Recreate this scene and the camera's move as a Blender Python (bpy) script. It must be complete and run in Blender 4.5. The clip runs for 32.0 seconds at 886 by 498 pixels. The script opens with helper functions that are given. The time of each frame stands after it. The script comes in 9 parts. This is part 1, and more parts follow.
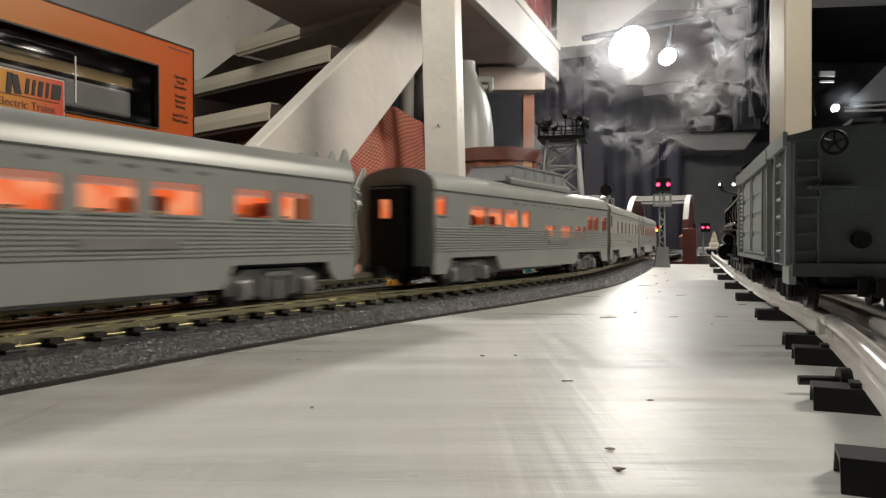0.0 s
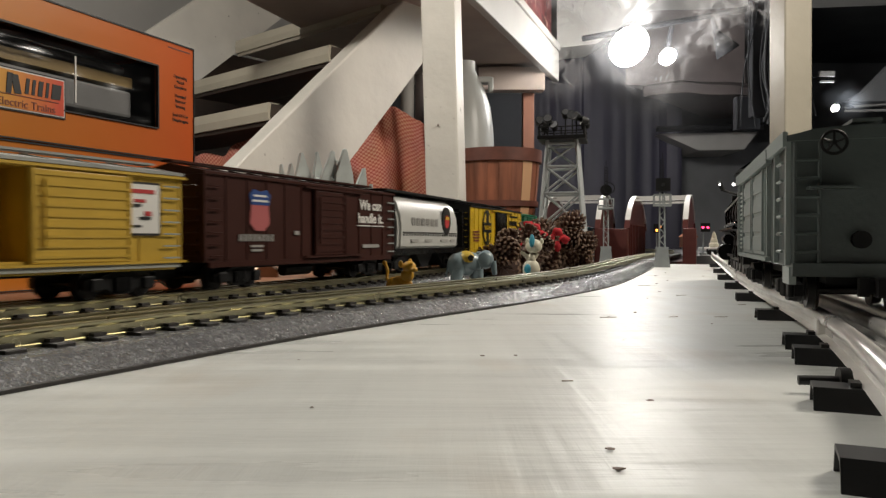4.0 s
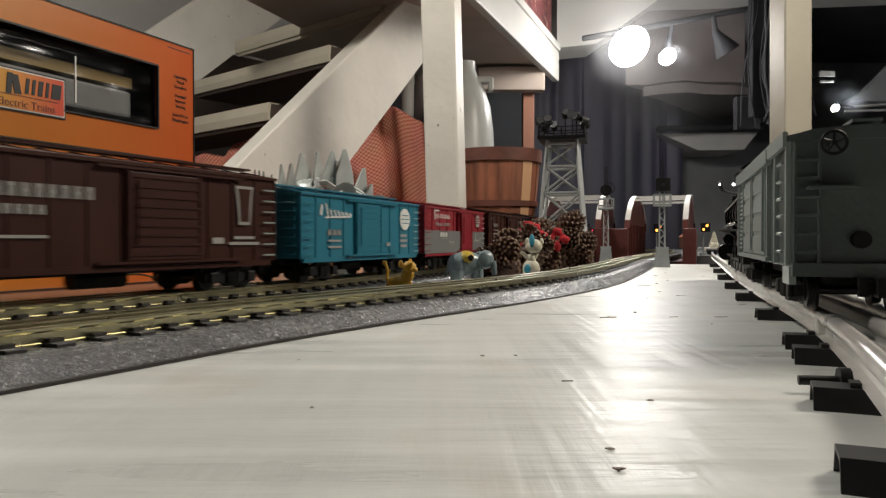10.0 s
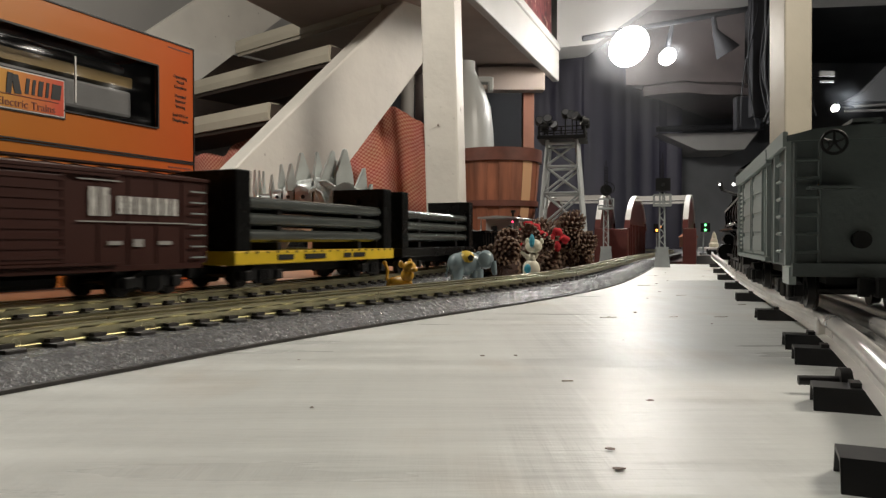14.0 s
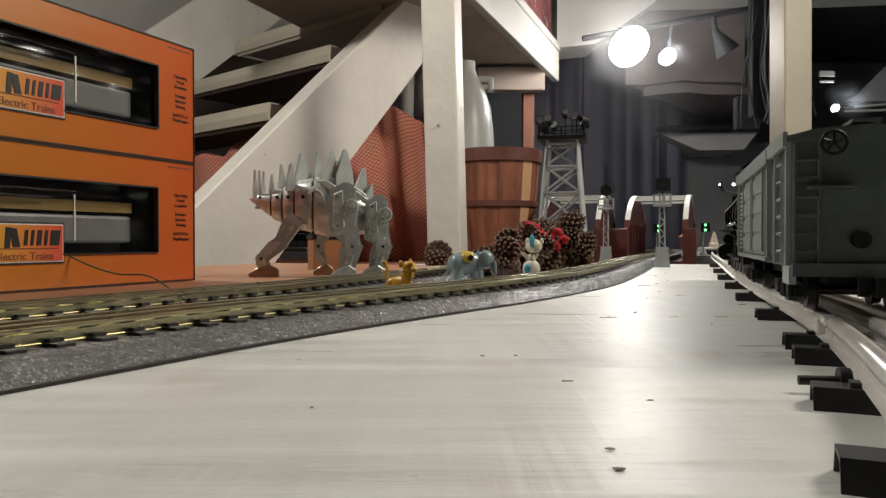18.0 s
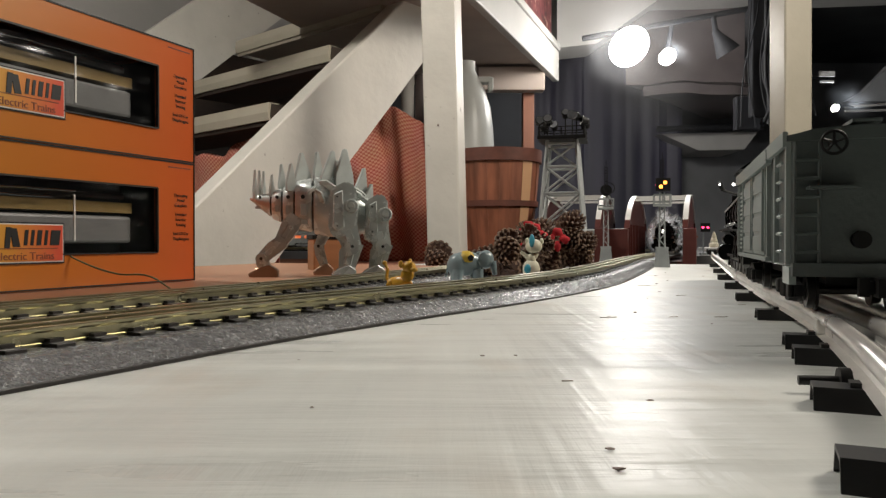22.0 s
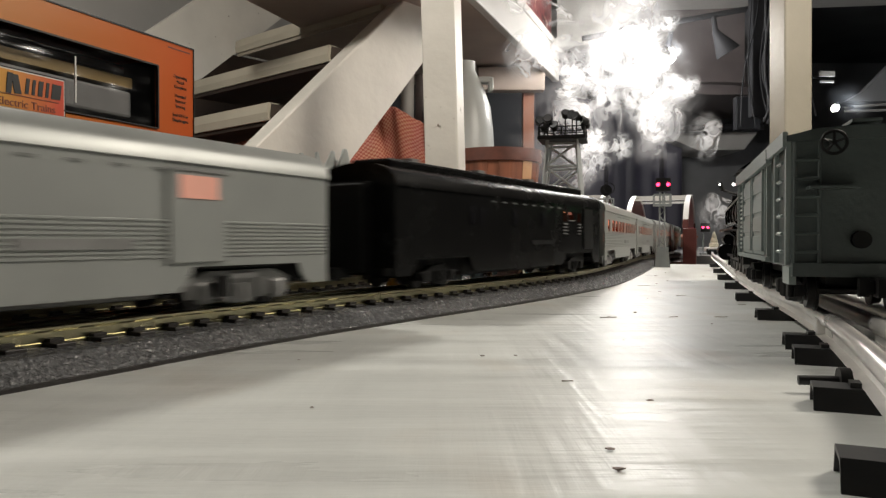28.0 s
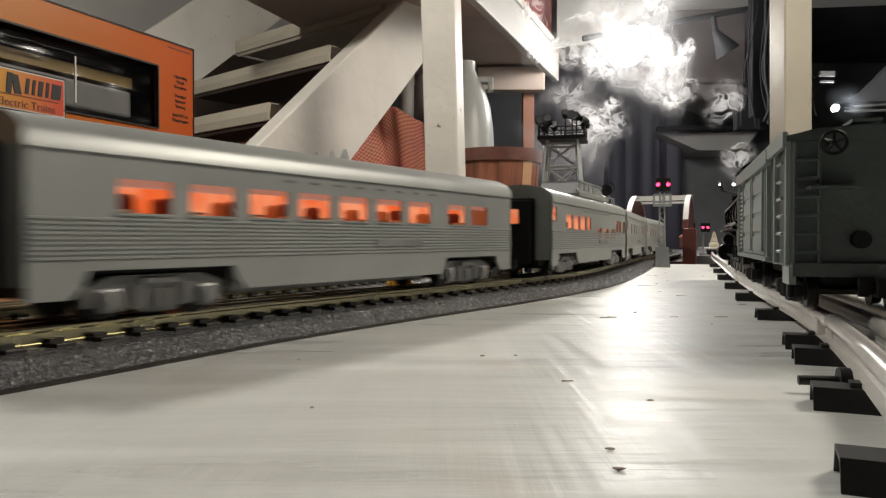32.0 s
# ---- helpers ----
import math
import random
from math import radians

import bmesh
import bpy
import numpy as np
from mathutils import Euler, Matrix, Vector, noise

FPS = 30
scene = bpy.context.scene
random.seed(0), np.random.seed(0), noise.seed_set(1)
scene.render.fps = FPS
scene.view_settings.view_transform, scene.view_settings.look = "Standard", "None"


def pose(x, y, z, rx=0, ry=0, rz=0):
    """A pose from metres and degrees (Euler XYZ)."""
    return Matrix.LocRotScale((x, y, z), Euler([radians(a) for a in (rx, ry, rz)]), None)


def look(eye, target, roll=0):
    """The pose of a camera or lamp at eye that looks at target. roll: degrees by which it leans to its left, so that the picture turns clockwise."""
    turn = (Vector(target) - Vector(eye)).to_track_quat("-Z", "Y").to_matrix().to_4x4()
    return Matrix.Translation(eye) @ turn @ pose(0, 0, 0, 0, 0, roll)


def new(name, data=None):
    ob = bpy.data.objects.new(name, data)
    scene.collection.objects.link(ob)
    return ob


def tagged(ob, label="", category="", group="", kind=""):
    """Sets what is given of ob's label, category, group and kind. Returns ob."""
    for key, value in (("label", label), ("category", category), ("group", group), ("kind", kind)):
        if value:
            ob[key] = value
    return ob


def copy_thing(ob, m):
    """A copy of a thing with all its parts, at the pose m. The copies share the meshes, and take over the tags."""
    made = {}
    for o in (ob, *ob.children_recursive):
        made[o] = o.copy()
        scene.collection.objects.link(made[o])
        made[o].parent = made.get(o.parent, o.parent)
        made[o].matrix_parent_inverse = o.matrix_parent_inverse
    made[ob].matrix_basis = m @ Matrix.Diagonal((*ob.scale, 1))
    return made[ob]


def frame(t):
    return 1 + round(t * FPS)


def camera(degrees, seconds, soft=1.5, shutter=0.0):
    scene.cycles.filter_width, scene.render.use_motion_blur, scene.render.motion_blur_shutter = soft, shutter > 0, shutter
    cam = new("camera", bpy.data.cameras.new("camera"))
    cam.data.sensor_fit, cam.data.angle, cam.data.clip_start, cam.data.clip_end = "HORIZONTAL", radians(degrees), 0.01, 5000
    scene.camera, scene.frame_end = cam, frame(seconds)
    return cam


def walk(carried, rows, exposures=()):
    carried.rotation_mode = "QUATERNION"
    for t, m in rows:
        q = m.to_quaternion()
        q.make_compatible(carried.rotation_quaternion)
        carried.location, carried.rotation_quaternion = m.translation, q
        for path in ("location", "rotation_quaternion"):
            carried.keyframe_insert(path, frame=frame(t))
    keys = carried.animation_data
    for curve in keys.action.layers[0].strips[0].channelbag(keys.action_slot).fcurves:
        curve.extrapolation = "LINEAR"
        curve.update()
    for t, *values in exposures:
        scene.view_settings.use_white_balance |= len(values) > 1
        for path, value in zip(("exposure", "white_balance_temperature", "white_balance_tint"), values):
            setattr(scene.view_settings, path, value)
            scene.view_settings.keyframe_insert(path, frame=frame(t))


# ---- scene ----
EYE_Z = 0.050
cam = camera(63.0, 32.0, soft=1.35, shutter=0.5)
CAM_POSE = pose(0, 0, EYE_Z, 90 - 0.67, 0, 0)
walk(cam, [(0, CAM_POSE), (32.0, CAM_POSE)], exposures=[(0, 0.0), (32.0, 0.0)])

# ---- light ----
world = bpy.data.worlds.new("basement_air")
scene.world = world
world.use_nodes = True
world.node_tree.nodes["Background"].inputs[0].default_value = (0.75, 0.85, 1.0, 1)
world.node_tree.nodes["Background"].inputs[1].default_value = 0.02


def lamp(name, kind, place, target, watts, colour, size=0.05, size_y=None, spot=None):
    data = bpy.data.lights.new(name, kind)
    data.energy, data.color = watts, colour
    if kind == "AREA":
        data.size = size
        if size_y:
            data.shape, data.size_y = "RECTANGLE", size_y
    else:
        data.shadow_soft_size = size
    if spot:
        data.spot_size, data.spot_blend = radians(spot), 0.6
    ob = new(name, data)
    ob.matrix_world = look(place, target)
    return ob


# bare bulb and clamp spots at the far end; unseen lamps added over aisle and stairs
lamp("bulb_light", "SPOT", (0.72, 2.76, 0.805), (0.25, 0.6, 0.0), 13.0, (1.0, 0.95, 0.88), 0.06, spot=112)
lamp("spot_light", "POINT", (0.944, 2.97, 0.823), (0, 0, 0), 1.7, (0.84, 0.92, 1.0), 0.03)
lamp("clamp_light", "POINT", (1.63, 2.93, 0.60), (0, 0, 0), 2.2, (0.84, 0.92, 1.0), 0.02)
lamp("unseen_stair_lamp", "POINT", (-0.95, 1.05, 1.25), (-0.20, 0.70, 0), 51, (1.0, 0.95, 0.86), 0.08)
lamp("unseen_aisle_lamp", "AREA", (1.44, 0.88, 1.29), (-0.20, 0.90, 0.1), 28.5, (1.0, 0.91, 0.79), 0.6, 0.5)


# ---- materials ----
def nodes_of(name):
    m = bpy.data.materials.new(name)
    m.use_nodes = True
    return m, m.node_tree.nodes, m.node_tree.links, m.node_tree.nodes["Principled BSDF"]


def mat(name, colour, rough=0.5, metal=0.0, vary=0.12, scale=40.0, bump=0.0, bump_scale=200.0, coat=0.0, emit=None, power=0.0,
        stain=None, stain_at=0.62, stain_scale=9.0, stretch=(1, 1, 1), per_object=0.0, spec=0.5, rough_vary=0.08):
    """A painted, printed or bare surface: base colour with two scales of variation, stains and fine relief."""
    m, n, l, b = nodes_of(name)
    co = n.new("ShaderNodeTexCoord")
    mp = n.new("ShaderNodeMapping")
    mp.inputs["Scale"].default_value = stretch
    l.new(co.outputs["Object"], mp.inputs["Vector"])
    big = n.new("ShaderNodeTexNoise")
    big.inputs["Scale"].default_value, big.inputs["Detail"].default_value = scale, 6
    l.new(mp.outputs[0], big.inputs["Vector"])
    ramp = n.new("ShaderNodeMapRange")
    ramp.inputs["To Min"].default_value, ramp.inputs["To Max"].default_value = 1 - vary, 1 + vary
    ramp.inputs["From Min"].default_value, ramp.inputs["From Max"].default_value = 0.3, 0.7
    l.new(big.outputs["Fac"], ramp.inputs["Value"])
    value = ramp.outputs[0]
    if per_object:
        info = n.new("ShaderNodeObjectInfo")
        r2 = n.new("ShaderNodeMapRange")
        r2.inputs["To Min"].default_value, r2.inputs["To Max"].default_value = 1 - per_object, 1 + per_object
        l.new(info.outputs["Random"], r2.inputs["Value"])
        mul = n.new("ShaderNodeMath")
        mul.operation = "MULTIPLY"
        l.new(value, mul.inputs[0]), l.new(r2.outputs[0], mul.inputs[1])
        value = mul.outputs[0]
    mix = n.new("ShaderNodeVectorMath")
    mix.operation = "SCALE"
    mix.inputs[0].default_value = colour
    l.new(value, mix.inputs["Scale"])
    out = mix.outputs[0]
    if stain:
        sn = n.new("ShaderNodeTexNoise")
        sn.inputs["Scale"].default_value, sn.inputs["Detail"].default_value = stain_scale, 8
        l.new(mp.outputs[0], sn.inputs["Vector"])
        sr = n.new("ShaderNodeMapRange")
        sr.inputs["From Min"].default_value, sr.inputs["From Max"].default_value = stain_at, stain_at + 0.08
        l.new(sn.outputs["Fac"], sr.inputs["Value"])
        mx = n.new("ShaderNodeMix")
        mx.data_type = "RGBA"
        l.new(sr.outputs[0], mx.inputs["Factor"]), l.new(out, mx.inputs["A"])
        mx.inputs["B"].default_value = (*stain, 1)
        out = mx.outputs["Result"]
    l.new(out, b.inputs["Base Color"])
    rr = n.new("ShaderNodeMapRange")
    rr.inputs["To Min"].default_value, rr.inputs["To Max"].default_value = max(0.02, rough - rough_vary), min(1, rough + rough_vary)
    l.new(big.outputs["Fac"], rr.inputs["Value"])
    l.new(rr.outputs[0], b.inputs["Roughness"])
    b.inputs["Metallic"].default_value = metal
    b.inputs["Coat Weight"].default_value = coat
    b.inputs["Coat Roughness"].default_value = 0.15
    b.inputs["Specular IOR Level"].default_value = spec
    if bump:
        fine = n.new("ShaderNodeTexNoise")
        fine.inputs["Scale"].default_value, fine.inputs["Detail"].default_value = bump_scale, 4
        l.new(mp.outputs[0], fine.inputs["Vector"])
        bp = n.new("ShaderNodeBump")
        bp.inputs["Strength"].default_value, bp.inputs["Distance"].default_value = bump, 0.002
        l.new(fine.outputs["Fac"], bp.inputs["Height"])
        l.new(bp.outputs[0], b.inputs["Normal"])
    if emit:
        b.inputs["Emission Color"].default_value = (*emit, 1)
        b.inputs["Emission Strength"].default_value = power
    return m


def clear(name, tint=(1, 1, 1), rough=0.03, alpha=0.12):
    """Thin clear film: mostly see-through with a real gloss."""
    m, n, l, b = nodes_of(name)
    b.inputs["Base Color"].default_value = (*tint, 1)
    b.inputs["Roughness"].default_value = rough
    b.inputs["Alpha"].default_value = alpha
    return m


M = {}
M["bed"] = mat("grey_roadbed_plastic", (0.098, 0.100, 0.104), 0.26, vary=0.32, scale=300, bump=1.0, bump_scale=420, spec=0.9)
M["tie"] = mat("dark_tie_plastic", (0.022, 0.019, 0.017), 0.5, vary=0.2, scale=200, bump=0.2, bump_scale=500)
M["rail"] = mat("nickel_rail", (0.44, 0.41, 0.27), 0.30, metal=1.0, vary=0.14, scale=60)
M["tube_rail"] = mat("tinplate_rail", (0.80, 0.78, 0.75), 0.30, metal=0.62, vary=0.15, scale=30, bump=0.1, bump_scale=80)
M["steel_tie"] = mat("black_steel_tie", (0.018, 0.018, 0.018), 0.45, vary=0.2, scale=90)
M["black"] = mat("black_print", (0.012, 0.012, 0.012), 0.5, vary=0.1)
M["gold"] = mat("gold_label_print", (0.70, 0.38, 0.06), 0.35, vary=0.05, scale=12, coat=0.2)
M["white_print"] = mat("white_print", (0.75, 0.74, 0.70), 0.5, vary=0.04)
M["red_print"] = mat("red_print", (0.45, 0.03, 0.03), 0.5, vary=0.04)
# shade under and behind the open stairs, put into the wood colour
M["unlit_wood"] = mat("unlit_worn_wood", (0.035, 0.022, 0.015), 0.7, vary=0.3, scale=9, stretch=(1, 1, 4))
M["wall_paint"] = mat("white_rough_paint", (0.66, 0.63, 0.57), 0.55, vary=0.08, scale=6, bump=0.9, bump_scale=28, stain=(0.20, 0.165, 0.13), stain_at=0.695, stain_scale=34)
M["cream_paint"] = mat("cream_post_paint", (0.40, 0.365, 0.29), 0.5, vary=0.08, scale=6, bump=0.5, bump_scale=30, stain=(0.30, 0.25, 0.19), stain_at=0.70, stain_scale=10)
# aged tan paint, with the dim underside put into its darker tone
M["soffit_paint"] = mat("aged_shaded_soffit", (0.38, 0.31, 0.265), 0.6, vary=0.12, scale=5, bump=0.4, bump_scale=30)
M["under"] = mat("shaded_board", (0.33, 0.29, 0.23), 0.7, vary=0.12, scale=8, bump=0.3, bump_scale=50)
M["brown_board"] = mat("brown_wood_board", (0.40, 0.20, 0.115), 0.40, vary=0.14, scale=10, stretch=(1, 6, 1))
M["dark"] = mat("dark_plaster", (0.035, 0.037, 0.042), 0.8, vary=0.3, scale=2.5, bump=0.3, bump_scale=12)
M["grey_wall"] = mat("grey_plaster", (0.24, 0.24, 0.245), 0.8, vary=0.2, scale=3, bump=0.2, bump_scale=14)
M["floor"] = mat("concrete", (0.16, 0.155, 0.15), 0.75, vary=0.2, scale=3, bump=0.3, bump_scale=20)
M["silver"] = mat("silver_car_paint", (0.345, 0.36, 0.345), 0.40, metal=0.22, vary=0.07, scale=25)
M["silver_dark"] = mat("grey_truck_metal", (0.27, 0.27, 0.265), 0.45, metal=0.3, vary=0.15, scale=80)
M["loco"] = mat("black_loco_metal", (0.0045, 0.0045, 0.005), 0.28, metal=0.0, vary=0.2, scale=60, spec=0.16)
M["maroon"] = mat("maroon_car_paint", (0.042, 0.012, 0.008), 0.48, vary=0.1, scale=40, spec=0.22)

M["basket"] = mat("basket_veneer", (0.25, 0.088, 0.045), 0.55, vary=0.42, scale=45, bump=0.3, bump_scale=60, stretch=(1, 1, 0.12), per_object=0.14)
M["basket_hoop"] = mat("dark_basket_hoop", (0.13, 0.045, 0.03), 0.55, vary=0.25, scale=30)
M["basket_light"] = mat("pale_veneer", (0.56, 0.33, 0.18), 0.6, vary=0.15, scale=8, stretch=(1, 1, 0.2))
M["brown_paint"] = mat("brown_painted_wood", (0.24, 0.10, 0.06), 0.55, vary=0.15, scale=9, bump=0.2, bump_scale=40)
M["jug"] = mat("white_plastic", (0.42, 0.43, 0.41), 0.35, vary=0.08, scale=6)
M["tower"] = mat("grey_lattice_plastic", (0.40, 0.42, 0.42), 0.45, vary=0.08, scale=60)
M["signal_grey"] = mat("grey_signal_plastic", (0.30, 0.32, 0.32), 0.5, vary=0.1, scale=60)
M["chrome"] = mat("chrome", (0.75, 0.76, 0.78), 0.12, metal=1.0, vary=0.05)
M["robot"] = mat("silver_toy_plastic", (0.62, 0.66, 0.64), 0.27, metal=0.28, vary=0.14, scale=60, bump=0.35, bump_scale=70)
M["robot_matt"] = mat("grey_toy_plates", (0.50, 0.53, 0.51), 0.40, metal=0.1, vary=0.12, scale=50)
M["copper_toy"] = mat("bronze_toy_plastic", (0.40, 0.27, 0.19), 0.32, metal=0.6, vary=0.1, scale=60)
M["cone"] = mat("pine_cone_scale", (0.085, 0.040, 0.026), 0.6, vary=0.35, scale=120, per_object=0.25)
M["cone_tip"] = mat("pine_cone_tip", (0.20, 0.125, 0.08), 0.6, vary=0.3, scale=150, per_object=0.25)
M["berry"] = mat("red_felt", (0.55, 0.02, 0.03), 0.8, vary=0.15, scale=80)
M["lion"] = mat("mustard_plastic", (0.62, 0.34, 0.03), 0.35, vary=0.08, scale=90, coat=0.2)
M["elephant"] = mat("blue_grey_plastic", (0.24, 0.31, 0.33), 0.3, vary=0.06, scale=90, coat=0.3)
M["ivory"] = mat("ivory_plastic", (0.68, 0.64, 0.50), 0.35, vary=0.06, scale=90)
M["teal"] = mat("teal_plastic", (0.04, 0.30, 0.40), 0.4, vary=0.06, scale=90)
M["blanket"] = mat("yellow_toy_paint", (0.60, 0.42, 0.05), 0.45, vary=0.15, scale=200)
M["wood_block"] = mat("plain_wood_block", (0.36, 0.17, 0.075), 0.55, vary=0.15, scale=14, stretch=(1, 1, 5))
M["snow"] = mat("glitter_snow", (0.88, 0.89, 0.90), 0.25, metal=0.1, vary=0.25, scale=500, bump=1.0, bump_scale=700)
M["bridge"] = mat("maroon_bridge_plastic", (0.085, 0.022, 0.018), 0.42, vary=0.12, scale=40)
M["bridge_white"] = mat("white_bridge_flange", (0.74, 0.74, 0.72), 0.4, vary=0.04)
# standing car: end shade put into the slate, side light into the pale trim
M["grey_car"] = mat("shaded_slate_car_paint", (0.092, 0.112, 0.110), 0.34, vary=0.10, scale=50, bump=0.15, bump_scale=300)
M["grey_car_light"] = mat("pale_lit_car_trim", (0.32, 0.37, 0.36), 0.30, vary=0.08, scale=50)
M["rod_steel"] = mat("dark_rod_steel", (0.07, 0.07, 0.068), 0.30, metal=0.7, vary=0.15, scale=80)
M["wheel"] = mat("dark_wheel_metal", (0.035, 0.033, 0.032), 0.4, metal=0.6, vary=0.2, scale=90)
M["frame_black"] = mat("black_underframe", (0.009, 0.009, 0.009), 0.5, vary=0.2, scale=90, spec=0.25)
M["hopper"] = mat("white_hopper_paint", (0.50, 0.50, 0.47), 0.38, vary=0.05, scale=30)
M["grey_paint"] = mat("light_grey_paint", (0.40, 0.41, 0.36), 0.45, vary=0.05, scale=30)
M["yellow"] = mat("golden_yellow_car_paint", (0.60, 0.40, 0.02), 0.42, vary=0.08, scale=40)
M["armour_yellow"] = mat("armour_yellow_car_paint", (0.54, 0.345, 0.035), 0.45, vary=0.10, scale=40)
M["green"] = mat("emerald_car_paint", (0.015, 0.22, 0.115), 0.4, vary=0.08, scale=40)
M["blue"] = mat("turquoise_car_paint", (0.02, 0.17, 0.25), 0.42, vary=0.08, scale=40)
M["red_car"] = mat("crimson_car_paint", (0.26, 0.018, 0.028), 0.42, vary=0.08, scale=40)
M["slate"] = mat("mid_grey_car_paint", (0.17, 0.175, 0.17), 0.45, vary=0.08, scale=40)
M["black_car"] = mat("glossy_black_car_paint", (0.008, 0.008, 0.008), 0.26, vary=0.15, scale=40, coat=0.0, spec=0.14)
M["pipe"] = mat("grey_pipe_load", (0.13, 0.142, 0.135), 0.24, metal=0.6, vary=0.05, scale=30)
M["deck_yellow"] = mat("yellow_deck_paint", (0.68, 0.47, 0.02), 0.42, vary=0.12, scale=60)
M["caboose"] = mat("pale_grey_caboose_paint", (0.40, 0.405, 0.39), 0.4, vary=0.05, scale=40)
M["dark_glass"] = mat("dark_window_pane", (0.012, 0.012, 0.014), 0.12, vary=0.1)
M["emblem_blue"] = mat("blue_print", (0.02, 0.06, 0.22), 0.45, vary=0.04)
M["emblem_pink"] = mat("faded_red_print", (0.42, 0.11, 0.11), 0.45, vary=0.04)
M["grey_print"] = mat("grey_print", (0.35, 0.34, 0.32), 0.5, vary=0.04)
M["brown_print"] = mat("dull_red_print", (0.22, 0.06, 0.04), 0.5, vary=0.04)
M["seat_red"] = mat("dark_red_seat", (0.20, 0.055, 0.035), 0.7, vary=0.2, scale=90)
M["head_lamp"] = mat("headlamp", (1, 1, 1), 0.3, vary=0, emit=(1.0, 0.97, 0.9), power=4.5)
M["lamp_white"] = mat("lit_bulb", (1, 1, 1), 0.3, vary=0, emit=(1.0, 0.97, 0.92), power=42)
M["lamp_red"] = mat("red_signal_lamp", (0.3, 0.0, 0.01), 0.3, vary=0, emit=(1.0, 0.03, 0.10), power=7)
M["lamp_amber"] = mat("amber_signal_lamp", (0.3, 0.1, 0.0), 0.3, vary=0, emit=(1.0, 0.33, 0.05), power=5)
M["lamp_green"] = mat("green_signal_lamp", (0.0, 0.3, 0.05), 0.3, vary=0, emit=(0.15, 1.0, 0.25), power=4)
M["lamp_off"] = mat("unlit_lens", (0.03, 0.03, 0.03), 0.3, vary=0)
M["dark_drape"] = mat("dark_blue_grey_drape", (0.050, 0.046, 0.072), 0.5, vary=0.4, scale=3, bump=0.5, bump_scale=8, stretch=(1, 1, 0.15))
M["duct"] = mat("dull_duct_wrap", (0.115, 0.095, 0.092), 0.55, vary=0.30, scale=4, bump=0.4, bump_scale=10)
M["ceiling_white"] = mat("white_ceiling_paint", (0.45, 0.435, 0.41), 0.6, vary=0.08, scale=4, bump=0.2, bump_scale=20)
M["cord"] = mat("dark_cable", (0.014, 0.014, 0.016), 0.7, vary=0.1, spec=0.2)
M["dark_beam"] = mat("grey_beam_paint", (0.075, 0.075, 0.078), 0.75, vary=0.25, scale=3, bump=0.2, bump_scale=14)
M["pattern_cloth"] = mat("maroon_patterned_cloth", (0.13, 0.035, 0.035), 0.8, vary=0.5, scale=30, stain=(0.45, 0.28, 0.22), stain_at=0.58, stain_scale=24)
M["wire"] = mat("green_wire", (0.20, 0.24, 0.16), 0.5, vary=0.1)
M["soot"] = mat("crumb", (0.20, 0.155, 0.13), 0.8, vary=0.3, scale=200)
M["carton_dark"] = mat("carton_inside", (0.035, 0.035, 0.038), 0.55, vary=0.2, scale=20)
M["pack_car"] = mat("packed_car_grey", (0.24, 0.24, 0.24), 0.35, vary=0.1, scale=30)
M["pack_gold"] = mat("packed_car_gold", (0.32, 0.22, 0.08), 0.35, vary=0.1, scale=30)


def gingham():
    """Red and tan checked cotton."""
    m, n, l, b = nodes_of("red_checked_cotton")
    co = n.new("ShaderNodeTexCoord")
    ck = n.new("ShaderNodeTexChecker")
    ck.inputs["Scale"].default_value = 150
    ck.inputs["Color1"].default_value, ck.inputs["Color2"].default_value = (0.50, 0.13, 0.09, 1), (0.72, 0.34, 0.24, 1)
    l.new(co.outputs["UV"], ck.inputs["Vector"])
    ns = n.new("ShaderNodeTexNoise")
    ns.inputs["Scale"].default_value = 14
    l.new(co.outputs["Object"], ns.inputs["Vector"])
    mx = n.new("ShaderNodeMix")
    mx.data_type, mx.blend_type = "RGBA", "MULTIPLY"
    mx.inputs["Factor"].default_value = 0.35
    l.new(ck.outputs["Color"], mx.inputs["A"]), l.new(ns.outputs["Color"], mx.inputs["B"])
    l.new(mx.outputs["Result"], b.inputs["Base Color"])
    b.inputs["Roughness"].default_value = 0.85
    return m


M["cloth"] = gingham()


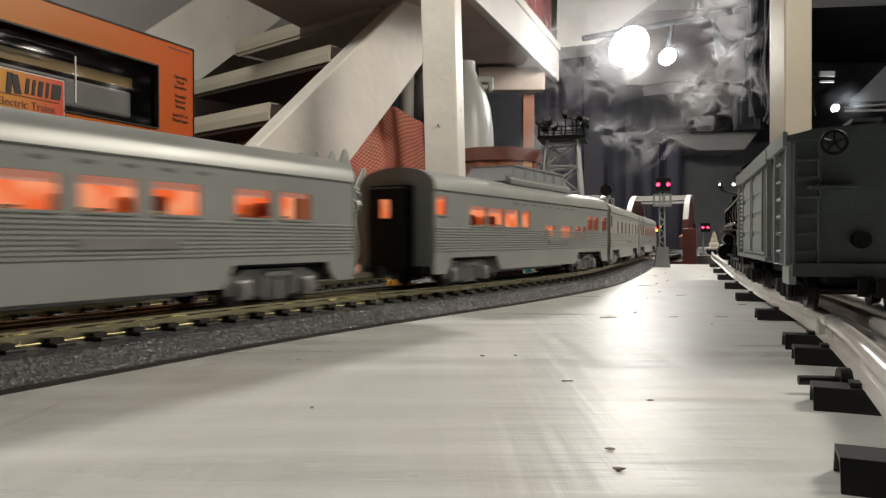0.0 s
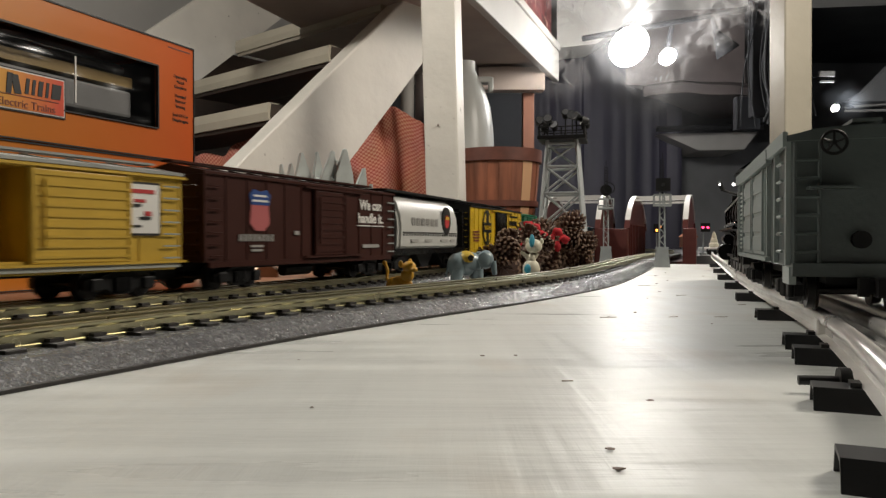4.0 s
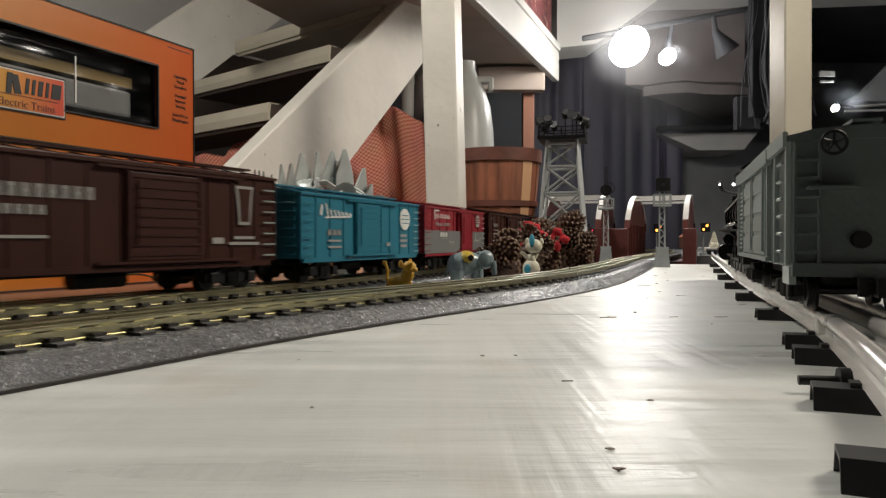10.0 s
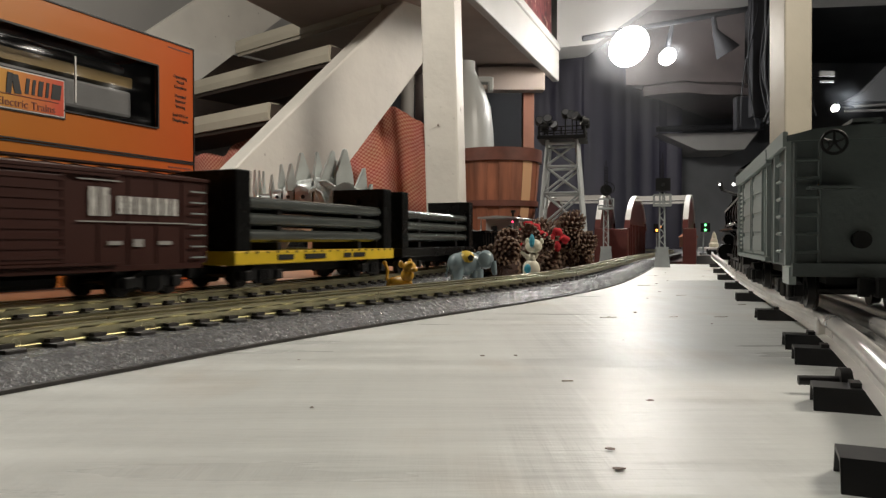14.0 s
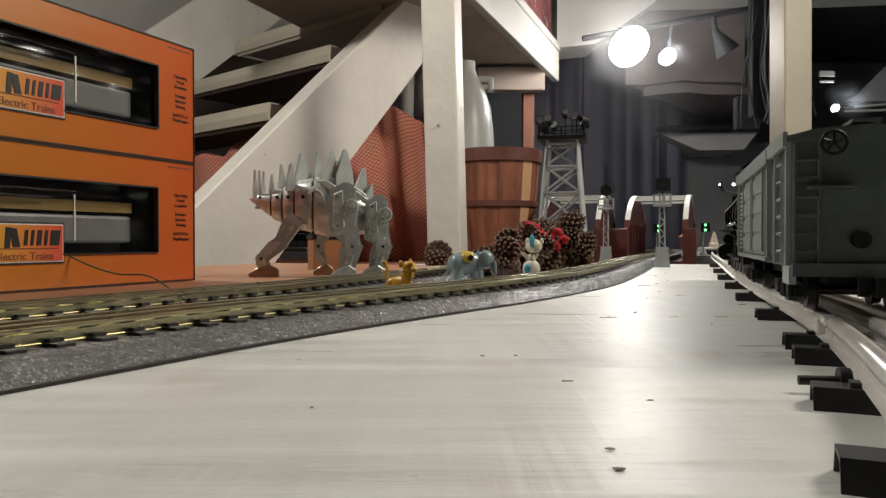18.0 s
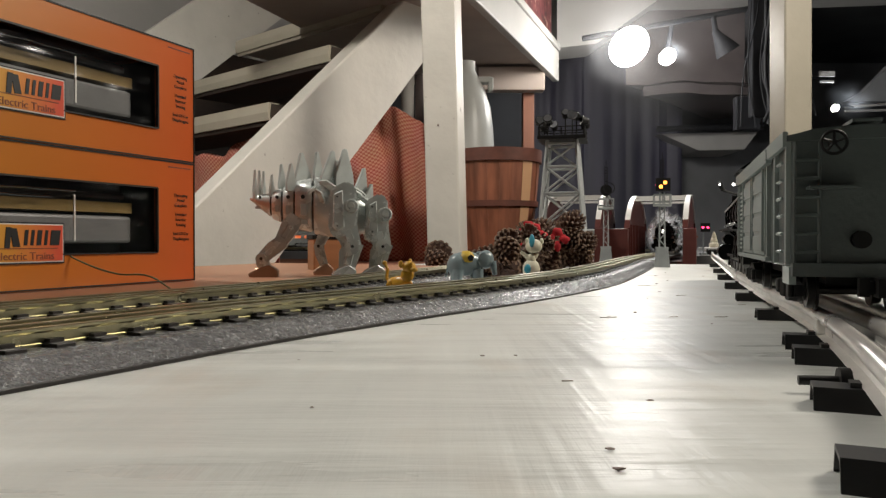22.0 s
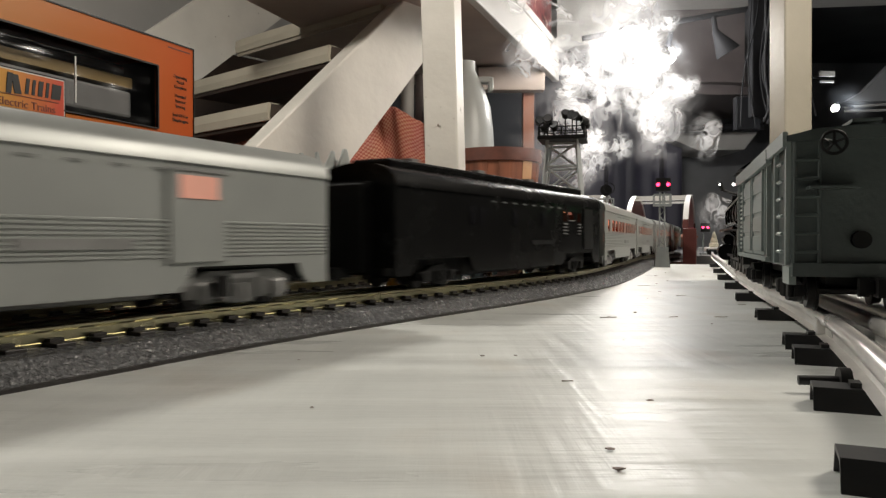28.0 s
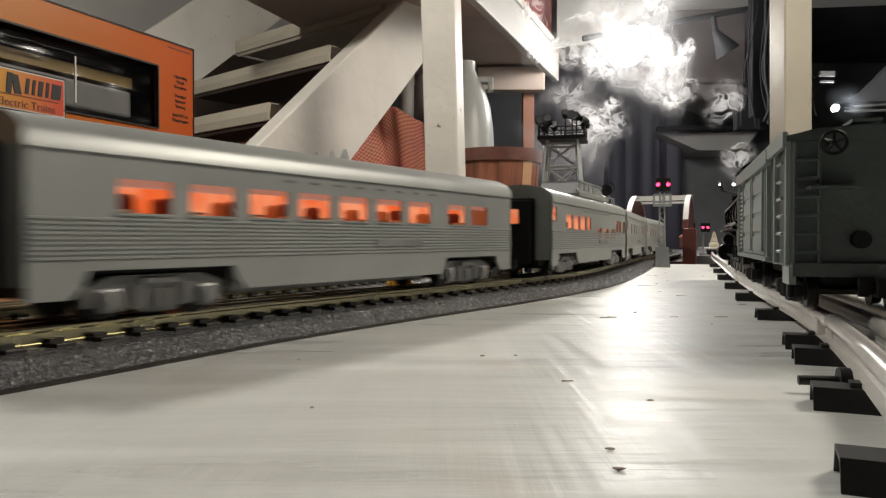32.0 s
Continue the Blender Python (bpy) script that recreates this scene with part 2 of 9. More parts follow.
def table_paint():
    """White brushed paint on plywood: cross strokes, a long joint, blotches of wear."""
    m, n, l, b = nodes_of("white_table_paint")
    co = n.new("ShaderNodeTexCoord")

    def streak(scale, stretch, detail=5):
        mp, ns = n.new("ShaderNodeMapping"), n.new("ShaderNodeTexNoise")
        mp.inputs["Scale"].default_value = stretch
        ns.inputs["Scale"].default_value, ns.inputs["Detail"].default_value = scale, detail
        l.new(co.outputs["Object"], mp.inputs["Vector"]), l.new(mp.outputs[0], ns.inputs["Vector"])
        return ns.outputs["Fac"]

    def span(sock, a, b_, lo, hi):
        r = n.new("ShaderNodeMapRange")
        for k, v in (("From Min", a), ("From Max", b_), ("To Min", lo), ("To Max", hi)):
            r.inputs[k].default_value = v
        l.new(sock, r.inputs["Value"])
        return r.outputs[0]

    def op(kind, p, q):
        r = n.new("ShaderNodeMath")
        r.operation = kind
        for i, s in enumerate((p, q)):
            if isinstance(s, float):
                r.inputs[i].default_value = s
            else:
                l.new(s, r.inputs[i])
        return r.outputs[0]
    cross, along, blot, fine = streak(5.0, (1.2, 11, 1)), streak(9.0, (9, 0.5, 1)), streak(6.0, (1, 0.8, 1)), streak(160.0, (0.5, 2.2, 1))
    tone = op("MULTIPLY", op("MULTIPLY", span(cross, 0.3, 0.7, 0.90, 1.06), span(blot, 0.3, 0.7, 0.92, 1.06)), span(along, 0.3, 0.7, 0.97, 1.03))
    mx = n.new("ShaderNodeMix")
    mx.data_type = "RGBA"
    mx.inputs["A"].default_value, mx.inputs["B"].default_value = (0.66, 0.675, 0.65, 1), (0.585, 0.55, 0.49, 1)
    l.new(span(streak(14.0, (1, 0.7, 1), 8), 0.54, 0.72, 0.0, 0.75), mx.inputs["Factor"])
    sc = n.new("ShaderNodeVectorMath")
    sc.operation = "SCALE"
    l.new(mx.outputs["Result"], sc.inputs[0]), l.new(tone, sc.inputs["Scale"])
    l.new(sc.outputs[0], b.inputs["Base Color"])
    l.new(op("ADD", span(cross, 0.3, 0.7, 0.20, 0.36), span(blot, 0.3, 0.7, 0.0, 0.14)), b.inputs["Roughness"])
    b.inputs["Specular IOR Level"].default_value = 0.115
    h = op("ADD", op("ADD", op("MULTIPLY", cross, 0.9), op("MULTIPLY", along, 0.35)), op("MULTIPLY", fine, 0.05))
    bp = n.new("ShaderNodeBump")
    bp.inputs["Strength"].default_value, bp.inputs["Distance"].default_value = 1.0, 0.0028
    l.new(h, bp.inputs["Height"]), l.new(bp.outputs[0], b.inputs["Normal"])
    return m


M["table"] = table_paint()


def carton_print():
    """Printed card that runs from red-orange at its end to golden orange."""
    m, n, l, b = nodes_of("orange_carton")
    co, sp, rp = n.new("ShaderNodeTexCoord"), n.new("ShaderNodeSeparateXYZ"), n.new("ShaderNodeMapRange")
    l.new(co.outputs["Object"], sp.inputs[0]), l.new(sp.outputs["X"], rp.inputs["Value"])
    rp.inputs["From Min"].default_value, rp.inputs["From Max"].default_value = -0.26, -0.01
    mx, ns, mr, sc = n.new("ShaderNodeMix"), n.new("ShaderNodeTexNoise"), n.new("ShaderNodeMapRange"), n.new("ShaderNodeVectorMath")
    mx.data_type, sc.operation = "RGBA", "SCALE"
    mx.inputs["A"].default_value, mx.inputs["B"].default_value = (0.56, 0.215, 0.022, 1), (0.60, 0.110, 0.020, 1)
    ns.inputs["Scale"].default_value = 9
    mr.inputs["To Min"].default_value, mr.inputs["To Max"].default_value = 0.88, 1.12
    l.new(rp.outputs[0], mx.inputs["Factor"]), l.new(co.outputs["Object"], ns.inputs["Vector"]), l.new(ns.outputs["Fac"], mr.inputs["Value"])
    l.new(mx.outputs["Result"], sc.inputs[0]), l.new(mr.outputs[0], sc.inputs["Scale"]), l.new(sc.outputs[0], b.inputs["Base Color"])
    b.inputs["Roughness"].default_value, b.inputs["Coat Weight"].default_value, b.inputs["Coat Roughness"].default_value = 0.30, 0.35, 0.12
    bp, nb = n.new("ShaderNodeBump"), n.new("ShaderNodeTexNoise")
    nb.inputs["Scale"].default_value = 22
    bp.inputs["Strength"].default_value, bp.inputs["Distance"].default_value = 0.25, 0.002
    l.new(co.outputs["Object"], nb.inputs["Vector"]), l.new(nb.outputs["Fac"], bp.inputs["Height"]), l.new(bp.outputs[0], b.inputs["Normal"])
    return m


M["orange"] = carton_print()


def film_mat():
    """Crinkled clear film: see-through with a sharp gloss on the creases."""
    m, n, l, b = nodes_of("window_film")
    co, ns, bp = n.new("ShaderNodeTexCoord"), n.new("ShaderNodeTexNoise"), n.new("ShaderNodeBump")
    ns.inputs["Scale"].default_value, ns.inputs["Detail"].default_value, ns.inputs["Distortion"].default_value = 11, 2.0, 0.7
    mp = n.new("ShaderNodeMapping")
    mp.inputs["Scale"].default_value, mp.inputs["Rotation"].default_value = (0.55, 1, 3.4), (0, 0.25, 0)
    l.new(co.outputs["Object"], mp.inputs["Vector"]), l.new(mp.outputs[0], ns.inputs["Vector"]), l.new(ns.outputs["Fac"], bp.inputs["Height"])
    bp.inputs["Strength"].default_value, bp.inputs["Distance"].default_value = 0.40, 0.005
    gl, tr, mix = n.new("ShaderNodeBsdfGlossy"), n.new("ShaderNodeBsdfTransparent"), n.new("ShaderNodeMixShader")
    gl.inputs["Roughness"].default_value, gl.inputs["Color"].default_value, tr.inputs["Color"].default_value = 0.16, (0.9, 0.92, 0.95, 1), (0.80, 0.80, 0.80, 1)
    mix.inputs[0].default_value = 0.055
    l.new(bp.outputs[0], gl.inputs["Normal"]), l.new(tr.outputs[0], mix.inputs[1]), l.new(gl.outputs[0], mix.inputs[2]), l.new(mix.outputs[0], n["Material Output"].inputs["Surface"])
    n.remove(b)
    return m


M["film"] = film_mat()


def label_print():
    """Gold label print that runs over into red towards its right end."""
    m, n, l, b = nodes_of("gold_to_red_print")
    co, sp, rp = n.new("ShaderNodeTexCoord"), n.new("ShaderNodeSeparateXYZ"), n.new("ShaderNodeMapRange")
    l.new(co.outputs["Object"], sp.inputs[0]), l.new(sp.outputs["X"], rp.inputs["Value"])
    rp.inputs["From Min"].default_value, rp.inputs["From Max"].default_value = -0.225, -0.160
    mx = n.new("ShaderNodeMix")
    mx.data_type = "RGBA"
    mx.inputs["A"].default_value, mx.inputs["B"].default_value = (0.72, 0.42, 0.05, 1), (0.70, 0.10, 0.05, 1)
    l.new(rp.outputs[0], mx.inputs["Factor"]), l.new(mx.outputs["Result"], b.inputs["Base Color"])
    b.inputs["Roughness"].default_value = 0.35
    return m


M["label_print"] = label_print()


def lit_interior():
    """Lamp-lit car interior: orange and peach patches of light."""
    m, n, l, b = nodes_of("lit_interior")
    co, ns, rp, mx = n.new("ShaderNodeTexCoord"), n.new("ShaderNodeTexNoise"), n.new("ShaderNodeMapRange"), n.new("ShaderNodeMix")
    ns.inputs["Scale"].default_value, ns.inputs["Detail"].default_value = 46, 3
    l.new(co.outputs["Object"], ns.inputs["Vector"]), l.new(ns.outputs["Fac"], rp.inputs["Value"])
    rp.inputs["From Min"].default_value, rp.inputs["From Max"].default_value = 0.42, 0.60
    mx.data_type = "RGBA"
    mx.inputs["A"].default_value, mx.inputs["B"].default_value = (0.90, 0.15, 0.035, 1), (1.0, 0.40, 0.20, 1)
    l.new(rp.outputs[0], mx.inputs["Factor"]), l.new(mx.outputs["Result"], b.inputs["Emission Color"])
    b.inputs["Emission Strength"].default_value = 0.74
    b.inputs["Base Color"].default_value = (0.4, 0.14, 0.06, 1)
    b.inputs["Roughness"].default_value = 0.6
    return m


M["glow"] = lit_interior()
M["glow_pale"] = mat("lit_blind", (0.5, 0.3, 0.24), 0.6, vary=0.1, scale=60, emit=(1.0, 0.36, 0.24), power=0.28)


def smoke_mat(name, thick, grain, curl=0.5, wide=0.07, soft=1.6):
    """White smoke in thin sheets that fade towards their rims: soft billows crossed by curling threads."""
    m, n, l, b = nodes_of(name)
    co = n.new("ShaderNodeTexCoord")

    def span(sock, a, b_, lo, hi, smooth=True):
        r = n.new("ShaderNodeMapRange")
        r.interpolation_type = "SMOOTHSTEP" if smooth else "LINEAR"
        for k, v in (("From Min", a), ("From Max", b_), ("To Min", lo), ("To Max", hi)):
            r.inputs[k].default_value = v
        l.new(sock, r.inputs["Value"])
        return r.outputs[0]

    def op(kind, p, q):
        r = n.new("ShaderNodeMath")
        r.operation = kind
        l.new(p, r.inputs[0])
        if isinstance(q, float):
            r.inputs[1].default_value = q
        else:
            l.new(q, r.inputs[1])
        return r.outputs[0]

    def grained(scale, distort):
        ns = n.new("ShaderNodeTexNoise")
        ns.inputs["Scale"].default_value, ns.inputs["Detail"].default_value, ns.inputs["Distortion"].default_value = scale, soft, distort
        l.new(co.outputs["Object"], ns.inputs["Vector"])
        return ns.outputs["Fac"]
    rim = n.new("ShaderNodeVectorMath")
    rim.operation = "DISTANCE"
    rim.inputs[1].default_value = (0.5, 0.5, 0)
    l.new(co.outputs["UV"], rim.inputs[0])
    fade = span(rim.outputs["Value"], 0.49, 0.10, 0.0, 1.0)
    billow = op("MULTIPLY", span(grained(grain, 1.0), 0.36, 0.66, 0.0, 1.0), 1.0 - curl)
    edge = n.new("ShaderNodeMath")
    edge.operation = "ABSOLUTE"
    l.new(op("SUBTRACT", grained(grain * 1.25, 1.3), 0.5), edge.inputs[0])
    thread = op("MULTIPLY", span(edge.outputs[0], wide, 0.0, 0.0, 1.0), curl)
    dense = op("MULTIPLY", op("MULTIPLY", op("ADD", billow, thread), fade), thick)
    df, tr, cl = n.new("ShaderNodeBsdfDiffuse"), n.new("ShaderNodeBsdfTranslucent"), n.new("ShaderNodeBsdfTransparent")
    df.inputs["Color"].default_value = tr.inputs["Color"].default_value = (0.84, 0.85, 0.88, 1)
    mix = n.new("ShaderNodeAddShader")
    l.new(df.outputs[0], mix.inputs[0]), l.new(tr.outputs[0], mix.inputs[1])
    fin = n.new("ShaderNodeMixShader")
    l.new(dense, fin.inputs[0]), l.new(cl.outputs[0], fin.inputs[1]), l.new(mix.outputs[0], fin.inputs[2])
    l.new(fin.outputs[0], n["Material Output"].inputs["Surface"])
    n.remove(b)
    return m


M["smoke"] = smoke_mat("dense_smoke", 0.86, 1.15, 0.36, 0.10)
M["smoke_thin"] = smoke_mat("thin_smoke", 0.50, 1.1, 0.55, 0.10)
M["smoke_haze"] = smoke_mat("faint_smoke", 0.22, 1.1, 0.55, 0.07)
M["smoke_veil"] = smoke_mat("smoke_veil", 0.42, 1.3, 0.30, 0.05)
M["bloom_glow"] = smoke_mat("lamp_bloom", 0.050, 0.35, 0.0)


# ---- building helpers ----
def add_box(bm, centre, size, m=None, bevel=0.0):
    made = bmesh.ops.create_cube(bm, size=1.0)
    vs = made["verts"]
    mat4 = Matrix.Translation(centre) @ Matrix.Diagonal((*size, 1))
    if m is not None:
        mat4 = m @ mat4
    bmesh.ops.transform(bm, matrix=mat4, verts=vs)
    if bevel:
        es = list({e for v in vs for e in v.link_edges})
        bmesh.ops.bevel(bm, geom=es, offset=bevel, segments=2, affect="EDGES", profile=0.5)
    return bm


def add_rod(bm, p, q, r0, r1=None, seg=10, caps=True):
    p, q = Vector(p), Vector(q)
    d = q - p
    turn = d.to_track_quat("Z", "Y").to_matrix().to_4x4()
    bmesh.ops.create_cone(bm, cap_ends=caps, segments=seg, radius1=r0, radius2=r0 if r1 is None else r1, depth=d.length,
                          matrix=Matrix.Translation((p + q) / 2) @ turn)
    return bm


def add_ball(bm, centre, size, u=12, v=8, m=None):
    mat4 = Matrix.Translation(centre) @ Matrix.Diagonal((*size, 1))
    if m is not None:
        mat4 = m @ mat4
    bmesh.ops.create_uvsphere(bm, u_segments=u, v_segments=v, radius=0.5, matrix=mat4)
    return bm


def add_prism(bm, outline, axis, a, b, m=None):
    """Extrudes a 2D outline along axis ('x', 'y' or 'z') from a to b."""
    def put(u, v, w):
        p = {"x": Vector((w, u, v)), "y": Vector((u, w, v)), "z": Vector((u, v, w))}[axis]
        return m @ p if m is not None else p
    low = [bm.verts.new(put(u, v, a)) for u, v in outline]
    top = [bm.verts.new(put(u, v, b)) for u, v in outline]
    k = len(outline)
    bm.faces.new(low), bm.faces.new(list(reversed(top)))
    for i in range(k):
        bm.faces.new((low[i], low[(i + 1) % k], top[(i + 1) % k], top[i]))
    return bm


def add_lathe(bm, profile, seg=24, m=None):
    """Turns (radius, height) pairs about z."""
    rings = []
    for r, z in profile:
        ring = []
        for i in range(seg):
            a = math.tau * i / seg
            p = Vector((r * math.cos(a), r * math.sin(a), z))
            ring.append(bm.verts.new(m @ p if m is not None else p))
        rings.append(ring)
    for lo, hi in zip(rings, rings[1:]):
        for i in range(seg):
            bm.faces.new((lo[i], lo[(i + 1) % seg], hi[(i + 1) % seg], hi[i]))
    bm.faces.new(list(reversed(rings[0]))), bm.faces.new(rings[-1])
    return bm


def add_ring(bm, radius, thick, m, seg=24):
    """A round ring about the z of m."""
    rings = []
    for i in range(seg):
        a = math.tau * i / seg
        rings.append([bm.verts.new(m @ Vector(((radius + thick * math.cos(b)) * math.cos(a), (radius + thick * math.cos(b)) * math.sin(a), thick * math.sin(b)))) for b in (0, 1.047, 2.094, 3.142, 4.189, 5.236)])
    for p, q in zip(rings, rings[1:] + rings[:1]):
        for k in range(6):
            bm.faces.new((p[k], p[(k + 1) % 6], q[(k + 1) % 6], q[k]))
    return bm


def mesh_of(name, bm, material, smooth=False):
    bmesh.ops.recalc_face_normals(bm, faces=bm.faces[:])
    me = bpy.data.meshes.new(name)
    bm.to_mesh(me)
    bm.free()
    me.materials.append(M[material] if isinstance(material, str) else material)
    if smooth:
        me.shade_smooth()
        me.set_sharp_from_angle(angle=radians(38))
    return me


def part(name, bm, material, parent=None, label="", smooth=False, m=None):
    ob = new(name, mesh_of(name, bm, material, smooth))
    if parent is not None:
        ob.parent = parent
    if m is not None:
        ob.matrix_basis = m
    if label:
        ob["label"] = label
    return ob


def share(name, me, parent, m):
    ob = new(name, me)
    ob.parent = parent
    ob.matrix_basis = m
    return ob


def thing(name, label, category, m=None, group="", kind=""):
    ob = new(name)
    ob.empty_display_size = 0.02
    if m is not None:
        ob.matrix_basis = m
    return tagged(ob, label, category, group, kind)


def setting(name, bm, material, label="", category="", smooth=False):
    return tagged(part(name, bm, material, smooth=smooth), label, category, kind="structure")


def box_of(centre, size, m=None, bevel=0.0):
    return add_box(bmesh.new(), centre, size, m, bevel)


# ---- track lines ----
class Line:
    """A smooth line in the plan through a few knots, measured by its own length."""

    def __init__(self, knots, step=0.01):
        pts = [Vector(k) for k in knots]
        pts = [2 * pts[0] - pts[1]] + pts + [2 * pts[-1] - pts[-2]]
        dense = []
        for a, b, c, d in zip(pts, pts[1:], pts[2:], pts[3:]):
            t0, t1, t2, t3 = 0, (b - a).length ** 0.5, 0, 0
            t2 = t1 + (c - b).length ** 0.5
            t3 = t2 + (d - c).length ** 0.5
            for i in range(24):
                t = t1 + (t2 - t1) * i / 24
                a1 = a * (t1 - t) / (t1 - t0) + b * (t - t0) / (t1 - t0)
                a2 = b * (t2 - t) / (t2 - t1) + c * (t - t1) / (t2 - t1)
                a3 = c * (t3 - t) / (t3 - t2) + d * (t - t2) / (t3 - t2)
                b1 = a1 * (t2 - t) / (t2 - t0) + a2 * (t - t0) / (t2 - t0)
                b2 = a2 * (t3 - t) / (t3 - t1) + a3 * (t - t1) / (t3 - t1)
                dense.append(b1 * (t2 - t) / (t2 - t1) + b2 * (t - t1) / (t2 - t1))
        dense.append(pts[-2])
        self.pts, self.s = dense, [0.0]
        for p, q in zip(dense, dense[1:]):
            self.s.append(self.s[-1] + (q - p).length)
        self.length = self.s[-1]

    def at(self, s):
        """The place at the length s, going on straight past both ends."""
        s0 = self.s
        if s <= 0:
            return self.pts[0] + (self.pts[1] - self.pts[0]).normalized() * s
        if s >= self.length:
            return self.pts[-1] + (self.pts[-1] - self.pts[-2]).normalized() * (s - self.length)
        i = int(np.searchsorted(s0, s)) - 1
        i = max(0, min(i, len(s0) - 2))
        f = (s - s0[i]) / (s0[i + 1] - s0[i])
        return self.pts[i].lerp(self.pts[i + 1], f)

    def way(self, s, h=0.02):
        return (self.at(s + h) - self.at(s - h)).normalized()

    def nearest(self, p):
        """The length at which the line passes nearest to p."""
        p = Vector(p)
        return min(zip(self.s, self.pts), key=lambda k: (k[1] - p).length)[0]


# both lines run from behind the far wall, over the bridges, past the camera and round behind it
LINE_A = Line([(-9, 3.75), (-3, 3.75), (-0.6, 3.7), (0.25, 3.52), (0.72, 3.15), (0.83, 2.80), (0.755, 2.42), (0.605, 2.03), (0.408, 1.545),
               (0.23, 1.05), (0.132, 0.802), (0.029, 0.617), (-0.057, 0.489), (-0.125, 0.382), (-0.190, 0.259), (-0.41, -0.13),
               (-0.80, -0.95), (-0.95, -1.8), (-0.65, -2.7), (0.2, -3.2), (1.2, -3.0), (1.85, -2.1), (2.05, -1.0), (2.2, 0.6), (2.35, 2.9)])
LINE_B = Line([(-9, 3.4), (-3, 3.4), (-0.7, 3.36), (0.1, 3.2), (0.42, 2.88), (0.50, 2.55), (0.45, 2.25), (0.365, 2.03), (0.240, 1.62),
               (0.098, 1.19), (-0.014, 0.897), (-0.086, 0.706), (-0.131, 0.597), (-0.187, 0.485), (-0.240, 0.381), (-0.46, -0.05),
               (-0.93, -0.95), (-1.09, -1.8), (-0.76, -2.8), (0.2, -3.35), (1.28, -3.13), (1.98, -2.15), (2.19, -1.0), (2.34, 0.6), (2.5, 2.9)])
S_A, S_B = LINE_A.nearest((-0.190, 0.259)), LINE_B.nearest((-0.240, 0.381))
RAIL_Z = 0.0160


def sweep(line, s0, s1, outline, step=0.03):
    """Sweeps an outline of (offset to the side, height) along a line."""
    bm = bmesh.new()
    n = max(2, int((s1 - s0) / step) + 1)
    rings = []
    for i in range(n):
        s = s0 + (s1 - s0) * i / (n - 1)
        p, w = line.at(s), line.way(s)
        side = Vector((-w.y, w.x))
        rings.append([bm.verts.new((p.x + side.x * u, p.y + side.y * u, v)) for u, v in outline])
    k = len(outline)
    for lo, hi in zip(rings, rings[1:]):
        for i in range(k):
            bm.faces.new((lo[i], lo[(i + 1) % k], hi[(i + 1) % k], hi[i]))
    bm.faces.new(rings[0]), bm.faces.new(list(reversed(rings[-1])))
    return bm


# ---- room ----
setting("floor", box_of((0, 0, -0.80), (20, 16, 0.1)), "floor", "grey concrete basement floor", "floor")
setting("ceiling", box_of((0, 0, 1.60), (20, 16, 0.1)), "dark_beam", "dark unfinished basement ceiling", "ceiling")
setting("wall_north", box_of((0, 6.2, 0.4), (20, 0.15, 2.6)), "grey_wall", "grey plastered basement wall", "wall")
setting("wall_south", box_of((0, -5.5, 0.4), (20, 0.15, 2.6)), "grey_wall", "plain grey basement wall", "wall")
setting("wall_west", box_of((-9.5, 0, 0.4), (0.15, 16, 2.6)), "grey_wall", "plain grey basement wall", "wall")
setting("wall_east", box_of((5.0, 0, 0.4), (0.15, 16, 2.6)), "grey_wall", "plain dark basement wall", "wall")

tb = bmesh.new()
add_prism(tb, [(-1.6, -3.8), (2.9, -3.8), (2.9, 1.62), (0.93, 1.40), (0.05, 1.66), (-0.28, 1.30), (-0.62, 0.72), (-1.6, -0.9)], "z", -0.03, 0.0)
setting("layout_table", tb, "table", "white painted plywood layout table with scuffs", "table")
tb = bmesh.new()
add_prism(tb, [(0.1, 2.42), (2.9, 2.35), (2.9, 4.3), (-9.2, 4.3), (-9.2, 3.1), (-0.5, 3.1)], "z", -0.03, 0.0)
setting("far_layout_table", tb, "grey_wall", "grey layout table beyond the bridges", "table")
setting("shelf_board", box_of((-0.55, 2.32, -0.035), (1.5, 0.9, 0.03)), "brown_paint", "brown wooden shelf board behind the table", "shelf")
setting("side_board", box_of((-0.42, 0.10, 0.0010), (1.9, 0.40, 0.010), pose(-0.261, 0.757, 0.002, 0, 0, 90 - 24)), "brown_board", "reddish brown wooden board beside the track", "board")


def speck(x, y, r):
    bm = bmesh.new()
    bmesh.ops.create_icosphere(bm, subdivisions=1, radius=r, matrix=Matrix.Translation((0, 0, r * 0.1)) @ Matrix.Diagonal((1.7, 1, 0.28, 1)))
    for v in bm.verts:
        v.co += noise.noise_vector(v.co * 900 + Vector((x, y, 0)) * 50) * r * 0.4
    part("crumb", bm, "soot", TABLE_DIRT, m=pose(x, y, 0.0004, 0, 0, 90 * x))


TABLE_DIRT = thing("table_crumbs", "small dark crumbs scattered on the white table", "crumbs", group="table dirt")
for x, y, r in ((0.0168, 0.311, 0.0012), (0.0314, 0.312, 0.001), (0.064, 0.2235, 0.0014), (0.0398, 0.1715, 0.0013), (0.0383, 0.1565, 0.0016), (-0.039, 0.2145, 0.0009),
                (0.108, 0.47, 0.0013), (0.133, 0.50, 0.0018), (0.175, 0.62, 0.0015), (0.21, 0.70, 0.0018), (0.245, 0.83, 0.002), (0.28, 0.9, 0.0018), (0.16, 0.43, 0.001),
                (0.30, 1.02, 0.0022), (0.345, 1.12, 0.002), (0.36, 1.0, 0.002), (0.09, 0.36, 0.0008), (-0.06, 0.30, 0.0008)):
    speck(x, y, r * 0.62)
